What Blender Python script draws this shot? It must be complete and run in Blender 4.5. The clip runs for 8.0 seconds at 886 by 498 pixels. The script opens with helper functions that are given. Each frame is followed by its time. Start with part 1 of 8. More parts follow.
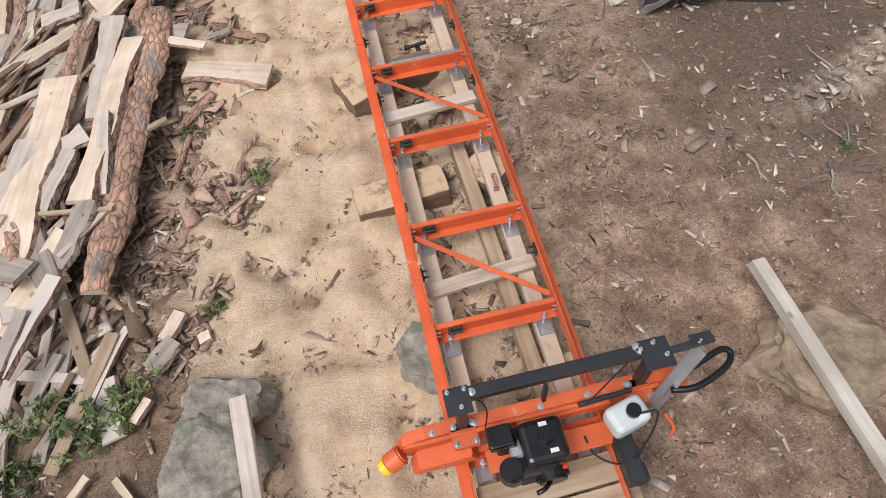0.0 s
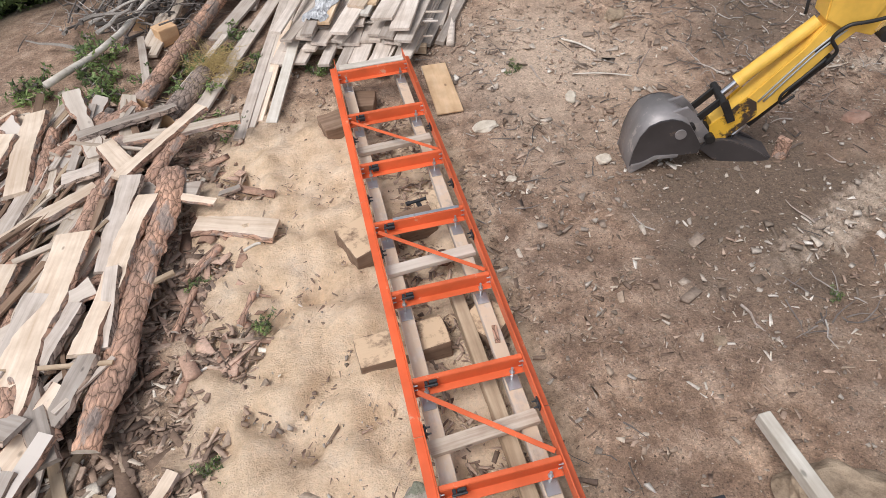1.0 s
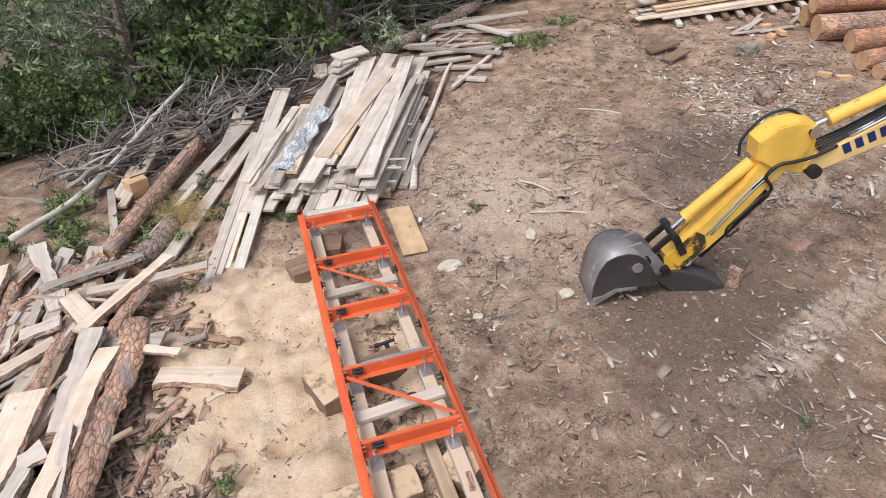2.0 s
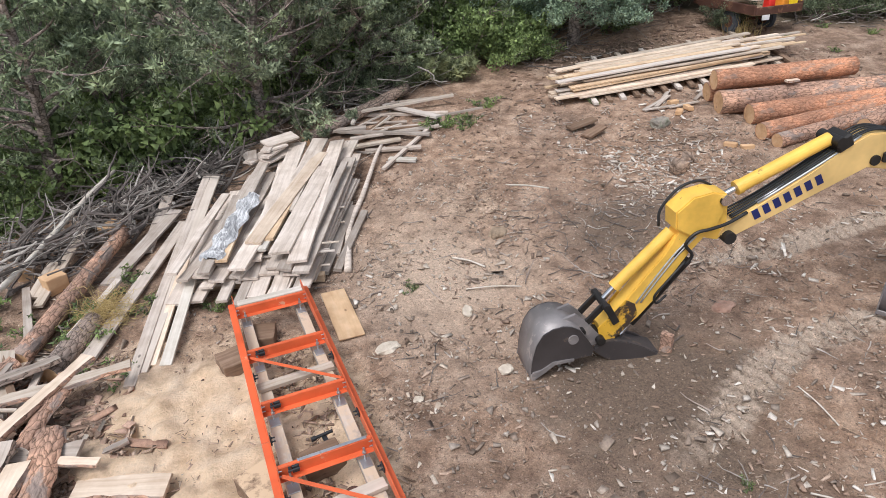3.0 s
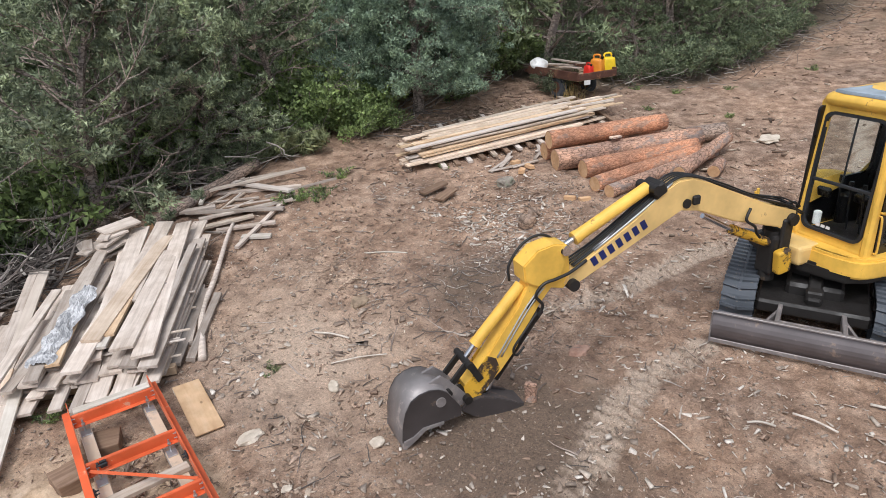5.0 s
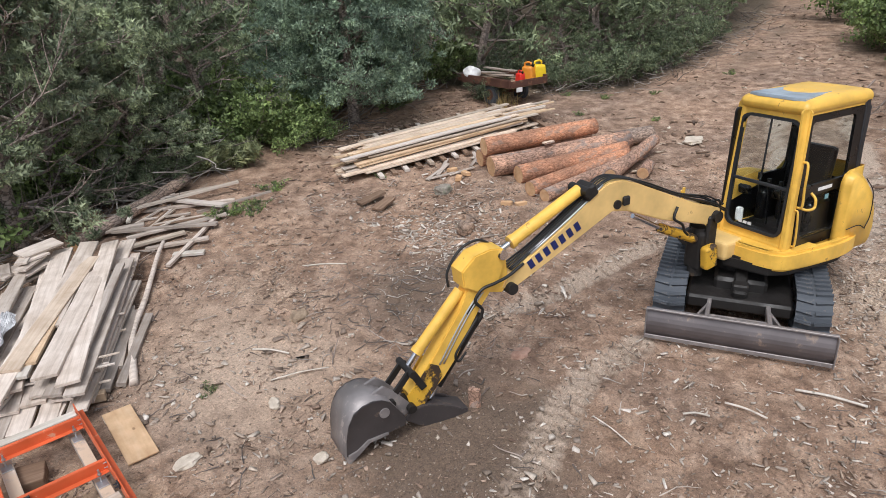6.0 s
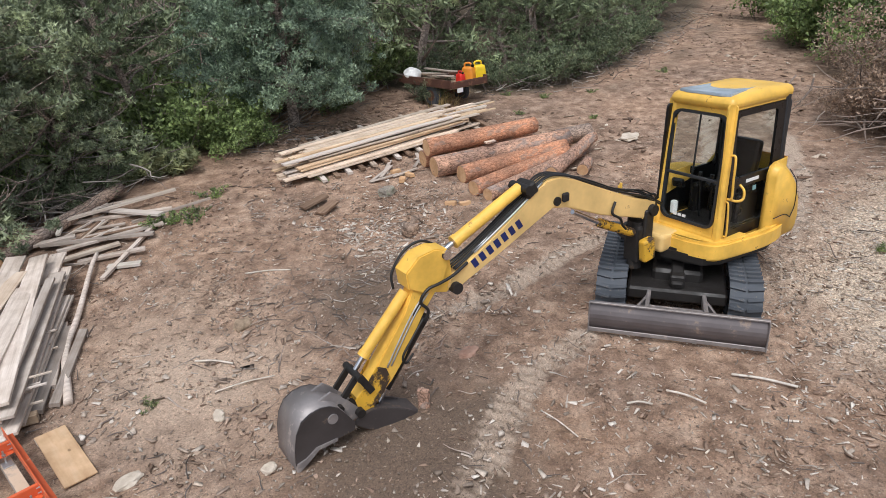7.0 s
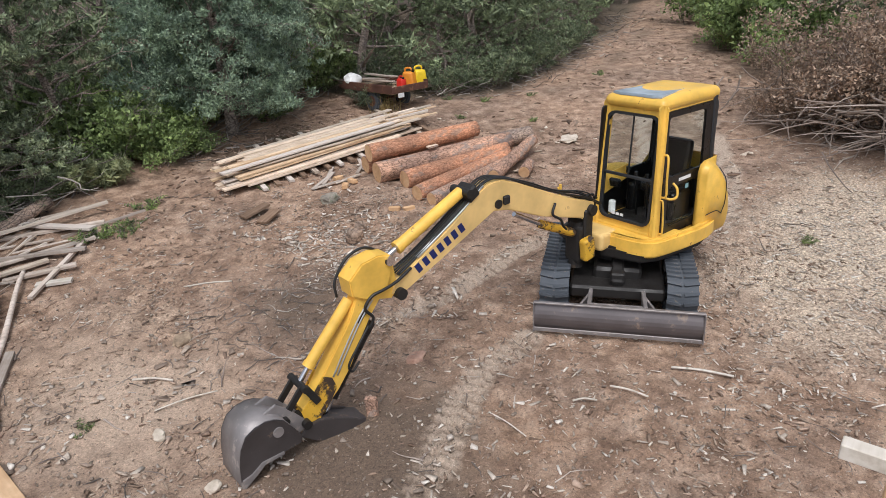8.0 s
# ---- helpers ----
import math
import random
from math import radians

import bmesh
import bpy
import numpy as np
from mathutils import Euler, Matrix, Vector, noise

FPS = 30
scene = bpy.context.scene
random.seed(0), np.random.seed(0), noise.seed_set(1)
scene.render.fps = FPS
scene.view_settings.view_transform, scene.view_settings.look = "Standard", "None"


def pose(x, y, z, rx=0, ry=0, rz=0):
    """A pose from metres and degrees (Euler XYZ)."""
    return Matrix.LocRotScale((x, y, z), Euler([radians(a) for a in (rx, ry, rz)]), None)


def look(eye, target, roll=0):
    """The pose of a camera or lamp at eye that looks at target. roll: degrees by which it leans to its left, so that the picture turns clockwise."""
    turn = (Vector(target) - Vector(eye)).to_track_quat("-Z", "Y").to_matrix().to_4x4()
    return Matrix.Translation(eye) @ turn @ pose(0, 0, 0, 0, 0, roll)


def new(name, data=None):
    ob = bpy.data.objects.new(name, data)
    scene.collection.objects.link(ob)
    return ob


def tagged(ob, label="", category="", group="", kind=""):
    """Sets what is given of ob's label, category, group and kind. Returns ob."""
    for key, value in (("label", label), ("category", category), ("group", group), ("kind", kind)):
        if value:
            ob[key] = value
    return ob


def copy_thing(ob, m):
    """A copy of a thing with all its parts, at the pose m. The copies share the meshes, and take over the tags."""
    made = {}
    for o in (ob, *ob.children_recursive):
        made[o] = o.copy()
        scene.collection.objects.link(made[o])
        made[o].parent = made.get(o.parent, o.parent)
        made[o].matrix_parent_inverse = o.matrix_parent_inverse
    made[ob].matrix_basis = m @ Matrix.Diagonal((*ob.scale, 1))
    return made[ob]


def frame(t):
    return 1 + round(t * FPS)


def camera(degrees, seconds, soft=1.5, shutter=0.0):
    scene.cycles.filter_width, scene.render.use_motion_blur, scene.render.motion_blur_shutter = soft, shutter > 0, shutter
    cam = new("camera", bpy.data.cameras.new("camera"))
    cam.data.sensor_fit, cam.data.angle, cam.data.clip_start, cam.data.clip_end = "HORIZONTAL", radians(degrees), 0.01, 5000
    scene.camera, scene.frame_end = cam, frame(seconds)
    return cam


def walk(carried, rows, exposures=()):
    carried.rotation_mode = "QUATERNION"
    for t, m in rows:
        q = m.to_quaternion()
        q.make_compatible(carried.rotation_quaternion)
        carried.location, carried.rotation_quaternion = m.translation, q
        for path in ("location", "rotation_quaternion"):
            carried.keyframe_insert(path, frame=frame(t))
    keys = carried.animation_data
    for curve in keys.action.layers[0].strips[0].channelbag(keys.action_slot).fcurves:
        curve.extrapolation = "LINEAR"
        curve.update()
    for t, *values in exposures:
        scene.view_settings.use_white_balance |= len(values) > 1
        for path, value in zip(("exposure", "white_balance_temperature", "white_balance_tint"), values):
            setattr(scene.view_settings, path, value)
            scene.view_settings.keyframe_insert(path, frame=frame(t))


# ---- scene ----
# Camera: carried high beside a portable sawmill, turning from the track towards the digger.
cam = camera(69.3, 8.0, soft=0.8)
PATH = [
    (0, (-0.488, 0.036, 3.862), (-0.346, 1.069, 2.156), -6.2),
    (0.5, (-0.505, 0.093, 3.936), (-0.317, 1.284, 2.341), -5.1),
    (1, (-0.52, 0.096, 3.977), (-0.269, 1.45, 2.527), -4.3),
    (1.5, (-0.516, 0.101, 4.019), (-0.184, 1.591, 2.726), -3.8),
    (2, (-0.499, 0.113, 4.08), (-0.07, 1.691, 2.929), -3.4),
    (3.5, (-0.378, 0.145, 4.121), (0.386, 1.757, 3.217), -2.9),
    (4, (-0.339, 0.124, 4.119), (0.529, 1.711, 3.266), -2.9),
    (4.5, (-0.31, 0.106, 4.126), (0.654, 1.657, 3.31), -2.8),
    (6, (-0.243, 0.074, 4.104), (0.955, 1.473, 3.325), -2.8),
    (6.5, (-0.227, 0.059, 4.096), (1.032, 1.403, 3.316), -2.8),
    (7, (-0.206, 0.041, 4.099), (1.108, 1.33, 3.316), -2.9),
    (7.5, (-0.183, 0.028, 4.103), (1.186, 1.258, 3.32), -2.9),
    (8, (-0.166, 0.01, 4.101), (1.258, 1.18, 3.323), -2.8),
]
walk(cam, [(t, look(eye, target, roll)) for t, eye, target, roll in PATH],
     exposures=[(0, 0.25, 6400, 10), (1, 0.37, 6300, 10), (2, 0.48, 6150, 10), (4, 0.43, 6150, 10), (8, 0.31, 6200, 10)])

# ---- light: a bright overcast sky with a soft sun ----
world = bpy.data.worlds.new("overcast_sky")
scene.world = world
world.use_nodes = True
wn, wl = world.node_tree.nodes, world.node_tree.links
sky = wn.new("ShaderNodeTexSky")
sky.sky_type = "NISHITA"
sky.sun_disc = False
sky.sun_elevation, sky.sun_rotation = radians(60), radians(232)
sky.dust_density = 4.0
grey = wn.new("ShaderNodeHueSaturation")
grey.inputs["Saturation"].default_value = 0.38
wl.new(sky.outputs[0], grey.inputs["Color"])
wl.new(grey.outputs[0], wn["Background"].inputs["Color"])
wn["Background"].inputs["Strength"].default_value = 0.13
sun_data = bpy.data.lights.new("sun", "SUN")
sun_data.energy, sun_data.angle, sun_data.color = 1.3, radians(25), (1.0, 0.97, 0.94)
sun = new("sun", sun_data)
sun.matrix_world = look((-9, -7, 20), (0, 0, 0))


# ---- materials ----
def mat_base(name, rough=0.8, metal=0.0):
    m = bpy.data.materials.new(name)
    m.use_nodes = True
    b = m.node_tree.nodes["Principled BSDF"]
    b.inputs["Roughness"].default_value, b.inputs["Metallic"].default_value = rough, metal
    return m, m.node_tree.nodes, m.node_tree.links, b


def ramp(n, stops):
    r = n.new("ShaderNodeValToRGB")
    e = r.color_ramp.elements
    while len(e) < len(stops):
        e.new(0.5)
    for el, (p, c) in zip(e, stops):
        el.position, el.color = p, (*c, 1)
    return r


def noise_tex(n, l, scale, detail=4.0, rough=0.55, vec=None):
    t = n.new("ShaderNodeTexNoise")
    t.inputs["Scale"].default_value, t.inputs["Detail"].default_value, t.inputs["Roughness"].default_value = scale, detail, rough
    if vec is not None:
        l.new(vec, t.inputs["Vector"])
    return t


def mix_col(n, l, fac, a, b, mode="MIX"):
    m = n.new("ShaderNodeMix")
    m.data_type, m.blend_type = "RGBA", mode
    for sock, v in ((m.inputs[0], fac), (m.inputs[6], a), (m.inputs[7], b)):
        if isinstance(v, (int, float)):
            sock.default_value = v
        elif isinstance(v, tuple):
            sock.default_value = (*v, 1)
        else:
            l.new(v, sock)
    return m.outputs[2]


def bump(n, l, b, height, strength, dist=0.01):
    k = n.new("ShaderNodeBump")
    k.inputs["Strength"].default_value, k.inputs["Distance"].default_value = strength, dist
    l.new(height, k.inputs["Height"])
    l.new(k.outputs[0], b.inputs["Normal"])


def wood_mat(name, dark, mid, light, rough=0.75, grain=1.0, vary=0.35, weather=None):
    """Sawn wood with grain along the local x axis, knots and a tone of its own for each piece."""
    m, n, l, b = mat_base(name, rough)
    tc, oi = n.new("ShaderNodeTexCoord"), n.new("ShaderNodeObjectInfo")
    add = n.new("ShaderNodeVectorMath")
    add.operation = "MULTIPLY_ADD"
    add.inputs[1].default_value = (1, 1, 1)
    l.new(tc.outputs["Object"], add.inputs[0])
    sc = n.new("ShaderNodeVectorMath")
    sc.operation = "SCALE"
    comb = n.new("ShaderNodeCombineXYZ")
    for k in range(3):
        l.new(oi.outputs["Random"], comb.inputs[k])
    l.new(comb.outputs[0], sc.inputs[0])
    sc.inputs["Scale"].default_value = 37.0
    l.new(sc.outputs[0], add.inputs[2])
    mp = n.new("ShaderNodeMapping")
    mp.inputs["Scale"].default_value = (1.3, 22 * grain, 22 * grain)
    l.new(add.outputs[0], mp.inputs["Vector"])
    g = noise_tex(n, l, 1.0, 6, 0.6, mp.outputs[0])
    r = ramp(n, [(0.25, dark), (0.5, mid), (0.78, light)])
    l.new(g.outputs[0], r.inputs[0])
    big = noise_tex(n, l, 3.2, 4, 0.6, add.outputs[0])
    stain = ramp(n, [(0.38, (0.62, 0.56, 0.5)), (0.6, (1, 1, 1))])
    l.new(big.outputs[0], stain.inputs[0])
    col = mix_col(n, l, 0.5, r.outputs[0], stain.outputs[0], "MULTIPLY")
    vor = n.new("ShaderNodeTexVoronoi")
    vor.inputs["Scale"].default_value = 3.0
    mpk = n.new("ShaderNodeMapping")
    mpk.inputs["Scale"].default_value = (0.9, 1.6, 1.6)
    l.new(add.outputs[0], mpk.inputs["Vector"])
    l.new(mpk.outputs[0], vor.inputs["Vector"])
    kr = ramp(n, [(0.045, (1, 1, 1)), (0.085, (0, 0, 0))])
    l.new(vor.outputs["Distance"], kr.inputs[0])
    col = mix_col(n, l, kr.outputs[0], col, tuple(c * 0.55 for c in dark))
    if weather:
        wr = ramp(n, [(0.35, (0, 0, 0)), (0.75, (1, 1, 1))])
        l.new(oi.outputs["Random"], wr.inputs[0])
        col = mix_col(n, l, wr.outputs[0], col, weather)
    val = n.new("ShaderNodeMapRange")
    val.inputs["To Min"].default_value, val.inputs["To Max"].default_value = 1 - vary, 1 + vary * 0.5
    l.new(oi.outputs["Random"], val.inputs["Value"])
    hs = n.new("ShaderNodeHueSaturation")
    l.new(val.outputs[0], hs.inputs["Value"])
    l.new(col, hs.inputs["Color"])
    l.new(hs.outputs[0], b.inputs["Base Color"])
    bump(n, l, b, g.outputs[0], 0.5, 0.006)
    return m


def bark_mat(name, deep, mid, plate, scale=9.0, scab=None):
    m, n, l, b = mat_base(name, 0.92)
    tc = n.new("ShaderNodeTexCoord")
    mp = n.new("ShaderNodeMapping")
    mp.inputs["Scale"].default_value = (0.45, 1, 1)
    l.new(tc.outputs["Object"], mp.inputs["Vector"])
    wob = noise_tex(n, l, 6.0, 3, 0.6, mp.outputs[0])
    warped = mix_col(n, l, 0.12, mp.outputs[0], wob.outputs["Color"])
    v = n.new("ShaderNodeTexVoronoi")
    v.feature = "DISTANCE_TO_EDGE"
    v.inputs["Scale"].default_value = scale
    l.new(warped, v.inputs["Vector"])
    fine = noise_tex(n, l, 30, 5, 0.65, mp.outputs[0])
    r = ramp(n, [(0.0, deep), (0.035, mid), (0.14, plate)])
    l.new(v.outputs["Distance"], r.inputs[0])
    fr = ramp(n, [(0.3, (0.5, 0.48, 0.46)), (0.65, (1.15, 1.1, 1.05))])
    l.new(fine.outputs[0], fr.inputs[0])
    col = mix_col(n, l, 0.9, r.outputs[0], fr.outputs[0], "MULTIPLY")
    if scab:
        sn = noise_tex(n, l, 4.5, 6, 0.7, mp.outputs[0])
        sr = ramp(n, [(0.55, (0, 0, 0)), (0.6, (1, 1, 1))])
        l.new(sn.outputs[0], sr.inputs[0])
        grey = mix_col(n, l, 0.9, scab, fr.outputs[0], "MULTIPLY")
        col = mix_col(n, l, sr.outputs[0], col, grey)
    big = noise_tex(n, l, 1.7, 3, 0.6, tc.outputs["Object"])
    br = ramp(n, [(0.4, (0.62, 0.6, 0.62)), (0.62, (1.1, 1.0, 0.95))])
    l.new(big.outputs[0], br.inputs[0])
    col = mix_col(n, l, 1.0, col, br.outputs[0], "MULTIPLY")
    l.new(col, b.inputs["Base Color"])
    hmix = mix_col(n, l, 0.35, v.outputs["Distance"], fine.outputs[0])
    bump(n, l, b, hmix, 0.9, 0.03)
    return m


def paint_mat(name, colour, wear, rough=0.45, amount=0.62, metal=0.0, scale=5.0):
    """Paint, coated or bare metal with dust, scuffs and worn spots."""
    m, n, l, b = mat_base(name, rough, metal)
    tc = n.new("ShaderNodeTexCoord")
    a = noise_tex(n, l, scale, 8, 0.7, tc.outputs["Object"])
    r = ramp(n, [(amount, (0, 0, 0)), (amount + 0.06, (1, 1, 1))])
    l.new(a.outputs[0], r.inputs[0])
    d = noise_tex(n, l, scale * 0.5, 4, 0.6, tc.outputs["Object"])
    dr = ramp(n, [(0.35, tuple(c * 0.78 for c in colour)), (0.65, tuple(min(1, c * 1.08) for c in colour))])
    l.new(d.outputs[0], dr.inputs[0])
    col = mix_col(n, l, r.outputs[0], dr.outputs[0], wear)
    l.new(col, b.inputs["Base Color"])
    rr = ramp(n, [(0.35, (rough * 0.8,) * 3), (0.7, (min(1, rough * 1.5),) * 3)])
    l.new(a.outputs[0], rr.inputs[0])
    l.new(rr.outputs[0], b.inputs["Roughness"])
    bump(n, l, b, a.outputs[0], 0.12, 0.004)
    return m


def stone_mat(name, dark, light, moss=None, scale=7.0):
    m, n, l, b = mat_base(name, 0.9)
    tc = n.new("ShaderNodeTexCoord")
    a = noise_tex(n, l, scale, 9, 0.72, tc.outputs["Object"])
    r = ramp(n, [(0.36, dark), (0.62, light)])
    l.new(a.outputs[0], r.inputs[0])
    col = r.outputs[0]
    if moss:
        s = noise_tex(n, l, scale * 0.6, 5, 0.7, tc.outputs["Object"])
        k = ramp(n, [(0.52, (0, 0, 0)), (0.6, (1, 1, 1))])
        l.new(s.outputs[0], k.inputs[0])
        col = mix_col(n, l, k.outputs[0], col, moss)
    l.new(col, b.inputs["Base Color"])
    bump(n, l, b, a.outputs[0], 0.9, 0.04)
    return m


def leaf_mat(name, dark, light, rough=0.65):
    m, n, l, b = mat_base(name, rough)
    g, oi = n.new("ShaderNodeNewGeometry"), n.new("ShaderNodeObjectInfo")
    r = ramp(n, [(0.0, dark), (1.0, light)])
    l.new(g.outputs["Random Per Island"], r.inputs[0])
    tc = n.new("ShaderNodeTexCoord")
    big = noise_tex(n, l, 1.1, 3, 0.6, tc.outputs["Object"])
    br = ramp(n, [(0.35, (0.6, 0.62, 0.6)), (0.65, (1.15, 1.12, 1.0))])
    l.new(big.outputs[0], br.inputs[0])
    col = mix_col(n, l, 1.0, r.outputs[0], br.outputs[0], "MULTIPLY")
    tuft = noise_tex(n, l, 5.5, 2, 0.5, tc.outputs["Object"])
    tr_ = ramp(n, [(0.36, (0.5, 0.52, 0.52)), (0.62, (1.3, 1.28, 1.2))])
    l.new(tuft.outputs[0], tr_.inputs[0])
    col = mix_col(n, l, 1.0, col, tr_.outputs[0], "MULTIPLY")
    hs = n.new("ShaderNodeHueSaturation")
    mr = n.new("ShaderNodeMapRange")
    mr.inputs["To Min"].default_value, mr.inputs["To Max"].default_value = 0.75, 1.25
    l.new(oi.outputs["Random"], mr.inputs["Value"])
    l.new(mr.outputs[0], hs.inputs["Value"])
    l.new(col, hs.inputs["Color"])
    l.new(hs.outputs[0], b.inputs["Base Color"])
    tr = n.new("ShaderNodeBsdfTranslucent")
    l.new(hs.outputs[0], tr.inputs["Color"])
    mx = n.new("ShaderNodeMixShader")
    mx.inputs[0].default_value = 0.3
    l.new(b.outputs[0], mx.inputs[1])
    l.new(tr.outputs[0], mx.inputs[2])
    l.new(mx.outputs[0], n["Material Output"].inputs["Surface"])
    return m


def chip_mat(name, stops, rough=0.85):
    m, n, l, b = mat_base(name, rough)
    g = n.new("ShaderNodeNewGeometry")
    r = ramp(n, stops)
    l.new(g.outputs["Random Per Island"], r.inputs[0])
    tc = n.new("ShaderNodeTexCoord")
    f = noise_tex(n, l, 40, 3, 0.6, tc.outputs["Object"])
    fr = ramp(n, [(0.3, (0.7, 0.68, 0.66)), (0.7, (1.1, 1.1, 1.1))])
    l.new(f.outputs[0], fr.inputs[0])
    l.new(mix_col(n, l, 1.0, r.outputs[0], fr.outputs[0], "MULTIPLY"), b.inputs["Base Color"])
    return m


def glass_mat(name, tint, rough=0.03):
    m, n, l, b = mat_base(name, rough)
    b.inputs["Base Color"].default_value = (*tint, 1)
    b.inputs["Transmission Weight"].default_value = 1.0
    b.inputs["IOR"].default_value = 1.1
    b.inputs["Specular IOR Level"].default_value = 0.9
    return m


M_PALE = wood_mat("fresh_sawn_pine", (0.60, 0.45, 0.33), (0.74, 0.60, 0.47), (0.84, 0.72, 0.60), vary=0.2, grain=1.2)
M_GREY = wood_mat("weathered_grey_board", (0.33, 0.275, 0.235), (0.53, 0.455, 0.395), (0.68, 0.605, 0.545), rough=0.85, vary=0.38)
M_MIXED = wood_mat("half_weathered_board", (0.38, 0.28, 0.21), (0.63, 0.53, 0.43), (0.78, 0.70, 0.61), vary=0.28, weather=(0.57, 0.505, 0.45))
M_OLDWOOD = wood_mat("dirty_timber", (0.27, 0.19, 0.125), (0.42, 0.315, 0.215), (0.55, 0.435, 0.315), rough=0.9, vary=0.25)
M_PLY = wood_mat("plywood_face", (0.52, 0.33, 0.18), (0.66, 0.45, 0.27), (0.74, 0.56, 0.38), grain=0.4, vary=0.1)
M_WHITEWOOD = wood_mat("pale_planed_plank", (0.5, 0.45, 0.38), (0.64, 0.59, 0.52), (0.74, 0.7, 0.64), vary=0.15)
M_BARK = bark_mat("pine_bark", (0.11, 0.075, 0.055), (0.40, 0.265, 0.19), (0.60, 0.41, 0.31), 21, (0.36, 0.31, 0.28))
M_BARK_GREY = bark_mat("grey_bark", (0.07, 0.058, 0.05), (0.28, 0.23, 0.19), (0.46, 0.39, 0.335), 22)
M_LOG = bark_mat("red_log_bark", (0.30, 0.15, 0.09), (0.54, 0.28, 0.165), (0.66, 0.37, 0.235), 24, (0.42, 0.29, 0.22))
M_ENDGRAIN = wood_mat("log_end_grain", (0.52, 0.3, 0.15), (0.68, 0.43, 0.24), (0.76, 0.54, 0.34), grain=0.5, vary=0.1)
M_TRUNK = bark_mat("juniper_trunk", (0.07, 0.06, 0.055), (0.22, 0.195, 0.175), (0.4, 0.365, 0.335), 14)
M_DEADWOOD = chip_mat("dead_branches", [(0.0, (0.07, 0.06, 0.053)), (0.6, (0.2, 0.17, 0.155)), (0.85, (0.34, 0.31, 0.28)), (1.0, (0.55, 0.51, 0.47))], 0.9)
M_ORANGE = paint_mat("orange_powder_coat", (0.69, 0.13, 0.042), (0.6, 0.36, 0.24), 0.45, 0.62)
M_BLACK = paint_mat("black_powder_coat", (0.022, 0.024, 0.028), (0.09, 0.085, 0.08), 0.4, 0.68)
M_PLASTIC = paint_mat("black_plastic", (0.006, 0.006, 0.007), (0.025, 0.024, 0.022), 0.3, 0.7)
M_ZINC = paint_mat("zinc_plated_steel", (0.52, 0.53, 0.55), (0.3, 0.29, 0.27), 0.35, 0.62, 0.8)
M_YELLOW = paint_mat("yellow_machine_paint", (0.82, 0.50, 0.085), (0.27, 0.14, 0.05), 0.36, 0.635, scale=6.0)
M_YELLOW_FADED = paint_mat("faded_yellow_boom_paint", (0.80, 0.55, 0.215), (0.34, 0.19, 0.09), 0.42, 0.67, scale=4.0)
M_YELLOW_WORN = paint_mat("greasy_yellow_paint", (0.76, 0.44, 0.045), (0.05, 0.032, 0.022), 0.45, 0.5, scale=5.0)
M_STEEL = paint_mat("worn_dark_steel", (0.26, 0.238, 0.235), (0.36, 0.32, 0.295), 0.42, 0.56, 0.3, 9.0)
M_BLADE = paint_mat("scraped_blade_steel", (0.085, 0.075, 0.075), (0.18, 0.135, 0.11), 0.4, 0.57, 0.4, 5.0)
M_DOZER = paint_mat("dusty_blade_steel", (0.15, 0.132, 0.135), (0.27, 0.21, 0.175), 0.42, 0.58, 0.35, 5.0)
M_CHROME = paint_mat("piston_chrome", (0.7, 0.7, 0.72), (0.3, 0.28, 0.26), 0.15, 0.7, 1.0)
M_RUBBER = paint_mat("track_rubber", (0.075, 0.085, 0.1), (0.2, 0.175, 0.15), 0.75, 0.6, scale=9.0)
M_HOSE = paint_mat("hydraulic_hose", (0.014, 0.014, 0.015), (0.06, 0.055, 0.05), 0.5, 0.7)
M_GREASE = paint_mat("greasy_black_metal", (0.014, 0.012, 0.011), (0.06, 0.04, 0.025), 0.55, 0.66)
M_GLASS = glass_mat("cab_glass", (0.86, 0.9, 0.9))
# pale blue-grey: the sky's reflection is put into the hatch's base colour
M_HATCH = paint_mat("sky_toned_grey_hatch", (0.38, 0.45, 0.52), (0.45, 0.47, 0.48), 0.12, 0.7)
M_BLUE = paint_mat("dark_blue_decal", (0.01, 0.02, 0.12), (0.3, 0.2, 0.08), 0.4, 0.75)
M_WHITE = paint_mat("white_decal", (0.75, 0.75, 0.74), (0.4, 0.38, 0.35), 0.5, 0.7)
M_YDECAL = paint_mat("yellow_cap", (0.85, 0.6, 0.02), (0.2, 0.15, 0.03), 0.4, 0.7)
M_TANK = paint_mat("translucent_white_tank", (0.62, 0.66, 0.66), (0.75, 0.76, 0.75), 0.35, 0.55)
M_COOLANT = paint_mat("pale_blue_fluid", (0.22, 0.42, 0.46), (0.3, 0.5, 0.52), 0.3, 0.6)
M_RED = paint_mat("red_plastic", (0.7, 0.03, 0.02), (0.4, 0.1, 0.06), 0.4, 0.7)
M_ORANGE_CAN = paint_mat("orange_plastic", (0.75, 0.28, 0.03), (0.5, 0.25, 0.1), 0.4, 0.7)
M_RUST = paint_mat("rusty_trailer_steel", (0.11, 0.05, 0.035), (0.2, 0.1, 0.06), 0.7, 0.55, 0.2)
M_FILM = paint_mat("crumpled_clear_film", (0.4, 0.4, 0.41), (0.58, 0.58, 0.59), 0.75, 0.5)
M_STONE = stone_mat("pale_field_stone", (0.17, 0.15, 0.125), (0.42, 0.375, 0.315), (0.2, 0.205, 0.15))
M_STONE_TAN = stone_mat("tan_sandstone", (0.19, 0.135, 0.09), (0.42, 0.32, 0.225))
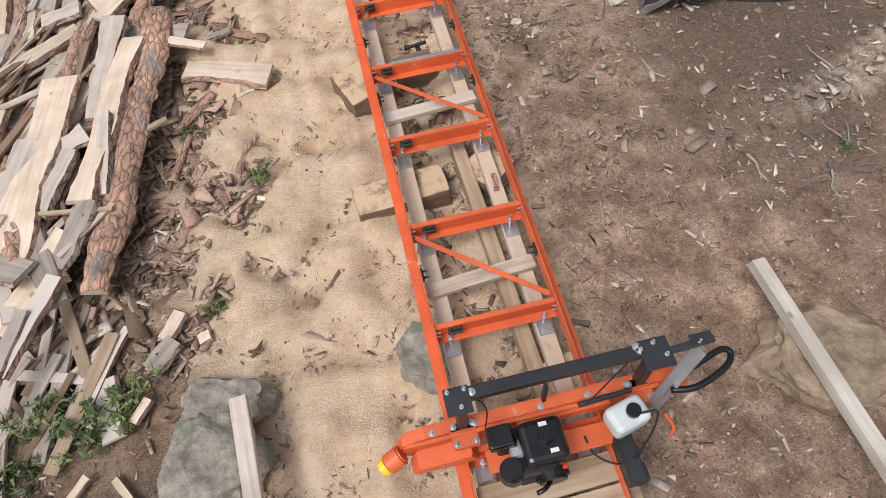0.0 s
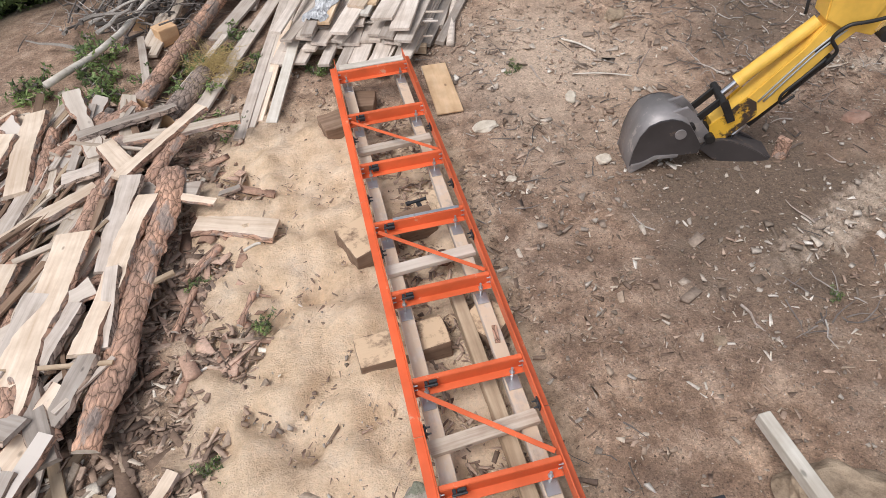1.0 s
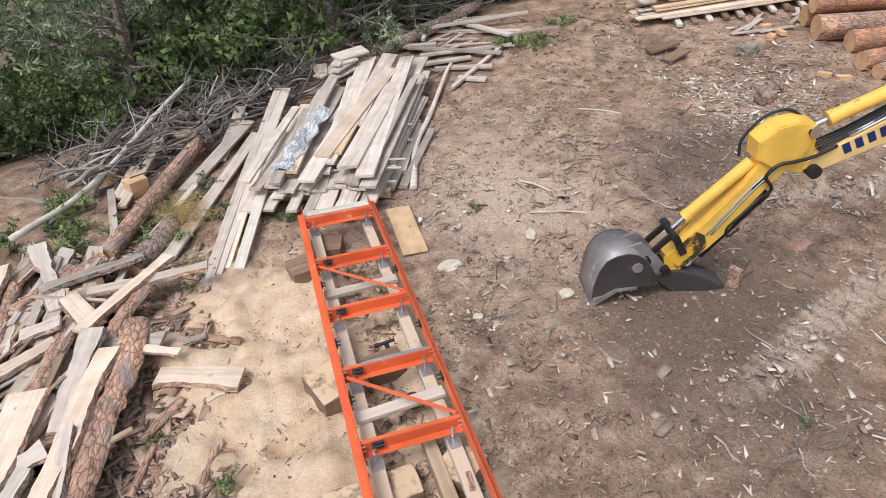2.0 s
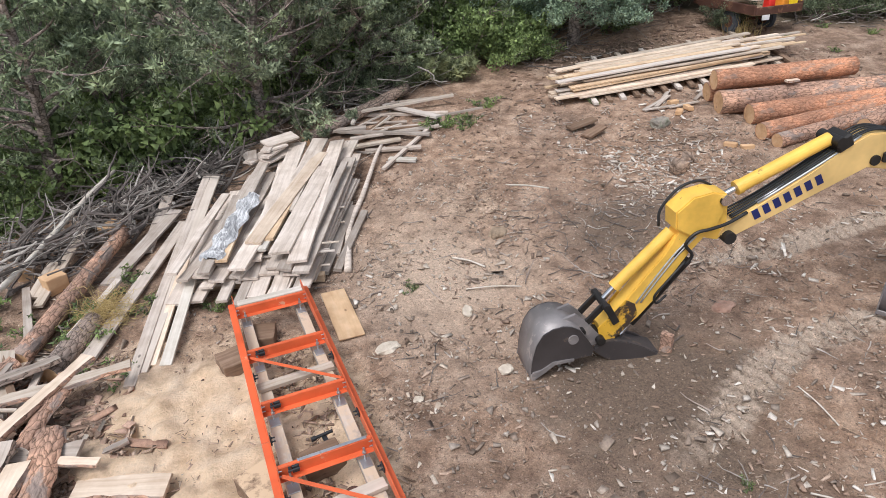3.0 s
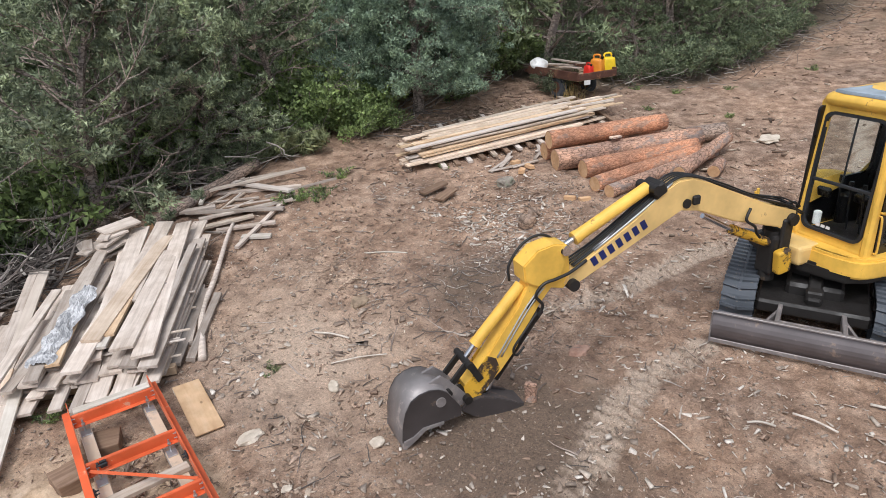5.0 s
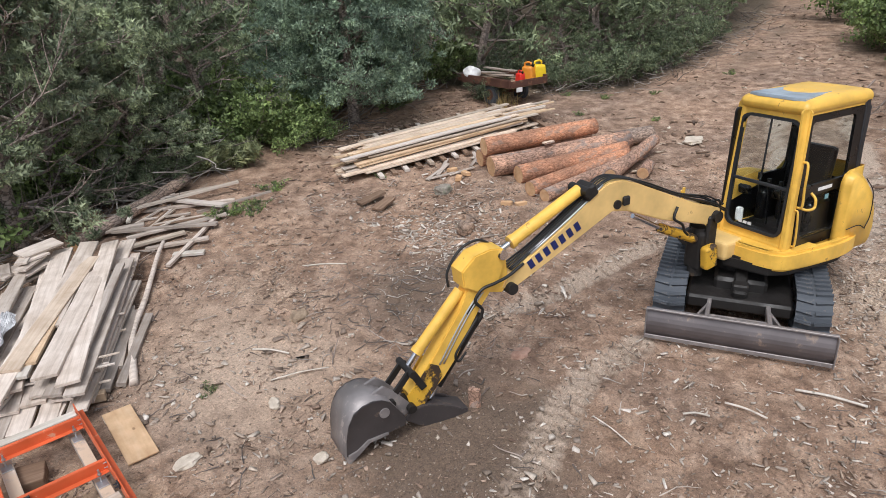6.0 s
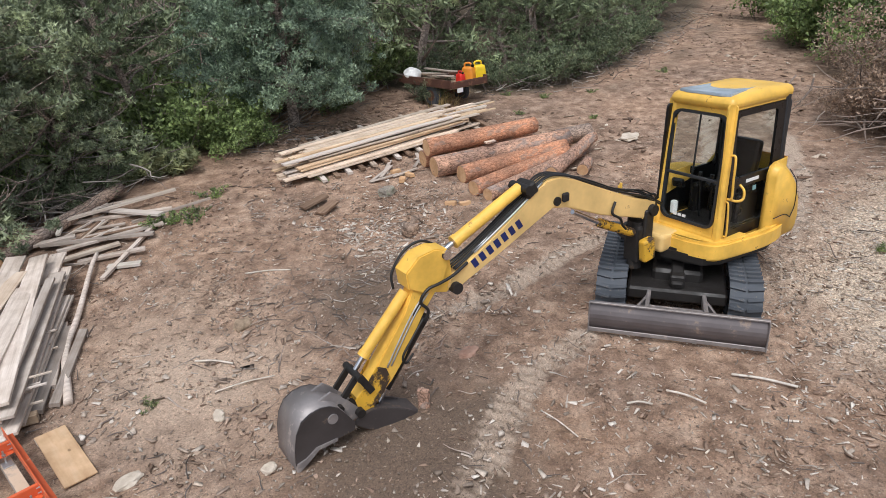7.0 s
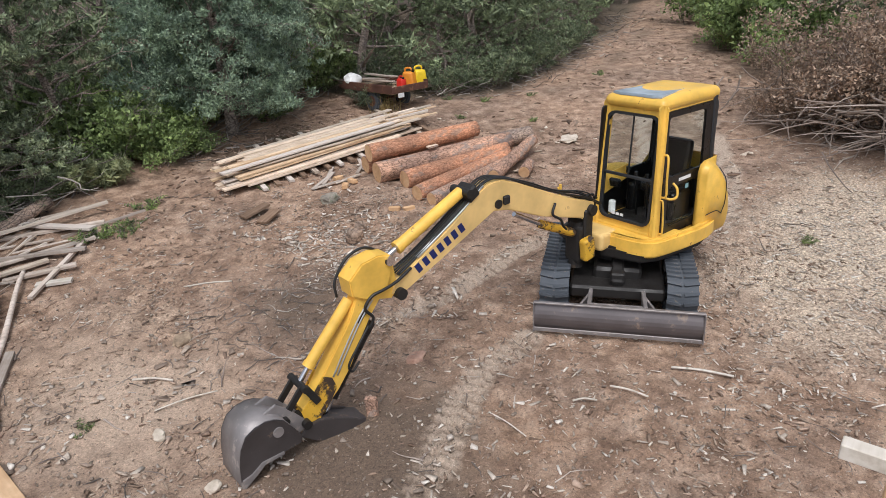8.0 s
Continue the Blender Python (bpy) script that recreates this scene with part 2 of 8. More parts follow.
M_STONE_WHITE = stone_mat("white_stone", (0.5, 0.42, 0.33), (0.7, 0.62, 0.52))
M_STONE_RED = stone_mat("reddish_stone", (0.3, 0.17, 0.12), (0.46, 0.3, 0.23))
M_CHIP = chip_mat("wood_chips", [(0.0, (0.15, 0.095, 0.065)), (0.4, (0.29, 0.205, 0.15)), (0.8, (0.43, 0.33, 0.25)), (0.94, (0.62, 0.52, 0.42)), (1.0, (0.82, 0.74, 0.63))])
M_BARKCHIP = chip_mat("bark_chips", [(0.0, (0.15, 0.105, 0.08)), (0.5, (0.33, 0.225, 0.165)), (1.0, (0.54, 0.4, 0.31))])
M_PEBBLE = chip_mat("pebbles", [(0.0, (0.2, 0.155, 0.12)), (0.6, (0.32, 0.265, 0.22)), (0.92, (0.5, 0.44, 0.38)), (1.0, (0.72, 0.66, 0.6))])
M_WHITECHIP = chip_mat("bleached_chips", [(0.0, (0.4, 0.33, 0.27)), (0.5, (0.58, 0.51, 0.44)), (1.0, (0.8, 0.74, 0.67))])
M_STUMP = bark_mat("weathered_stump", (0.1, 0.075, 0.055), (0.3, 0.23, 0.175), (0.46, 0.37, 0.29), 9)
M_PLATE = chip_mat("bark_plates", [(0.0, (0.17, 0.125, 0.095)), (0.5, (0.34, 0.265, 0.21)), (0.8, (0.46, 0.38, 0.31)), (1.0, (0.62, 0.54, 0.46))])
M_PALEDEAD = chip_mat("pale_dead_limbs", [(0.0, (0.12, 0.095, 0.08)), (0.5, (0.3, 0.24, 0.205)), (1.0, (0.56, 0.49, 0.43))], 0.9)


def dusted(material, name, dust):
    """A copy of a wood with sawdust lying on its upward faces."""
    m = material.copy()
    m.name = name
    n, l = m.node_tree.nodes, m.node_tree.links
    b = next(k for k in n if k.type == "BSDF_PRINCIPLED")
    wood = b.inputs["Base Color"].links[0].from_socket
    geo, sep = n.new("ShaderNodeNewGeometry"), n.new("ShaderNodeSeparateXYZ")
    l.new(geo.outputs["Normal"], sep.inputs[0])
    patch = noise_tex(n, l, 9, 5, 0.65, n.new("ShaderNodeTexCoord").outputs["Object"])
    up_ = n.new("ShaderNodeMath")
    up_.operation = "MULTIPLY"
    l.new(sep.outputs[2], up_.inputs[0])
    l.new(patch.outputs[0], up_.inputs[1])
    k = ramp(n, [(0.34, (0, 0, 0)), (0.5, (0.9, 0.9, 0.9))])
    l.new(up_.outputs[0], k.inputs[0])
    l.new(mix_col(n, l, k.outputs[0], wood, dust), b.inputs["Base Color"])
    return m


M_BROWN = wood_mat("dark_brown_plank", (0.13, 0.08, 0.052), (0.23, 0.15, 0.1), (0.33, 0.235, 0.17), rough=0.9, vary=0.15)
M_BLOCK = dusted(M_BROWN, "sawdust_covered_timber", (0.62, 0.455, 0.3))
M_STRINGER = dusted(M_GREY, "sawdust_covered_stringer", (0.58, 0.45, 0.33))
M_REDBARK = chip_mat("red_bark_strips", [(0.0, (0.22, 0.13, 0.09)), (0.5, (0.42, 0.26, 0.185)), (1.0, (0.58, 0.4, 0.31))])
M_WARM = wood_mat("rough_sawn_board", (0.42, 0.35, 0.295), (0.64, 0.555, 0.485), (0.78, 0.705, 0.635), rough=0.85, vary=0.26)
M_GOLD = wood_mat("golden_fresh_board", (0.52, 0.34, 0.19), (0.72, 0.53, 0.35), (0.82, 0.68, 0.52), vary=0.1)
M_STRAW = chip_mat("dry_grass", [(0.0, (0.35, 0.25, 0.1)), (1.0, (0.6, 0.46, 0.2))])
L_JUNIPER = leaf_mat("blue_juniper_foliage", (0.12, 0.182, 0.145), (0.37, 0.485, 0.385))
L_PINE = leaf_mat("pinyon_foliage", (0.15, 0.195, 0.12), (0.39, 0.47, 0.31))
L_OLD = leaf_mat("old_juniper_foliage", (0.175, 0.22, 0.15), (0.44, 0.51, 0.36))
L_OAK = leaf_mat("scrub_oak_leaves", (0.115, 0.168, 0.066), (0.31, 0.415, 0.17))
L_DUSTY = leaf_mat("dusty_green_leaves", (0.11, 0.145, 0.09), (0.28, 0.34, 0.22))
L_DEAD = leaf_mat("dead_brown_leaves", (0.28, 0.19, 0.155), (0.64, 0.49, 0.415))
L_GRASS = leaf_mat("pale_green_grass", (0.2, 0.24, 0.13), (0.42, 0.46, 0.28))


# ---- building helpers ----
def part(name, bm, material, parent, label=""):
    """Links a bmesh as one mesh object under a thing or a part."""
    me = bpy.data.meshes.new(name)
    bm.to_mesh(me)
    bm.free()
    for mm in material if isinstance(material, (list, tuple)) else (material,):
        me.materials.append(mm)
    ob = new(name, me)
    if parent is not None:
        ob.parent = parent
    return tagged(ob, label)


def thing(name, label, category, m=None, group="", kind=""):
    ob = new(name)
    ob.empty_display_size = 0.1
    if m is not None:
        ob.matrix_world = m
    return tagged(ob, label, category, group, kind)


def solid(name, bm, material, m, label, category, group="", kind=""):
    ob = part(name, bm, material, None)
    ob.matrix_world = m
    return tagged(ob, label, category, group, kind)


def smooth(bm):
    for f in bm.faces:
        f.smooth = True
    return bm


def box(sx, sy, sz, bevel=0.0, at=(0, 0, 0), rot=(0, 0, 0), seg=1):
    bm = bmesh.new()
    bmesh.ops.create_cube(bm, size=1.0, matrix=Matrix.Diagonal((sx, sy, sz, 1)))
    if bevel:
        bmesh.ops.bevel(bm, geom=bm.edges[:], offset=bevel, segments=seg, affect="EDGES", profile=0.5)
    bm.transform(pose(*at, *rot))
    return bm


def join(*bms):
    out = bmesh.new()
    for b in bms:
        me = bpy.data.meshes.new("tmp")
        b.to_mesh(me)
        b.free()
        out.from_mesh(me)
        bpy.data.meshes.remove(me)
    return out


def cyl(r, h, at=(0, 0, 0), rot=(0, 0, 0), n=16, r2=None, bevel=0.0):
    bm = bmesh.new()
    bmesh.ops.create_cone(bm, cap_ends=True, segments=n, radius1=r, radius2=r if r2 is None else r2, depth=h)
    if bevel:
        bmesh.ops.bevel(bm, geom=[e for e in bm.edges if abs(e.verts[0].co.z - e.verts[1].co.z) < 1e-6], offset=bevel, segments=2, affect="EDGES")
    bm.transform(pose(*at, *rot))
    return bm


def rod(p, q, r, n=12, r2=None):
    """A round bar from p to q."""
    p, q = Vector(p), Vector(q)
    bm = bmesh.new()
    bmesh.ops.create_cone(bm, cap_ends=True, segments=n, radius1=r, radius2=r if r2 is None else r2, depth=(q - p).length)
    bm.transform(Matrix.Translation((p + q) / 2) @ (q - p).to_track_quat("Z", "Y").to_matrix().to_4x4())
    return bm


def beam(p, q, w, h, bevel=0.0, up=(0, 0, 1)):
    """A square bar from p to q; w across, h along up."""
    p, q = Vector(p), Vector(q)
    x = (q - p).normalized()
    y = Vector(up).cross(x).normalized()
    z = x.cross(y)
    bm = box((q - p).length, w, h, bevel)
    m = Matrix((x, y, z)).transposed().to_4x4()
    m.translation = (p + q) / 2
    bm.transform(m)
    return bm


def tube(points, radii, n=8):
    """A bent tapered tube through the points."""
    bm = bmesh.new()
    pts = [Vector(p) for p in points]
    if isinstance(radii, (int, float)):
        radii = [radii] * len(pts)
    rings = []
    side = None
    for i, p in enumerate(pts):
        d = (pts[min(i + 1, len(pts) - 1)] - pts[max(i - 1, 0)]).normalized()
        if side is None:
            side = d.orthogonal().normalized()
        side = (side - d * side.dot(d)).normalized()
        up = d.cross(side)
        rings.append([bm.verts.new(p + (side * math.cos(a) + up * math.sin(a)) * radii[i]) for a in [2 * math.pi * k / n for k in range(n)]])
    for a, b in zip(rings, rings[1:]):
        for k in range(n):
            bm.faces.new((a[k], a[(k + 1) % n], b[(k + 1) % n], b[k]))
    bm.faces.new(rings[0][::-1])
    bm.faces.new(rings[-1])
    return smooth(bm)


def arc(points, steps=6):
    """Rounds a row of points with a Catmull-Rom curve."""
    p = [Vector(v) for v in points]
    p = [p[0] * 2 - p[1]] + p + [p[-1] * 2 - p[-2]]
    out = []
    for i in range(1, len(p) - 2):
        for k in range(steps):
            t = k / steps
            a, b, c, d = p[i - 1], p[i], p[i + 1], p[i + 2]
            out.append(0.5 * ((2 * b) + (c - a) * t + (2 * a - 5 * b + 4 * c - d) * t * t + (3 * b - a - 3 * c + d) * t ** 3))
    return out + [p[-2]]


def prism(outline, thick, bevel=0.0, axis="y"):
    """A plate with the outline (u, v), thick along the axis left over: u, v are x, z for axis y and x, y for axis z and y, z for axis x."""
    bm = bmesh.new()
    put = {"y": lambda u, v, w: (u, w, v), "z": lambda u, v, w: (u, v, w), "x": lambda u, v, w: (w, u, v)}[axis]
    a = [bm.verts.new(put(u, v, -thick / 2)) for u, v in outline]
    b = [bm.verts.new(put(u, v, thick / 2)) for u, v in outline]
    bm.faces.new(a)
    bm.faces.new(b[::-1])
    for i in range(len(a)):
        j = (i + 1) % len(a)
        bm.faces.new((a[j], a[i], b[i], b[j]))
    bmesh.ops.recalc_face_normals(bm, faces=bm.faces[:])
    if bevel:
        caps = [e for e in bm.edges if all(abs(put(0, 0, 1)[0] * v.co.x + put(0, 0, 1)[1] * v.co.y + put(0, 0, 1)[2] * v.co.z - s * thick / 2) < 1e-6 for v in e.verts for s in (1,)) or all(abs(put(0, 0, 1)[0] * v.co.x + put(0, 0, 1)[1] * v.co.y + put(0, 0, 1)[2] * v.co.z + thick / 2) < 1e-6 for v in e.verts)]
        bmesh.ops.bevel(bm, geom=caps, offset=bevel, segments=2, affect="EDGES")
    return bm


def ring_plate(outer, inner, thick, axis="x"):
    """A frame plate: the outer outline with the inner one cut out (both with the same number of corners)."""
    bm = bmesh.new()
    put = {"y": lambda u, v, w: (u, w, v), "z": lambda u, v, w: (u, v, w), "x": lambda u, v, w: (w, u, v)}[axis]
    lv = [[bm.verts.new(put(u, v, w)) for u, v in o] for o in (outer, inner) for w in (-thick / 2, thick / 2)]
    oa, ob_, ia, ib = lv
    k = len(outer)
    for i in range(k):
        j = (i + 1) % k
        bm.faces.new((oa[i], oa[j], ia[j], ia[i]))
        bm.faces.new((ob_[j], ob_[i], ib[i], ib[j]))
        bm.faces.new((oa[j], oa[i], ob_[i], ob_[j]))
        bm.faces.new((ia[i], ia[j], ib[j], ib[i]))
    bmesh.ops.recalc_face_normals(bm, faces=bm.faces[:])
    return bm


def round_rect(u0, v0, u1, v1, r, n=4):
    out = []
    for cu, cv, a0 in ((u1 - r, v1 - r, 0), (u0 + r, v1 - r, 90), (u0 + r, v0 + r, 180), (u1 - r, v0 + r, 270)):
        for k in range(n + 1):
            a = radians(a0 + 90 * k / n)
            out.append((cu + r * math.cos(a), cv + r * math.sin(a)))
    return out


def soft_plus(v, k=1.0):
    return k * np.logaddexp(0, np.asarray(v, dtype=float) / k)


EDGE_X = [-14, -6, -3, -1, 0.7, 3, 5.2, 7, 9, 12, 16, 25, 45]
EDGE_Y = [7, 9, 10.6, 11.3, 12.4, 13.2, 14.2, 13.8, 14.6, 15.8, 17.5, 21, 30]


def land(x, y):
    """The lie of the land: a level yard, a gentle rise to the far corner, and a bank that falls away behind the brush."""
    s = 0.75 * x + 0.66 * y
    z = 0.1 * soft_plus(s - 6.8, 0.5) - 0.1 * soft_plus(s - 34, 1.0)
    d = y - np.interp(x, EDGE_X, EDGE_Y)
    w = np.interp(x, [-14, 4, 8, 12, 60], [0.35, 0.35, 0.08, 0.0, 0.0])
    # a low spoil bank pushed up in the yard
    z = z + 0.13 * np.exp(-((((x - 4.75) + 0.5 * (y - 6.5)) / 1.0) ** 2 + ((y - 6.5) / 0.6) ** 2))
    return z - w * (soft_plus(d - 0.3, 0.4) - soft_plus(d - 10, 1.0))


def ground_z(x, y):
    return float(land(x, y))


LATTICE = np.random.RandomState(5).rand(256, 256)


def field(x, y, scale, octaves=3):
    """Smooth random values from 0 to 1 over the plan."""
    out, amp, tot = 0, 1.0, 0
    for o in range(octaves):
        u, v = np.asarray(x) / scale * 2 ** o + 17.3 * o, np.asarray(y) / scale * 2 ** o + 9.1 * o
        i, j = np.floor(u).astype(int), np.floor(v).astype(int)
        f, g = u - i, v - j
        f, g = f * f * (3 - 2 * f), g * g * (3 - 2 * g)
        a, b = LATTICE[i % 256, j % 256], LATTICE[(i + 1) % 256, j % 256]
        c, d = LATTICE[i % 256, (j + 1) % 256], LATTICE[(i + 1) % 256, (j + 1) % 256]
        out = out + amp * ((a * (1 - f) + b * f) * (1 - g) + (c * (1 - f) + d * f) * g)
        tot, amp = tot + amp, amp * 0.5
    return out / tot


def bulk(name, verts, faces, material, label, category, kind="stuff"):
    me = bpy.data.meshes.new(name)
    me.from_pydata([tuple(v) for v in verts], [], faces)
    me.materials.append(material)
    return tagged(new(name, me), label, category, "", kind)


# ---- the ground: one sheet to the horizon ----
# ruts that the rubber tracks pressed into the yard
RUTS = [[(2.7, 2.9), (3.3, 3.05), (3.8, 3.3), (4.75, 3.6), (5.7, 3.55)],
        [(4.6, 5.1), (5.1, 5.2), (6.0, 4.95), (7.4, 4.9), (8.6, 4.7)],
        [(9.2, 3.6), (11.5, 4.4), (15, 6.0)], [(9.6, 2.4), (12.5, 3.2), (16, 4.9)]]


def along(x, y, pts):
    """How far along a rut a place lies, and how far off to its side."""
    best, run, s = np.full(np.shape(x), 1e9), np.zeros(np.shape(x)), 0.0
    for (ax, ay), (bx, by) in zip(pts, pts[1:]):
        dx, dy = bx - ax, by - ay
        L = math.hypot(dx, dy)
        t = np.clip(((x - ax) * dx + (y - ay) * dy) / L ** 2, 0, 1)
        d = np.hypot(x - ax - t * dx, y - ay - t * dy)
        run = np.where(d < best, s + t * L, run)
        best = np.minimum(best, d)
        s += L
    return run, best


def build_ground():
    def axis(lo, fine0, fine1, hi, step, grow):
        out, v, s = list(np.arange(fine0, fine1, step)), fine1, step
        while v < hi:
            out.append(v)
            s *= grow
            v += s
        out.append(hi)
        v, s, left = fine0 - step, step, []
        while v > lo:
            left.append(v)
            s *= grow
            v -= s
        return np.array([lo] + left[::-1] + out)

    xs, ys = axis(-400, -3.5, 8.5, 400, 0.048, 1.07), axis(-400, -0.2, 8.5, 400, 0.048, 1.07)
    x, y = np.meshgrid(xs, ys)
    near = np.clip(1.3 - np.hypot(x - 3, y - 4) / 14, 0, 1)
    clods = 0.05 * (field(x + 50, y, 0.12, 2) - 0.5) * near
    z = land(x, y) + 0.10 * (field(x, y, 1.7) - 0.5) * np.clip(np.hypot(x, y - 3) / 5, 0.25, 1) + 0.055 * (field(x, y, 0.3) - 0.5) * (0.3 + near) + clods
    far = np.clip(np.hypot(x, y) / 30 - 0.8, 0, 3)
    z += far * 1.5 * (field(x, y, 14) - 0.5)
    rut = np.zeros_like(x)
    for r in RUTS:
        run, d = along(x, y, r)
        bed = np.exp(-(d / 0.19) ** 4) * np.clip(0.45 + 1.0 * field(x, y, 0.7), 0, 1) * np.clip(0.2 + run / 1.2, 0, 1)
        lug = np.clip(0.5 + 0.9 * np.sin((run + 0.55 * d) * 2 * np.pi / 0.15), 0, 1)
        rut = np.maximum(rut, bed * (0.3 + 0.7 * lug))
        z -= bed * (0.06 * (1 - lug) * near + 0.012)
        z += 0.025 * np.exp(-((d - 0.25) / 0.06) ** 2) * field(x, y, 0.4)
    # foot-trodden sawdust beside the track
    saw = np.exp(-np.abs((x + 1.05) / 1.0) ** 3) * np.clip((7.0 - y) / 1.6, 0, 1)
    saw = np.maximum(saw, np.exp(-(x / 0.62) ** 4) * np.clip((6.4 - y) / 1.2, 0, 1) * 0.75)
    saw *= 1 - (1 - np.clip((y - 0.4) / 1.6, 0.25, 1)) * np.clip((-0.9 - x) / 0.6, 0, 1)
    saw = np.clip(saw * (0.55 + 0.9 * field(x, y, 0.6)), 0, 1)
    saw *= np.clip((y + 2.5) / 1.5, 0, 1)
    z -= 0.85 * saw * clods
    z += saw * (0.02 + 0.22 * (field(x, y, 0.3, 3) - 0.5) - 0.08 * np.clip(field(x + 9, y, 0.26, 2) - 0.55, 0, 1) * 4)
    dry = np.exp(-(((x - 2.1) / 1.4) ** 2 + ((y - 6.6) / 2.2) ** 2)) * (0.45 + 0.9 * field(x + 4, y, 0.9))
    dry = np.maximum(dry, 0.7 * np.exp(-(((x - 8.8) / 2.2) ** 2 + ((y - 0.8) / 1.5) ** 2)) * (0.4 + field(x, y, 0.8)))
    damp = np.clip(np.exp(-(((x - 3.1) / 1.2) ** 2 + ((y - 3.9) / 0.95) ** 2)) * 1.15 + 0.85 * np.exp(-(((x - 4.8) / 1.2) ** 2 + ((y - 6.2) / 0.8) ** 2)) + 0.5 * np.exp(-(((x - 2.9) / 1.2) ** 2 + ((y - 2.6) / 1.0) ** 2)) + 0.7 * np.exp(-(((x + 2.3) / 0.8) ** 2 + ((y - 1.2) / 0.7) ** 2)), 0, 1) * (0.5 + field(x, y, 0.5))
    z += 0.05 * np.exp(-(((x - 3.1) / 0.8) ** 2 + ((y - 4.1) / 0.7) ** 2)) * (field(x, y, 0.35) - 0.2)
    mulch = np.exp(-(((x - 10.5) / 3.6) ** 2 + ((y - 1.0) / 1.7) ** 2)) * (0.5 + field(x, y, 0.8))
    mulch = np.maximum(mulch, 0.5 * np.exp(-(((x - 3.2) / 1.5) ** 2 + ((y - 8.2) / 1.7) ** 2)) * (0.2 + field(x, y, 0.6)))
    edge = np.clip((y - np.interp(x, EDGE_X, EDGE_Y)) / 1.5, 0, 1)
    edge = np.maximum(edge, np.clip((-x - 4.2) / 1.0, 0, 1))
    front = np.interp(x, [12.4, 13.6, 15, 17.6, 19.8, 24, 26.4, 34], [13.6, 11.3, 10.3, 10.2, 10.5, 11.3, 11.8, 14.5])
    edge = np.where(x > 12.4, np.maximum(edge, np.clip((y - front + 0.9) / 1.2, 0, 1)), edge)
    edge = np.maximum(edge, 0.75 * np.exp(-(((x - 9.0) / 2.2) ** 2 + ((y - 12.3) / 0.8) ** 2)))
    edge = np.maximum(edge, 0.6 * np.clip((0.75 - np.abs(y - front + 1.4)) * 1.6, 0, 1) * (x > 12) * field(x, y, 1.2))
    ny, nx = x.shape
    me = bpy.data.meshes.new("ground")
    co = np.stack([x, y, z], -1).reshape(-1, 3)
    idx = np.arange(nx * ny).reshape(ny, nx)
    quads = np.stack([idx[:-1, :-1], idx[:-1, 1:], idx[1:, 1:], idx[1:, :-1]], -1).reshape(-1, 4)
    me.vertices.add(len(co))
    me.vertices.foreach_set("co", co.ravel())
    me.loops.add(quads.size)
    me.loops.foreach_set("vertex_index", quads.ravel())
    me.polygons.add(len(quads))
    me.polygons.foreach_set("loop_start", np.arange(len(quads)) * 4)
    me.polygons.foreach_set("use_smooth", np.ones(len(quads), dtype=bool))
    me.update()
    for name, a in (("sawdust", saw), ("rut", rut), ("damp", damp), ("mulch", mulch), ("litter", edge), ("dry", dry)):
        at = me.attributes.new(name, "FLOAT", "POINT")
        at.data.foreach_set("value", np.clip(a, 0, 1).ravel().astype(np.float32))
    me.materials.append(ground_mat())
    return tagged(new("ground", me), "bare brown dirt yard with sawdust and ruts", "ground", "", "structure")


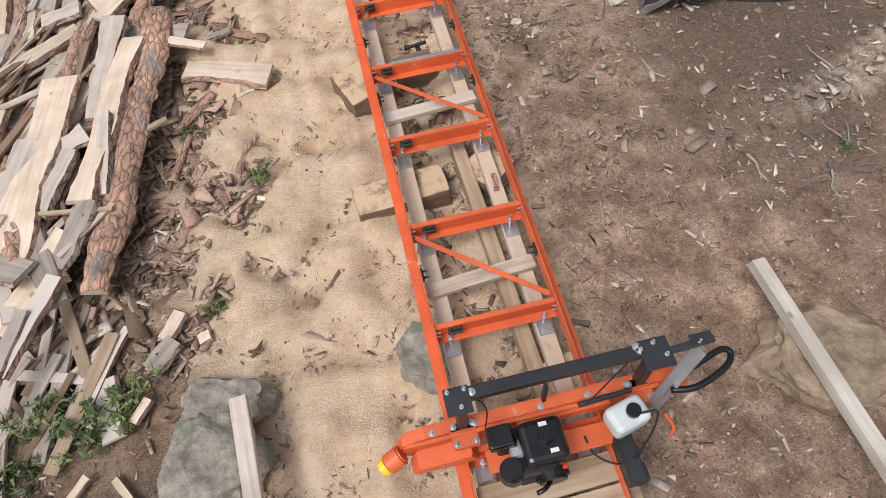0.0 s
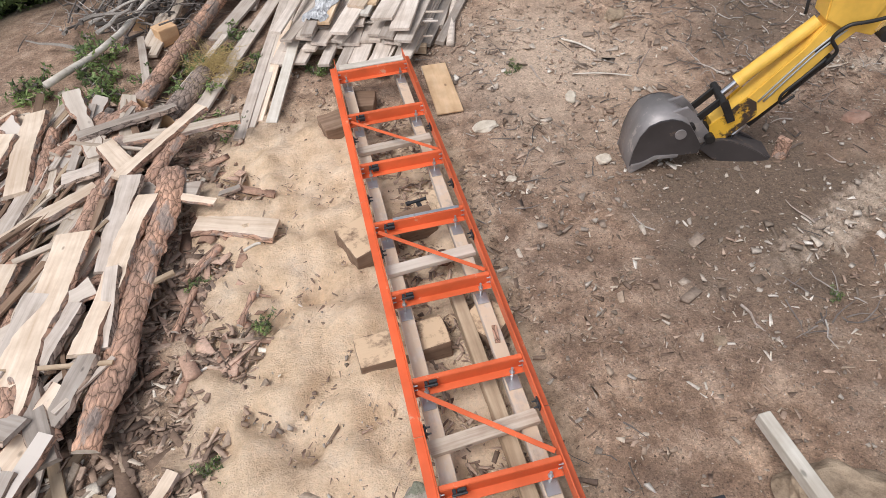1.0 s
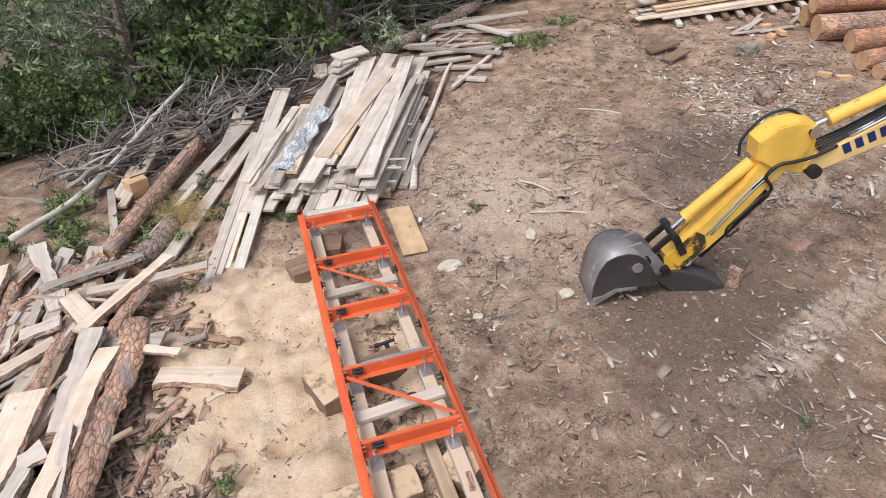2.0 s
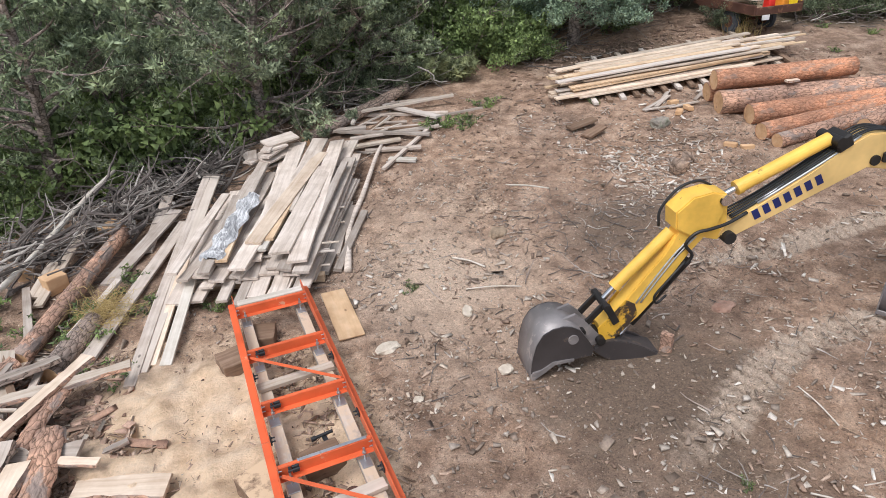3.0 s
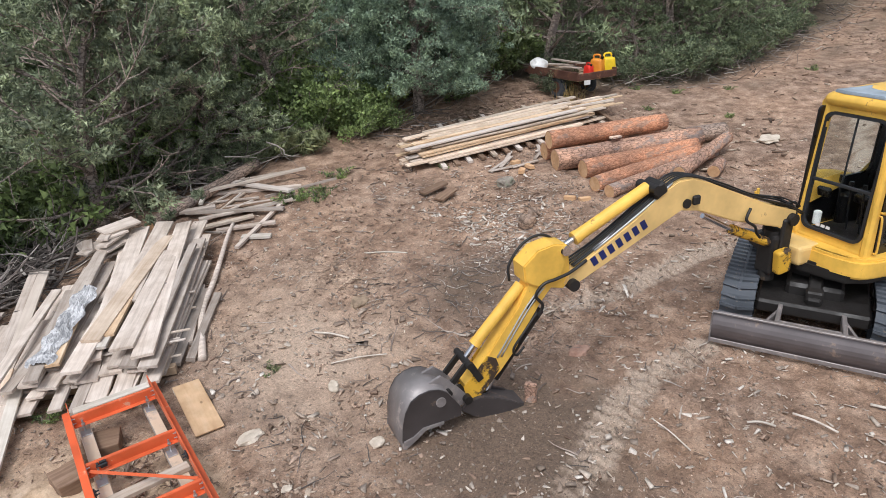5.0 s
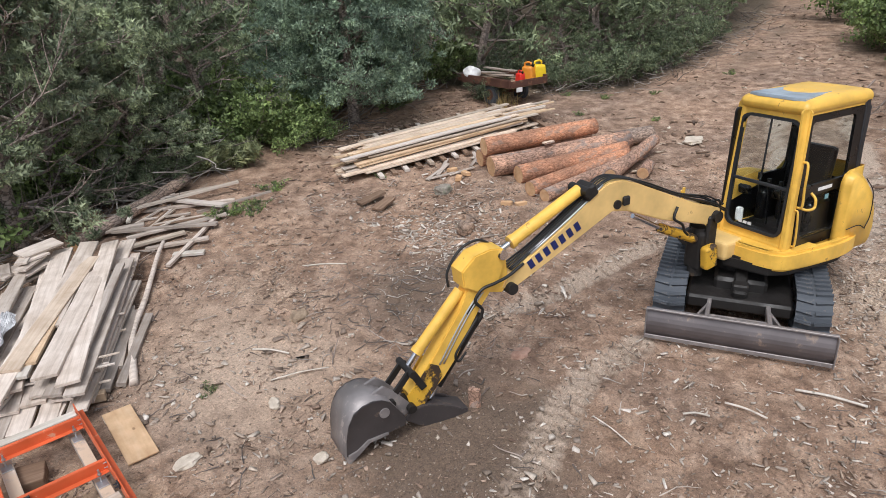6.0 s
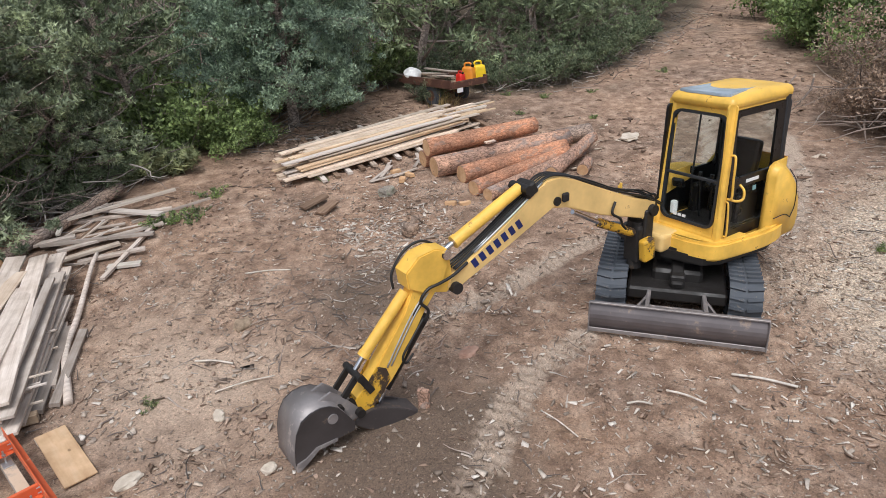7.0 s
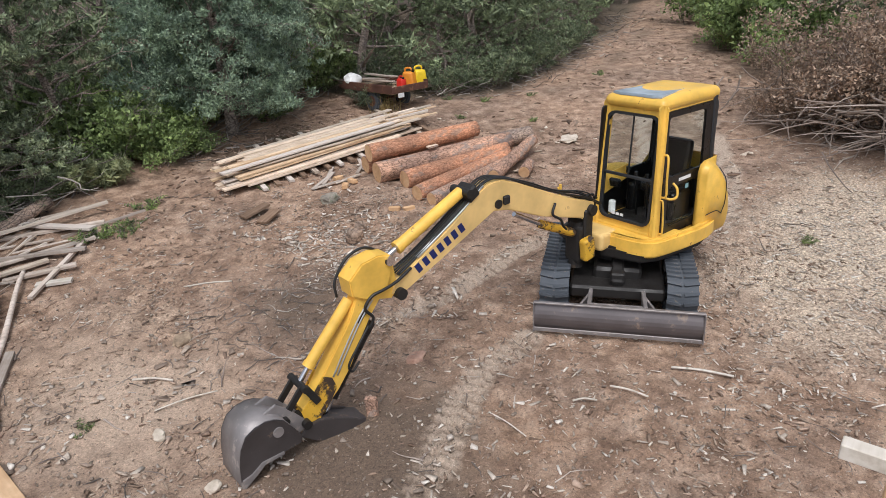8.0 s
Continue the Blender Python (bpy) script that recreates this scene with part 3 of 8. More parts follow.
def ground_mat():
    m, n, l, b = mat_base("yard_dirt", 0.95)
    tc = n.new("ShaderNodeTexCoord")
    v = tc.outputs["Object"]
    big, mid, fine = noise_tex(n, l, 0.55, 5, 0.6, v), noise_tex(n, l, 3.4, 6, 0.65, v), noise_tex(n, l, 26, 6, 0.7, v)
    r = ramp(n, [(0.33, (0.165, 0.11, 0.078)), (0.49, (0.305, 0.218, 0.162)), (0.65, (0.48, 0.37, 0.288))])
    l.new(mid.outputs[0], r.inputs[0])
    rb = ramp(n, [(0.35, (0.84, 0.80, 0.78)), (0.65, (1.18, 1.08, 0.99))])
    l.new(big.outputs[0], rb.inputs[0])
    col = mix_col(n, l, 1.0, r.outputs[0], rb.outputs[0], "MULTIPLY")

    def mask(name, tex, lo, hi):
        a = n.new("ShaderNodeAttribute")
        a.attribute_name = name
        mu = n.new("ShaderNodeMath")
        mu.operation = "MULTIPLY_ADD"
        mu.inputs[1].default_value, mu.inputs[2].default_value = 0.55, -0.275
        l.new(tex.outputs[0], mu.inputs[0])
        ad = n.new("ShaderNodeMath")
        l.new(a.outputs["Fac"], ad.inputs[0])
        l.new(mu.outputs[0], ad.inputs[1])
        k = n.new("ShaderNodeMapRange")
        k.inputs["From Min"].default_value, k.inputs["From Max"].default_value = lo, hi
        l.new(ad.outputs[0], k.inputs["Value"])
        return k.outputs[0]

    pale = ramp(n, [(0.3, (0.57, 0.395, 0.25)), (0.5, (0.71, 0.53, 0.365)), (0.72, (0.79, 0.63, 0.475))])
    l.new(mid.outputs[0], pale.inputs[0])
    col = mix_col(n, l, mask("sawdust", mid, 0.12, 0.85), col, pale.outputs[0])
    col = mix_col(n, l, mask("dry", mid, 0.15, 1.0), col, (0.52, 0.395, 0.30))
    col = mix_col(n, l, mask("damp", mid, 0.2, 0.8), col, (0.162, 0.115, 0.083))
    col = mix_col(n, l, mask("rut", mid, 0.05, 0.5), col, (0.46, 0.365, 0.287))
    mul = ramp(n, [(0.35, (0.28, 0.2, 0.14)), (0.52, (0.58, 0.475, 0.365)), (0.68, (0.8, 0.7, 0.57))])
    l.new(fine.outputs[0], mul.inputs[0])
    col = mix_col(n, l, mask("mulch", fine, 0.3, 0.8), col, mul.outputs[0])
    col = mix_col(n, l, mask("litter", mid, 0.2, 0.8), col, (0.15, 0.115, 0.08))
    fr = ramp(n, [(0.3, (0.45, 0.42, 0.4)), (0.48, (1, 1, 1)), (0.58, (1.05, 1.04, 1.03)), (0.7, (1.45, 1.42, 1.38))])
    l.new(fine.outputs[0], fr.inputs[0])
    soft = ramp(n, [(0.25, (0.85,) * 3), (0.7, (0.35,) * 3)])
    l.new(mask("sawdust", mid, 0.12, 0.85), soft.inputs[0])
    col = mix_col(n, l, soft.outputs[0], col, fr.outputs[0], "MULTIPLY")
    # crumbs of bark and pale wood too small to lie as pieces
    vo = n.new("ShaderNodeTexVoronoi")
    vo.inputs["Scale"].default_value = 38
    shift = noise_tex(n, l, 60, 3, 0.6, v)
    l.new(mix_col(n, l, 0.035, v, shift.outputs["Color"]), vo.inputs["Vector"])
    dot = ramp(n, [(0.2, (1, 1, 1)), (0.3, (0, 0, 0))])
    l.new(vo.outputs["Distance"], dot.inputs[0])
    sep = n.new("ShaderNodeSeparateColor")
    l.new(vo.outputs["Color"], sep.inputs[0])
    tone = ramp(n, [(0.0, (0.07, 0.05, 0.037)), (0.35, (0.13, 0.09, 0.065)), (0.6, (0.24, 0.175, 0.13)), (0.85, (0.4, 0.33, 0.26)), (1.0, (0.58, 0.5, 0.42))])
    l.new(sep.outputs[0], tone.inputs[0])
    pick = ramp(n, [(0.62, (0, 0, 0)), (0.68, (1, 1, 1))])
    l.new(sep.outputs[1], pick.inputs[0])
    crumb = mix_col(n, l, 1.0, dot.outputs[0], pick.outputs[0], "MULTIPLY")
    clean = ramp(n, [(0.25, (1, 1, 1)), (0.6, (0.15, 0.15, 0.15))])
    l.new(mask("sawdust", mid, 0.12, 0.85), clean.inputs[0])
    crumb = mix_col(n, l, 1.0, crumb, clean.outputs[0], "MULTIPLY")
    col = mix_col(n, l, crumb, col, tone.outputs[0])
    # grains of grit, dark and pale
    vg = n.new("ShaderNodeTexVoronoi")
    vg.inputs["Scale"].default_value = 95
    l.new(mix_col(n, l, 0.02, v, shift.outputs["Color"]), vg.inputs["Vector"])
    gs = n.new("ShaderNodeSeparateColor")
    l.new(vg.outputs["Color"], gs.inputs[0])
    gt = ramp(n, [(0.0, (0.5, 0.49, 0.48)), (0.25, (0.9, 0.9, 0.9)), (0.7, (1.08, 1.07, 1.06)), (0.9, (1.3, 1.28, 1.26)), (1.0, (1.7, 1.66, 1.62))])
    l.new(gs.outputs[0], gt.inputs[0])
    col = mix_col(n, l, clean.outputs[0], col, mix_col(n, l, 0.6, col, gt.outputs[0], "MULTIPLY"))
    l.new(col, b.inputs["Base Color"])
    grit = noise_tex(n, l, 70, 5, 0.7, v)
    bump(n, l, b, mix_col(n, l, 0.5, fine.outputs[0], grit.outputs[0]), 1.0, 0.035)
    return m


build_ground()


# ---- the sawmill: track, timbers, saw head ----
RAIL_X, TOP = 0.375, 0.42
BARS = [6.237, 5.414, 4.62, 3.847, 3.093, 2.337, 1.603, 0.86]


def bolt(x, y, z, axis="z", r=0.011):
    b = join(cyl(r, 0.012, n=6), cyl(r * 1.7, 0.004, at=(0, 0, -0.006), n=10), cyl(r * 0.55, 0.03, at=(0, 0, 0.012), n=8))
    b.transform(pose(x, y, z) @ {"z": pose(0, 0, 0), "x": pose(0, 0, 0, 0, 90), "-x": pose(0, 0, 0, 0, -90), "y": pose(0, 0, 0, -90), "-y": pose(0, 0, 0, 90)}[axis])
    return b


def angle_rail(side, y0, y1):
    """An upright leg with a flange at its foot that points outward."""
    leg = box(0.008, y1 - y0, 0.115, 0.002, at=(side * RAIL_X, (y0 + y1) / 2, TOP - 0.0575))
    fl = box(0.06, y1 - y0, 0.008, 0.002, at=(side * (RAIL_X + 0.034), (y0 + y1) / 2, TOP - 0.111))
    return join(leg, fl)


def build_track():
    t = thing("sawmill_track", "orange steel sawmill bed with angle rails and crossbars", "sawmill")
    for s in (-1, 1):
        for a, b in ((-0.6, 2.0), (2.006, 4.25), (4.256, 6.5)):
            part("rail", angle_rail(s, a, b), M_ORANGE, t)
    for i, y in enumerate(BARS):
        web = box(2 * RAIL_X - 0.012, 0.006, 0.095, 0.0015, at=(0, y, TOP - 0.07))
        top = box(2 * RAIL_X - 0.012, 0.03, 0.006, 0.0015, at=(0, y + 0.015, TOP - 0.02))
        low = box(2 * RAIL_X - 0.012, 0.055, 0.006, 0.0015, at=(0, y - 0.0275, TOP - 0.117))
        bar = part("crossbar", join(web, top, low), M_ORANGE, t)
        for s in (-1, 1):
            for dz in (0.035, 0.085):
                part("bolt", bolt(s * (RAIL_X - 0.006), y - 0.02, TOP - dz, "-x" if s > 0 else "x", 0.009), M_ZINC, bar)
            # levelling foot: a plate on the timber with a threaded stud
            foot = part("levelling_foot", join(box(0.085, 0.10, 0.008, 0.002, at=(s * 0.29, y - 0.075, 0.232)), cyl(0.009, 0.13, at=(s * 0.29, y - 0.04, 0.295), n=8)), M_ZINC, t, "zinc levelling foot with threaded stud")
            part("nut", join(cyl(0.018, 0.014, at=(s * 0.29, y - 0.04, TOP - 0.106), n=6), cyl(0.018, 0.014, at=(s * 0.29, y - 0.04, TOP - 0.128), n=6)), M_ZINC, foot)
        if 0 < i < 7:
            part("log_stop", join(box(0.055, 0.02, 0.07, 0.004, at=(-0.24, y - 0.02, TOP - 0.05)), box(0.02, 0.03, 0.03, 0.003, at=(-0.285, y - 0.02, TOP - 0.04)), cyl(0.009, 0.09, at=(-0.255, y - 0.035, TOP - 0.045), rot=(0, 90, 0), n=8)), M_BLACK, bar, "small black clamp block")
        if i in (1, 3, 5):
            part("brace", beam((-RAIL_X + 0.02, y - 0.06, TOP - 0.045), (RAIL_X - 0.02, BARS[i + 1] + 0.07, TOP - 0.045), 0.035, 0.006, 0.001), M_ORANGE, t, "thin orange diagonal brace")
    for y in (5.05, 4.2, 3.55, 2.0):
        for s in (-1, 1):
            j = part("rail_joint", join(box(0.012, 0.08, 0.05, 0.003, at=(s * (RAIL_X - 0.012), y, TOP - 0.05)), bolt(s * (RAIL_X - 0.02), y + 0.022, TOP - 0.05, "-x" if s > 0 else "x"), bolt(s * (RAIL_X - 0.02), y - 0.022, TOP - 0.05, "-x" if s > 0 else "x")), M_BLACK, t)
    part("end_plate", join(box(0.70, 0.10, 0.035, 0.006, at=(0.01, 6.36, TOP - 0.045))), M_WHITEWOOD, t, "pale wooden end board across the rails")
    part("bed_strip", box(0.55, 0.028, 0.008, 0.002, at=(0.06, BARS[3] + 0.018, TOP - 0.013)), M_ZINC, t, "bright metal strip on a crossbar")
    return t


def timber(name, p, q, w, h, material, label, group=""):
    """A sawn timber lying from p to q, its grain along its length."""
    p, q = Vector(p), Vector(q)
    x = (q - p).normalized()
    y = Vector((0, 0, 1)).cross(x).normalized()
    m = Matrix((x, y, x.cross(y))).transposed().to_4x4()
    m.translation = (p + q) / 2
    b = box((q - p).length, w, h, min(w, h) * 0.06)
    return solid(name, b, material, m, label, "timber", group)


def block(name, x, y, z, sx, sy, sz, rz, material, label, category="wood block"):
    b = box(sx, sy, sz, 0.012, seg=2)
    bmesh.ops.subdivide_edges(b, edges=b.edges[:], cuts=2, use_grid_fill=True)
    for v in b.verts:
        v.co += 0.012 * noise.noise_vector(v.co * 7 + Vector((x * 3, y, z)))
    return solid(name, b, material, pose(x, y, z, 0, 0, rz), label, category)


build_track()
for s in (-1, 1):
    for a, b in ((-0.4, 2.35), (2.4, 4.72), (4.76, 6.35)):
        timber("stringer_timber", (s * 0.29, a, 0.19), (s * 0.29, b, 0.19), 0.105, 0.07, M_STRINGER, "grey weathered timber laid under the sawmill rail", "stringers under the sawmill")
timber("stringer_timber", (0.19, 0.6, 0.09), (0.13, 3.3, 0.09), 0.1, 0.13, M_OLDWOOD, "dirty timber lying on the ground under the sawmill", "stringers under the sawmill")
for y, yy in ((5.02, 5.05), (3.45, 3.5), (1.93, 1.98)):
    timber("tie_board", (-0.36, y, 0.255), (0.36, yy, 0.255), 0.10, 0.04, M_MIXED, "pale board tying the sawmill timbers together", "ties under the sawmill")
block("wood_block", -0.36, 2.86, 0.07, 0.68, 0.27, 0.17, 4, M_BLOCK, "sawn log cant block under the sawmill, dusted with sawdust")
block("wood_block", -0.45, 4.02, 0.07, 0.40, 0.42, 0.19, 20, M_BLOCK, "large log block under the sawmill, dusted with sawdust")
# kept dark and undusted: the shade under the bed is in its colour
block("wood_block", 0.0, 4.1, 0.07, 0.34, 0.24, 0.17, 8, M_BROWN, "log block under the sawmill bed, shade put into its dark brown")
block("wood_block", -0.5, 5.75, 0.08, 0.30, 0.3, 0.19, 12, M_BROWN, "dark log block under the sawmill rail")
# fills the dark void below the end planks; its brown paints that shade
block("wood_block", -0.2, 6.1, 0.07, 0.34, 0.3, 0.15, -14, M_BROWN, "cant block at the sawmill's far end, dark brown painting the shade there")
block("wood_block", 0.30, 2.9, 0.07, 0.3, 0.3, 0.16, 40, M_BLOCK, "log block under the sawmill's other rail")
block("wood_block", 0.32, 1.2, 0.07, 0.3, 0.3, 0.16, 10, M_BLOCK, "log block under the sawmill's near end")


def build_head():
    """The saw head on its carriage: belt cover, frame, engine, tank and push handle."""
    h = thing("saw_head", "orange sawmill head with black petrol engine and frame", "sawmill head", pose(0, 0, 0))
    y = 0.98
    cover = prism([(-0.72, 0.50), (-0.68, 0.62), (-0.56, 0.665), (0.62, 0.665), (0.80, 0.64), (0.84, 0.52), (0.78, 0.44), (-0.62, 0.42)], 0.08, 0.012, "y")
    cover.transform(pose(0, y - 0.02, -0.04))
    c = part("blade_cover", cover, M_ORANGE, h)
    part("cover_lip", box(1.3, 0.02, 0.012, 0.003, at=(0.02, y - 0.068, 0.628)), M_ORANGE, c)
    for x in (-0.52, -0.3, 0.05, 0.3, 0.52):
        part("bolt", bolt(x, y - 0.03, 0.631), M_ZINC, c)
    part("end_cap", cyl(0.055, 0.1, at=(-0.735, y - 0.08, 0.50), rot=(0, 70, 20), n=20, bevel=0.01), M_ORANGE, h)
    part("end_knob", cyl(0.047, 0.045, at=(-0.79, y - 0.10, 0.485), rot=(0, 70, 20), n=20, bevel=0.008), M_YDECAL, h, "yellow and black end cap")
    part("lower_guard", prism([(-0.66, 0.40), (-0.62, 0.50), (-0.34, 0.52), (-0.30, 0.40)], 0.1, 0.008, "y"), M_ORANGE, h).location = (0, y - 0.11, 0)
    part("deck", join(box(0.75, 0.12, 0.03, 0.006, at=(0.1, y - 0.2, 0.47)), box(0.5, 0.03, 0.09, 0.006, at=(0.16, y - 0.075, 0.55))), M_ORANGE, h)
    # upright posts and the black top bar
    for x, lean in ((-0.36, 0.0), (0.56, 0.02)):
        part("post", box(0.055, 0.055, 0.42, 0.006, at=(x + lean, y - 0.02, 0.78)), M_BLACK, h, "black square steel post")
        p = part("post_foot", box(0.14, 0.13, 0.05, 0.006, at=(x, y - 0.07, 0.60)), M_ORANGE, h)
        for dx in (-0.05, 0.05):
            for dy in (-0.045, 0.045):
                part("bolt", bolt(x + dx, y - 0.07 + dy, 0.63), M_ZINC, p)
    bar = part("top_bar", box(1.06, 0.06, 0.055, 0.006, at=(0.11, y + 0.005, 0.985)), M_BLACK, h, "black steel top bar")
    part("corner_plate", box(0.12, 0.13, 0.012, 0.003, at=(-0.37, y - 0.025, 1.017)), M_BLACK, bar)
    part("corner_plate", box(0.14, 0.15, 0.012, 0.003, at=(0.58, y - 0.03, 1.017)), M_BLACK, bar)
    part("side_arm", beam((0.62, y - 0.03, 1.0), (0.86, y - 0.03, 1.03), 0.035, 0.02, 0.003), M_BLACK, bar)
    for x, dy in ((-0.41, 0.02), (-0.33, 0.02), (-0.36, -0.06), (-0.30, 0.0), (0.5, 0.02), (0.51, 0.0), (0.58, 0.02), (0.62, -0.05), (0.79, -0.03)):
        part("bolt", bolt(x, y + dy, 1.025, r=0.012), M_ZINC, bar)
    part("latch_plate", box(0.11, 0.04, 0.012, 0.004, at=(0.80, y - 0.01, 1.035)), M_BLACK, bar)
    part("blade_guide_arm", beam((0.80, y - 0.05, 0.98), (0.60, y - 0.16, 0.62), 0.012, 0.07, 0.002, up=(0, 1, 0.3)), M_ZINC, h, "grey steel brace plate")
    # engine
    e = part("engine_block", join(box(0.2, 0.22, 0.16, 0.02, at=(-0.06, y - 0.26, 0.63), seg=2), box(0.13, 0.1, 0.1, 0.01, at=(-0.16, y - 0.16, 0.62))), M_GREASE, h, "greasy black engine block")
    part("fuel_tank", box(0.215, 0.21, 0.10, 0.032, at=(-0.015, y - 0.235, 0.765), seg=3), M_PLASTIC, e, "glossy black fuel tank")
    part("fuel_cap", join(cyl(0.036, 0.045, at=(0.0, y - 0.225, 0.835), n=16, bevel=0.006), cyl(0.022, 0.02, at=(0.0, y - 0.225, 0.865), n=6)), M_PLASTIC, e)
    part("sticker", box(0.04, 0.02, 0.002, at=(0.0, y - 0.165, 0.8165)), M_WHITE, e, "small white sticker")
    part("sticker", box(0.04, 0.02, 0.002, at=(0.02, y - 0.295, 0.8165)), M_WHITE, e, "small white sticker")
    part("air_filter", join(box(0.125, 0.11, 0.08, 0.014, at=(-0.205, y - 0.165, 0.75), seg=2), box(0.11, 0.09, 0.012, 0.004, at=(-0.205, y - 0.165, 0.797))), M_PLASTIC, e)
    part("muffler", join(cyl(0.062, 0.12, at=(-0.185, y - 0.315, 0.66), n=20, bevel=0.012), cyl(0.05, 0.03, at=(-0.185, y - 0.315, 0.735), n=20, bevel=0.008)), M_PLASTIC, e, "round black cover")
    part("carburettor", join(box(0.07, 0.06, 0.06, 0.01, at=(-0.14, y - 0.24, 0.7)), cyl(0.025, 0.06, at=(-0.11, y - 0.22, 0.72), rot=(90, 0, 0), n=12)), M_ZINC, e)
    part("recoil_starter", join(cyl(0.085, 0.06, at=(0.0, y - 0.37, 0.64), rot=(90, 0, 0), n=24, bevel=0.015), tube(arc([(-0.02, y - 0.4, 0.66), (-0.06, y - 0.43, 0.70), (-0.1, y - 0.44, 0.69)], 4), 0.012)), M_PLASTIC, e, "black recoil starter with pull handle")
    part("red_switch", box(0.025, 0.02, 0.02, 0.004, at=(0.06, y - 0.36, 0.72)), M_RED, e)
    # coolant jug
    j = part("water_tank", box(0.2, 0.14, 0.13, 0.03, at=(0.43, y - 0.2, 0.695), rot=(0, 0, 14), seg=3), M_TANK, h, "translucent white plastic water tank")
    part("fluid", box(0.19, 0.135, 0.06, 0.02, at=(0.432, y - 0.204, 0.66), rot=(0, 0, 14), seg=2), M_COOLANT, j, "pale blue fluid showing through the tank")
    part("lid", join(cyl(0.036, 0.035, at=(0.45, y - 0.2, 0.775), n=18, bevel=0.005)), M_PLASTIC, j, "black screw lid")
    part("hose", tube(arc([(0.47, y - 0.22, 0.78), (0.55, y - 0.24, 0.80), (0.5, y - 0.32, 0.68), (0.40, y - 0.38, 0.5), (0.28, y - 0.3, 0.45), (0.24, y - 0.2, 0.5)], 6), 0.006), M_HOSE, h, "thin black hose")
    part("carriage_box", join(box(0.09, 0.24, 0.10, 0.008, at=(0.42, y - 0.36, 0.50)), box(0.1, 0.09, 0.11, 0.008, at=(0.43, y - 0.44, 0.48))), M_BLACK, h)
    part("guide_rod", rod((0.22, y - 0.09, 0.7), (0.5, y - 0.08, 0.7), 0.014), M_BLACK, h)
    part("cable", tube(arc([(0.5, y, 0.98), (0.35, y - 0.06, 0.8), (0.25, y - 0.1, 0.7)], 4), 0.004), M_HOSE, h)
    part("cable", tube(arc([(-0.30, y, 0.98), (-0.24, y - 0.04, 0.85), (-0.26, y - 0.1, 0.72)], 4), 0.004), M_HOSE, h)
    part("rubber_strap", box(0.02, 0.03, 0.2, 0.003, at=(0.06, y - 0.02, 0.8)), M_BLACK, h)
    # push handle at the side
    part("push_handle", tube(arc([(0.66, y - 0.15, 0.78), (0.78, y - 0.17, 0.80), (0.94, y - 0.12, 0.82), (1.0, y - 0.06, 0.82), (0.97, y - 0.03, 0.83), (0.88, y - 0.05, 0.83), (0.72, y - 0.10, 0.81)], 5), 0.017, 10), M_PLASTIC, h, "black loop push handle")
    part("handle_tube", rod((0.62, y - 0.16, 0.60), (0.69, y - 0.14, 0.80), 0.016), M_ZINC, h)
    part("side_reel", cyl(0.06, 0.05, at=(0.76, y - 0.08, 0.62), rot=(70, 0, 20), n=20, bevel=0.01), M_ORANGE, h)
    part("hook", tube(arc([(0.66, y - 0.2, 0.56), (0.70, y - 0.26, 0.5), (0.68, y - 0.29, 0.46)], 4), 0.01), M_ORANGE, h)
    return h


build_head()
for k in range(4):
    timber("deck_board", (-0.36, 0.62 - 0.17 * k, 0.33), (0.46, 0.64 - 0.17 * k, 0.33), 0.155, 0.03, M_OLDWOOD, "dirty weathered board lying across the sawmill bed", "boards on the sawmill bed")


# ---- the mini excavator ----
DIG_Z = 0.06
UNDER = pose(7.56, 3.27, DIG_Z, 0, 0, 204.5)   # tracks and blade
UPPER = pose(7.25, 3.30, 0.0, 0, 0, 167.5)     # cab, boom; z is the height above the yard


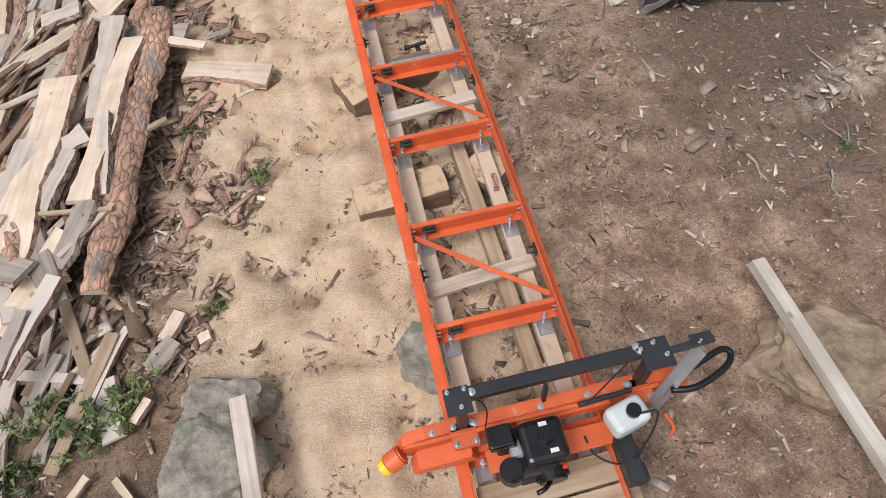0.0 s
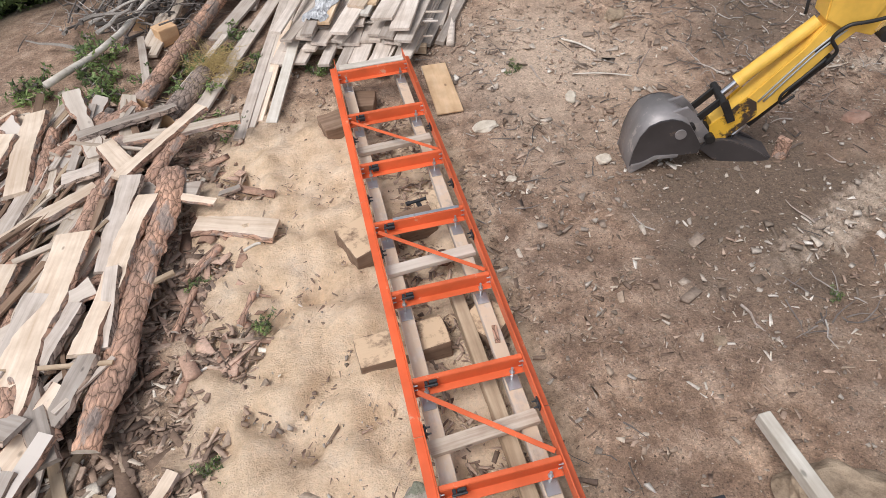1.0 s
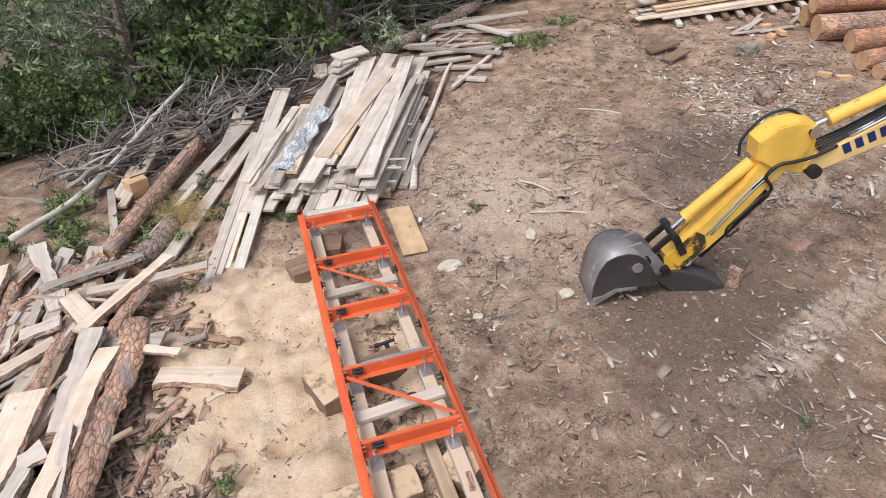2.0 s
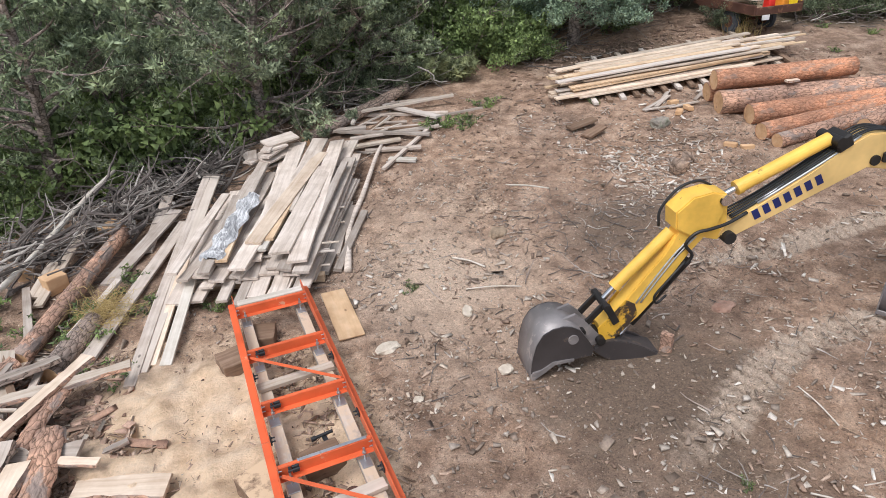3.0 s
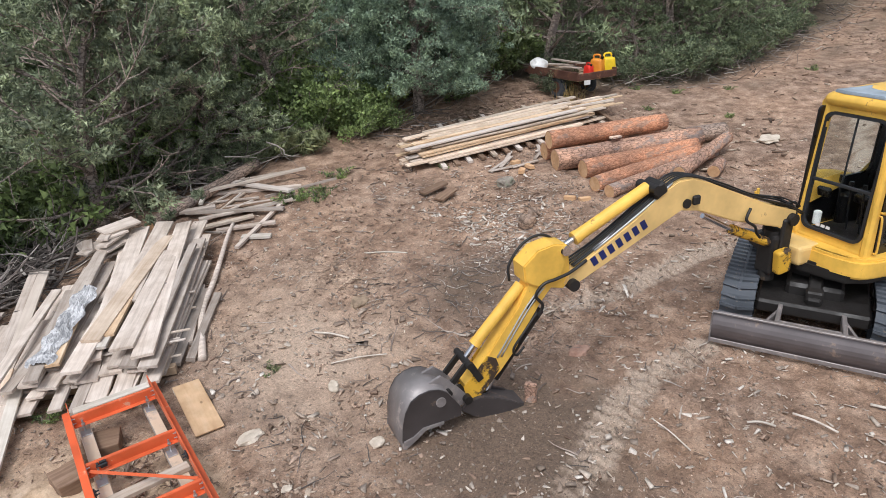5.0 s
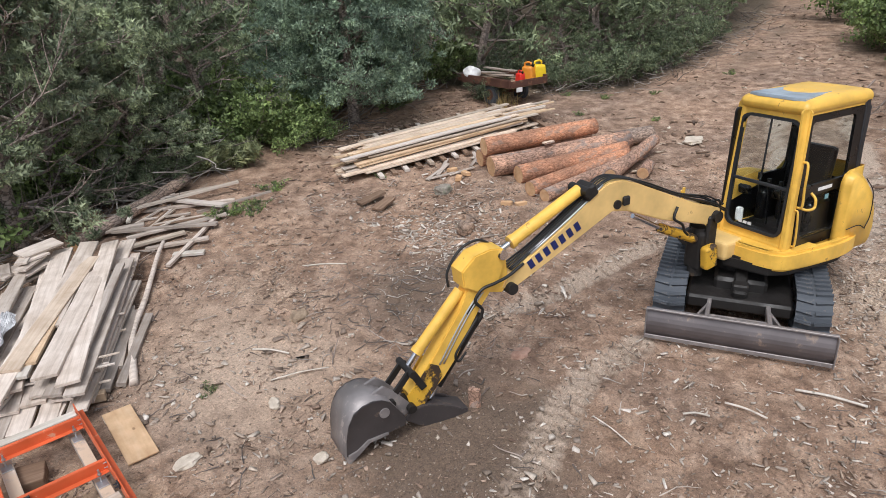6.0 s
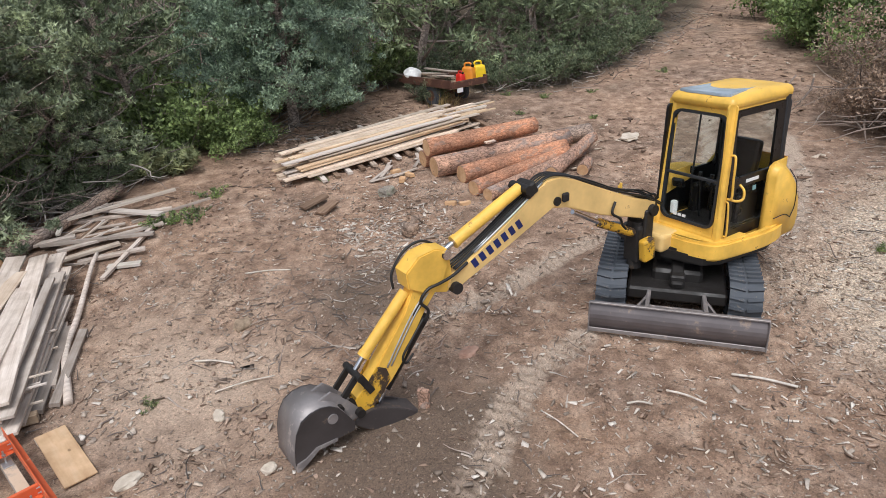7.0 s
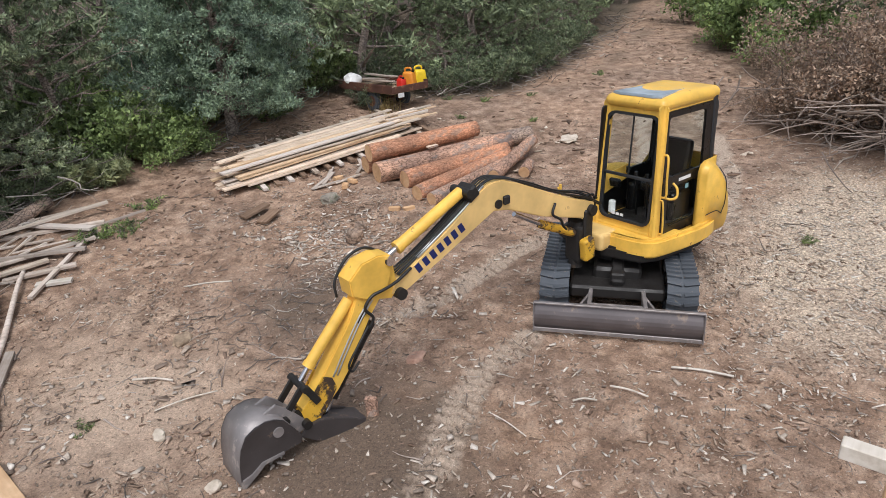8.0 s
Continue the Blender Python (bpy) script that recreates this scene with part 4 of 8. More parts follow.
def build_digger():
    d = thing("mini_excavator", "yellow mini excavator with closed cab, bucket resting on the ground", "excavator", UNDER)
    back = UNDER.inverted()

    def up(name, bm, material, parent=d, label="", m=UPPER):
        bm.transform(back @ m)
        return part(name, bm, material, parent, label)

    # undercarriage
    for s in (-1, 1):
        y = s * 0.77
        n, r, L = 15, 0.26, 0.78
        loop = []
        steps = 60
        per = 4 * L + 2 * math.pi * r
        for k in range(steps):
            a = k / steps * per
            if a < 2 * L:
                loop.append((-L + a, 2 * r + 0.02, 0))
            elif a < 2 * L + math.pi * r:
                t = (a - 2 * L) / r
                loop.append((L + r * math.sin(t), r + 0.02 + r * math.cos(t), t))
            elif a < 4 * L + math.pi * r:
                loop.append((L - (a - 2 * L - math.pi * r), 0.02, math.pi))
            else:
                t = math.pi + (a - 4 * L - math.pi * r) / r
                loop.append((-L + r * math.sin(t), r + 0.02 + r * math.cos(t), t))
        band = bmesh.new()
        rows = []
        for x, z, t in loop:
            ox, oz = math.sin(t), math.cos(t)
            rows.append([band.verts.new((x + ox * k, y + w, z + oz * k)) for k, w in ((0, -0.18), (0, 0.18), (-0.035, 0.18), (-0.035, -0.18))])
        for a, b in zip(rows, rows[1:] + rows[:1]):
            for k in range(4):
                band.faces.new((a[k], b[k], b[(k + 1) % 4], a[(k + 1) % 4]))
        bmesh.ops.recalc_face_normals(band, faces=band.faces[:])
        tr = part("rubber_track", band, M_RUBBER, d, "dusty black rubber track")
        lug = join(prism([(-0.03, 0.185), (0.005, 0.185), (0.035, 0.015), (0.0, 0.015)], 0.03, 0, "z"), prism([(0.0, -0.015), (0.035, -0.015), (0.005, -0.185), (-0.03, -0.185)], 0.03, 0, "z"))
        lug_me = bpy.data.meshes.new("lug")
        lug.to_mesh(lug_me)
        lug.free()
        lug_me.materials.append(M_RUBBER)
        count = 40
        for k in range(count):
            a = (k + 0.5) / count * per
            q = a / per * steps
            x, z, t = loop[int(q) % steps]
            x2, z2, t2 = loop[(int(q) + 1) % steps]
            f = q - int(q)
            if abs(t2 - t) > 3:
                t2 = t
            ob = new("lug", lug_me)
            ob.parent = tr
            tt = t + (t2 - t) * f
            ob.matrix_local = pose(x + (x2 - x) * f, y, z + (z2 - z) * f, 0, math.degrees(tt), 0) @ pose(0, 0, 0.014)
        part("track_frame", join(box(1.5, 0.22, 0.2, 0.03, at=(0, y, 0.27), seg=2)), M_GREASE, d)
        for x, rr in ((-0.78, 0.2), (0.78, 0.2), (-0.4, 0.09), (0, 0.09), (0.4, 0.09)):
            part("roller" if rr < 0.1 else "idler_wheel", cyl(rr, 0.24, at=(x, y, 0.28 if rr > 0.1 else 0.13), rot=(90, 0, 0), n=24, bevel=0.012), M_STEEL, d)
    part("chassis", join(box(1.75, 1.16, 0.16, 0.03, at=(0.06, 0, 0.30)), box(1.3, 0.6, 0.2, 0.04, at=(0.0, 0, 0.42))), M_GREASE, d)
    part("blade_cylinder_guard", join(box(0.55, 0.15, 0.1, 0.02, at=(0.62, 0, 0.5), rot=(0, 18, 0)), box(0.16, 0.18, 0.16, 0.02, at=(0.78, 0, 0.46))), M_GREASE, d)
    part("swing_bearing", cyl(0.42, 0.16, at=(0, 0, 0.6), n=32), M_GREASE, d)
    # dozer blade: a curved plate with end cheeks and a cutting edge
    prof = [(1.50 + 0.05 * math.cos(2.2 * t) - 0.03, 0.02 + 0.37 * (t + 0.9) / 1.8) for t in np.linspace(-0.9, 0.9, 9)]
    prof += [(u - 0.025, v) for u, v in prof[::-1]]
    bl = part("dozer_blade", prism(prof, 1.95, 0, "y"), M_DOZER, d, "scraped dark steel dozer blade")
    part("cutting_edge", box(0.02, 1.95, 0.05, 0.004, at=(1.505, 0, 0.045)), M_STEEL, bl, "worn cutting edge")
    part("top_rim", box(0.04, 1.95, 0.022, 0.004, at=(1.485, 0, 0.395)), M_STEEL, bl)
    for s in (-1, 1):
        part("end_cheek", box(0.07, 0.014, 0.38, 0.004, at=(1.5, s * 0.972, 0.21)), M_STEEL, bl)
        part("blade_arm", join(beam((0.3, s * 0.3, 0.3), (1.46, s * 0.33, 0.3), 0.05, 0.12, 0.008), beam((1.05, s * 0.33, 0.3), (1.46, s * 0.46, 0.3), 0.03, 0.1, 0.004)), M_STEEL, bl, "dusty steel push arm")
    part("cross_tube", rod((1.28, -0.33, 0.28), (1.28, 0.33, 0.28), 0.05), M_STEEL, bl)
    # upper structure
    deck = up("revolving_deck", prism([(0.2, -0.5), (0.28, -0.25), (0.28, 0.12), (0.12, 0.62), (-0.1, 0.74), (-0.9, 0.82), (-1.35, 0.70), (-1.62, 0.3), (-1.66, -0.2), (-1.4, -0.72), (-0.9, -0.86), (-0.2, -0.80), (0.12, -0.72)], 0.16, 0.03, "z"), M_GREASE, d, "", UPPER @ pose(0, 0, 0.78))
    outer = [(p.x, p.y) for p in arc([(0.2, 0.1, 0), (0.18, 0.42, 0), (0.1, 0.68, 0), (-0.12, 0.79, 0), (-0.9, 0.87, 0), (-1.45, 0.74, 0)], 5)]
    skirt = prism(outer + [(x * 0.88 - 0.02, y * 0.86) for x, y in outer[::-1]], 0.24, 0.035, "z")
    up("side_skirt", skirt, M_YELLOW, d, "worn yellow steel skirt", UPPER @ pose(0, 0, 0.90))
    up("front_cover", join(box(0.34, 0.5, 0.24, 0.05, at=(0.2, -0.05, 0.92), seg=3)), M_YELLOW_FADED, d, "faded yellow front cover")
    up("data_plate", box(0.004, 0.13, 0.07, at=(0.373, 0.0, 0.95)), M_GREASE, d)
    up("deck_cover", prism([(0.15, -0.42), (0.17, 0.0), (0.15, 0.42), (0.07, 0.66), (-0.12, 0.77), (-0.5, 0.8), (-0.5, -0.42)], 0.06, 0.02, "z"), M_YELLOW, d, "yellow deck plate before the cab", UPPER @ pose(0, 0, 0.995))
    # counterweight and engine hood
    rear = [(-0.86, 0.86), (-0.86, 1.0), (-0.86, 1.4), (-0.86, 1.70), (-0.91, 1.79), (-1.02, 1.83), (-1.2, 1.80), (-1.45, 1.70), (-1.7, 1.53), (-1.9, 1.28), (-1.97, 1.05), (-1.93, 0.90), (-1.85, 0.83), (-1.3, 0.82)]
    body, rows = bmesh.new(), []
    for y in (0.81, 0.80, 0.76, 0.70, 0.685, 0.5, 0.25, 0.0, -0.23, -0.255, -0.45, -0.66, -0.78, -0.82, -0.83):
        wide = 1 - 0.42 * abs(y / 0.83) ** 3.2
        tall = (1 if y > -0.25 else 0.72) * (1 - 0.07 * max(0, abs(y) - 0.68) / 0.15)
        front = -1.31 if -0.25 < y < 0.69 else (-0.86 if abs(y) < 0.79 else -0.90)
        rows.append([body.verts.new((min(front, -0.86 + (u + 0.86) * wide), y, 0.82 + (v - 0.82) * tall)) for u, v in rear])
    for a, b in zip(rows, rows[1:]):
        for k in range(len(rear)):
            body.faces.new((a[k], a[(k + 1) % len(rear)], b[(k + 1) % len(rear)], b[k]))
    body.faces.new(rows[0])
    body.faces.new(rows[-1][::-1])
    bmesh.ops.recalc_face_normals(body, faces=body.faces[:])
    cwt = up("counterweight", smooth(body), M_YELLOW, d, "rounded yellow counterweight and engine hood")
    up("hood_seam", tube(arc([(-1.16, 0.818, 1.72), (-1.38, 0.815, 1.5), (-1.42, 0.815, 1.2), (-1.34, 0.82, 1.05)], 4), 0.006, 5), M_GREASE, cwt)
    up("belt_seam", tube(arc([(-0.95, 0.822, 1.12), (-1.2, 0.822, 1.12), (-1.36, 0.815, 1.04)], 4), 0.006, 5), M_GREASE, cwt)
    # cab
    x0, x1, y0, y1, z0, z1 = -1.28, -0.02, -0.22, 0.65, 1.0, 2.70
    cab = up("cab", join(box(x1 - x0, y1 - y0, 0.1, 0.03, at=((x0 + x1) / 2, (y0 + y1) / 2, z0 + 0.02), seg=2)), M_YELLOW, d, "yellow cab body with black-framed windows")
    lean = 0.10   # the windscreen leans back
    sl = 0.05     # the sides lean in

    def post(a, b, w, h, name="pillar", material=M_YELLOW):
        return up(name, beam(a, b, w, h, min(w, h) * 0.25, up=(1, 0, 0)), material, cab)

    for y, ty in ((y0, y0 + sl), (y1, y1 - sl)):
        post((x1 - 0.03, y, z0), (x1 - 0.03 - lean, ty, z1 - 0.06), 0.09, 0.10)
        post((x0 + 0.05, y, z0), (x0 + 0.07, ty, z1 - 0.06), 0.09, 0.10, "pillar", M_BLACK)
    roof = box(x1 - x0 + 0.0, y1 - y0 - 0.0, 0.17, 0.084, at=((x0 + x1) / 2 - 0.045, (y0 + y1) / 2, z1 - 0.07), seg=5)
    bmesh.ops.subdivide_edges(roof, edges=[e for e in roof.edges if e.calc_length() > 0.5], cuts=6, use_grid_fill=True)
    for v in roof.verts:
        if v.co.z > z1 - 0.06:
            dx, dy = (v.co.x - (x0 + x1) / 2) / 0.7, (v.co.y - (y0 + y1) / 2) / 0.44
            v.co.z += 0.03 * (1 - dx * dx) * (1 - dy * dy) - 0.02 * dx * (dx > 0)
    rf = up("roof", smooth(roof), M_YELLOW, cab, "dusty yellow cab roof")
    hatch = prism([(-0.13, -0.12), (-0.10, 0.0), (-0.10, 0.45), (-0.13, 0.56), (-0.72, 0.49), (-0.80, 0.42), (-0.80, 0.02), (-0.72, -0.05)], 0.04, 0.008, "z")
    up("roof_hatch", hatch, M_HATCH, rf, "grey roof window, sky reflection put into its colour", UPPER @ pose(0, 0, z1 + 0.014))
    up("hatch_knob", cyl(0.018, 0.02, at=(-0.5, 0.2, z1 + 0.028), n=10), M_PLASTIC, rf)
    # front: two panes in black frames
    fm = UPPER @ pose(x1 - 0.01, 0, z0) @ pose(0, 0, 0, 0, -math.degrees(math.atan2(lean, z1 - z0)))
    ow, ih = round_rect(y0 + 0.055, 0.13, y1 - 0.055, 1.50, 0.11), round_rect(y0 + 0.085, 0.16, y1 - 0.085, 1.47, 0.10)
    wf = up("windscreen_frame", ring_plate(ow, ih, 0.05, "x"), M_BLACK, cab, "black rubber window frame", fm)
    up("windscreen_bar", join(box(0.035, y1 - y0 - 0.16, 0.035, 0.005, at=(0, (y0 + y1) / 2, 0.72)), box(0.02, 0.018, 0.72, 0.003, at=(-0.03, (y0 + y1) / 2 - 0.02, 1.1))), M_BLACK, wf, "", fm)
    up("front_skin", ring_plate(round_rect(y0 - 0.02, -0.10, y1 + 0.02, 1.63, 0.05), round_rect(y0 + 0.05, 0.125, y1 - 0.05, 1.505, 0.13), 0.02, "x"), M_YELLOW, cab, "", fm @ pose(-0.005, 0, 0))
    up("pane", prism(round_rect(y0 + 0.08, 0.155, y1 - 0.08, 1.475, 0.1), 0.006, 0, "x"), M_GLASS, wf, "", fm @ pose(-0.012, 0, 0)).visible_shadow = False
    for k in range(3):
        up("decal_bar", box(0.003, 0.05, 0.035, at=(0.004, 0.05 + 0.065 * k, 0.205)), M_WHITE, wf, "", fm)
    # left side: a black door with two panes
    sm = UPPER @ pose(0, y1 + 0.012, z0) @ pose(0, 0, 0, math.degrees(math.atan2(sl, z1 - z0)))
    door = up("cab_door", ring_plate(round_rect(-1.20, 0.66, -0.16, 1.54, 0.06), round_rect(-1.02, 0.74, -0.22, 1.47, 0.05), 0.035, "y"), M_PLASTIC, cab, "black-framed cab door", sm)
    up("door_lower_panel", ring_plate(round_rect(-1.20, -0.02, -0.16, 0.70, 0.05), round_rect(-0.92, 0.10, -0.26, 0.61, 0.09), 0.03, "y"), M_PLASTIC, door, "", sm @ pose(0, 0.004, 0))
    for o in (round_rect(-1.03, 0.71, -0.21, 1.48, 0.06), round_rect(-0.93, 0.09, -0.25, 0.62, 0.09)):
        up("pane", prism(o, 0.006, 0, "y"), M_GLASS, door, "", sm @ pose(0, -0.008, 0)).visible_shadow = False
    up("side_skin", ring_plate(round_rect(x0 - 0.0, -0.10, x1 - 0.0, 1.63, 0.04), round_rect(-1.21, -0.03, -0.15, 1.55, 0.08), 0.02, "y"), M_YELLOW, cab, "", sm)
    up("door_handle", tube(arc([(-0.12, 0.03, 1.05), (-0.12, 0.09, 1.03), (-0.12, 0.09, 0.75), (-0.12, 0.09, 0.55), (-0.12, 0.03, 0.53)], 5), 0.014), M_YELLOW, door, "yellow grab rail", sm)
    up("grab_handle", tube(arc([(-0.16, 0.03, 0.52), (-0.2, 0.10, 0.5), (-0.32, 0.11, 0.5), (-0.34, 0.10, 0.6), (-0.34, 0.04, 0.66)], 5), 0.016), M_YELLOW, door, "yellow grab handle", sm)
    up("grab_rail", tube(arc([(-0.10, 0.03, 0.5), (-0.10, 0.07, 0.46), (-0.12, 0.07, 0.1), (-0.12, 0.03, 0.06)], 5), 0.012), M_YELLOW, door, "yellow grab rail", sm)
    up("decal_bar", box(0.26, 0.004, 0.04, at=(-0.62, 0.024, 0.67)), M_WHITE, door, "", sm)
    up("decal_bar", box(0.08, 0.004, 0.08, at=(-1.0, 0.024, 0.60)), M_WHITE, door, "", sm)
    up("decal_bar", box(0.11, 0.004, 0.13, at=(-1.0, 0.024, 0.44)), M_WHITE, door, "", sm)
    up("sticker", box(0.07, 0.003, 0.06, at=(-0.72, 0.0, 0.54)), M_COOLANT, door, "pale green sticker", sm)
    # rear and right windows
    rm = UPPER @ pose(x0 + 0.03, 0, z0)
    rw = up("rear_window", ring_plate(round_rect(y0, 0.45, y1, 1.55, 0.05), round_rect(y0 + 0.1, 0.62, y1 - 0.1, 1.45, 0.08), 0.04, "x"), M_BLACK, cab, "", rm)
    up("pane", prism(round_rect(y0 + 0.09, 0.61, y1 - 0.09, 1.46, 0.08), 0.006, 0, "x"), M_GLASS, rw, "", rm).visible_shadow = False
    qm = UPPER @ pose(0, y0 - 0.012, z0) @ pose(0, 0, 0, -math.degrees(math.atan2(sl, z1 - z0)))
    rs = up("right_window", ring_plate(round_rect(x0, 0.0, x1, 1.55, 0.05), round_rect(x0 + 0.12, 0.62, x1 - 0.12, 1.45, 0.08), 0.03, "y"), M_PLASTIC, cab, "", qm)
    up("pane", prism(round_rect(x0 + 0.11, 0.61, x1 - 0.11, 1.46, 0.08), 0.006, 0, "y"), M_GLASS, rs, "", qm).visible_shadow = False
    # added black sheet: paints the unlit cab interior and hides the yellow hood
    up("dark_interior_panel", box(0.03, y1 - y0 - 0.1, 0.62, 0.005, at=(x0 + 0.08, (y0 + y1) / 2, z0 + 0.33)), M_PLASTIC, cab, "added black panel standing for the cab's dark interior")
    # inside the cab
    up("seat", join(box(0.46, 0.44, 0.12, 0.04, at=(-0.85, 0.22, 1.42), seg=2), box(0.12, 0.44, 0.6, 0.05, at=(-1.1, 0.22, 1.72), rot=(0, -8, 0), seg=2), box(0.36, 0.36, 0.3, 0.03, at=(-0.88, 0.22, 1.2))), M_PLASTIC, cab, "black operator's seat")
    up("console", join(box(0.42, 0.12, 0.42, 0.03, at=(-0.75, -0.08, 1.25)), box(0.42, 0.12, 0.42, 0.03, at=(-0.75, 0.52, 1.25))), M_PLASTIC, cab)
    up("side_panel", prism([(-0.12, 1.40), (-0.12, 1.66), (-0.62, 1.70), (-0.62, 1.52)], 0.012, 0, "y"), M_YELLOW, cab, "yellow inner panel", UPPER @ pose(0, y0 + 0.055, 0))
    for x, y in ((-0.42, 0.14), (-0.42, 0.30), (-0.55, -0.08), (-0.55, 0.52)):
        up("lever", join(rod((x, y, 1.1), (x + 0.06, y, 1.62), 0.012), cyl(0.025, 0.08, at=(x + 0.065, y, 1.66), n=10)), M_PLASTIC, cab)
    up("monitor", box(0.06, 0.16, 0.13, 0.02, at=(-0.2, -0.06, 1.55), rot=(0, 20, 10)), M_PLASTIC, cab)
    up("bottle", cyl(0.045, 0.16, at=(-0.13, -0.04, 1.25), n=14, bevel=0.01), M_WHITE, cab, "white plastic bottle")
    up("floor_mat", box(1.2, 0.75, 0.02, at=(-0.7, 0.23, z0 + 0.08)), M_GREASE, cab)
    # swing post
    up("swing_post", join(box(0.22, 0.24, 0.5, 0.04, at=(0.5, -0.08, 0.92), seg=2), cyl(0.09, 0.62, at=(0.52, -0.08, 0.9), n=20), cyl(0.07, 0.36, at=(0.42, -0.08, 1.36), rot=(90, 0, 0), n=20), box(0.16, 0.06, 0.45, 0.02, at=(0.46, -0.2, 1.15)), box(0.16, 0.06, 0.45, 0.02, at=(0.46, 0.04, 1.15))), M_GREASE, d, "greasy black and yellow swing post")
    up("swing_cylinder_cover", box(0.2, 0.12, 0.3, 0.04, at=(0.52, 0.1, 0.88), rot=(0, 8, 0), seg=3), M_YELLOW_WORN, d, "greasy yellow cover")
    up("work_lever", join(rod((0.55, -0.3, 1.35), (0.62, -0.32, 1.62), 0.012), box(0.03, 0.03, 0.12, 0.005, at=(0.6, -0.3, 1.6))), M_YELLOW, d)
    # boom: one bent box girder in the machine's plane
    bp = UPPER @ pose(0, -0.06, 0)
    prof = [(0.34, 1.44), (0.80, 1.60), (1.30, 1.82), (1.70, 2.0), (1.94, 2.085), (2.12, 2.09), (2.32, 2.0), (2.65, 1.77), (3.40, 1.35), (3.44, 1.25), (3.34, 1.20), (2.82, 1.42), (2.30, 1.65), (2.05, 1.76), (1.84, 1.72), (1.30, 1.50), (0.50, 1.26), (0.34, 1.30)]
    boom = up("boom", prism(prof, 0.2, 0.012, "y"), M_YELLOW_FADED, d, "faded yellow bent boom", bp)
    up("cylinder_bracket", join(box(0.16, 0.24, 0.14, 0.02, at=(2.36, 0, 2.03), rot=(0, 30, 0)), cyl(0.05, 0.28, at=(2.42, 0, 2.05), rot=(90, 0, 0), n=16)), M_GREASE, boom, "", bp)
    up("elbow_pin", cyl(0.06, 0.32, at=(3.36, 0, 1.24), rot=(90, 0, 0), n=18), M_GREASE, boom, "", bp)
    up("pivot_boss", cyl(0.05, 0.24, at=(2.0, 0, 1.83), rot=(90, 0, 0), n=16), M_GREASE, boom, "", bp)
    up("light_bracket", box(0.09, 0.05, 0.1, 0.015, at=(1.90, 0.13, 1.86)), M_GREASE, boom, "", bp)
    # the maker's lettering as seven dark blue blocks of its size
    for k in range(7):
        u = 2.53 + 0.096 * k
        z = 1.70 - (u - 2.53) * 0.465
        slant = [(-0.037, -0.052), (0.026, -0.052), (0.037, 0.052), (-0.026, 0.052)]
        up("decal_block", prism(slant, 0.003, 0, "y"), M_BLUE, boom, "dark blue decal block", bp @ pose(u, 0.1035, z, 0, 25, 0))
    up("boom_cylinder", join(rod((0.62, 0, 1.08), (1.22, 0, 1.36), 0.055)), M_YELLOW_WORN, d, "yellow boom cylinder", bp)
    up("boom_cylinder_rod", rod((1.2, 0, 1.35), (1.66, 0, 1.6), 0.028), M_CHROME, d, "", bp)
    ac = up("arm_cylinder", join(rod((2.44, 0.0, 2.05), (3.27, 0.0, 1.68), 0.062, 18), cyl(0.07, 0.05, at=(3.27, 0, 1.68), rot=(0, 113, 0), n=18)), M_YELLOW, d, "yellow arm cylinder", bp)
    up("arm_cylinder_rod", join(rod((3.25, 0, 1.69), (3.45, 0, 1.60), 0.03), cyl(0.05, 0.26, at=(3.45, 0, 1.62), rot=(90, 0, 0), n=14)), M_CHROME, ac, "", bp)
    # stick
    sp = [(3.40, 1.62), (3.44, 1.67), (3.60, 1.69), (3.74, 1.62), (3.83, 1.36), (3.95, 1.12), (4.17, 0.83), (4.38, 0.55), (4.53, 0.40), (4.51, 0.29), (4.40, 0.24), (4.28, 0.33), (4.14, 0.45), (3.98, 0.64), (3.83, 0.90), (3.70, 1.10), (3.58, 1.24), (3.44, 1.20), (3.36, 1.28)]
    st = up("stick", prism(sp, 0.16, 0.01, "y"), M_YELLOW, d, "yellow stick with greasy lower end", bp)
    up("stick_head", prism([(3.40, 1.60), (3.44, 1.68), (3.58, 1.71), (3.76, 1.68), (3.91, 1.55), (3.89, 1.38), (3.70, 1.27), (3.50, 1.33)], 0.22, 0.012, "y"), M_YELLOW, st, "yellow steel head of the stick", bp)
    for s in (-1, 1):
        up("stick_foot", prism([(4.30, 0.68), (4.42, 0.53), (4.56, 0.40), (4.53, 0.27), (4.40, 0.22), (4.25, 0.37), (4.16, 0.50), (4.20, 0.62)], 0.012, 0.003, "y"), M_YELLOW_WORN, st, "greasy worn foot plate", bp @ pose(0, s * 0.088, 0))
        up("pin_cap", cyl(0.035, 0.02, at=(3.47, s * 0.118, 1.62), rot=(90, 0, 0), n=14), M_GREASE, st, "", bp)
        up("grease_streak", prism([(3.74, 1.16), (3.84, 1.06), (3.86, 1.09), (3.77, 1.19)], 0.004, 0, "y"), M_GREASE, st, "", bp @ pose(0, s * 0.082, 0))
    for y, dx in ((0.084, 0.0), (0.084, 0.045)):
        up("steel_pipe", tube(arc([(3.66 + dx, y, 1.28), (3.82 + dx, y, 1.10), (4.0 + dx, y, 0.84), (4.14 + dx, y, 0.62)], 4), 0.01, 6), M_ZINC, st, "", bp)
    bc = up("bucket_cylinder", join(rod((3.86, 0, 1.30), (4.37, 0, 0.77), 0.055, 18), cyl(0.062, 0.05, at=(4.355, 0, 0.785), rot=(0, 136, 0), n=18)), M_YELLOW, d, "yellow bucket cylinder", bp @ pose(0.02, 0, 0.02))
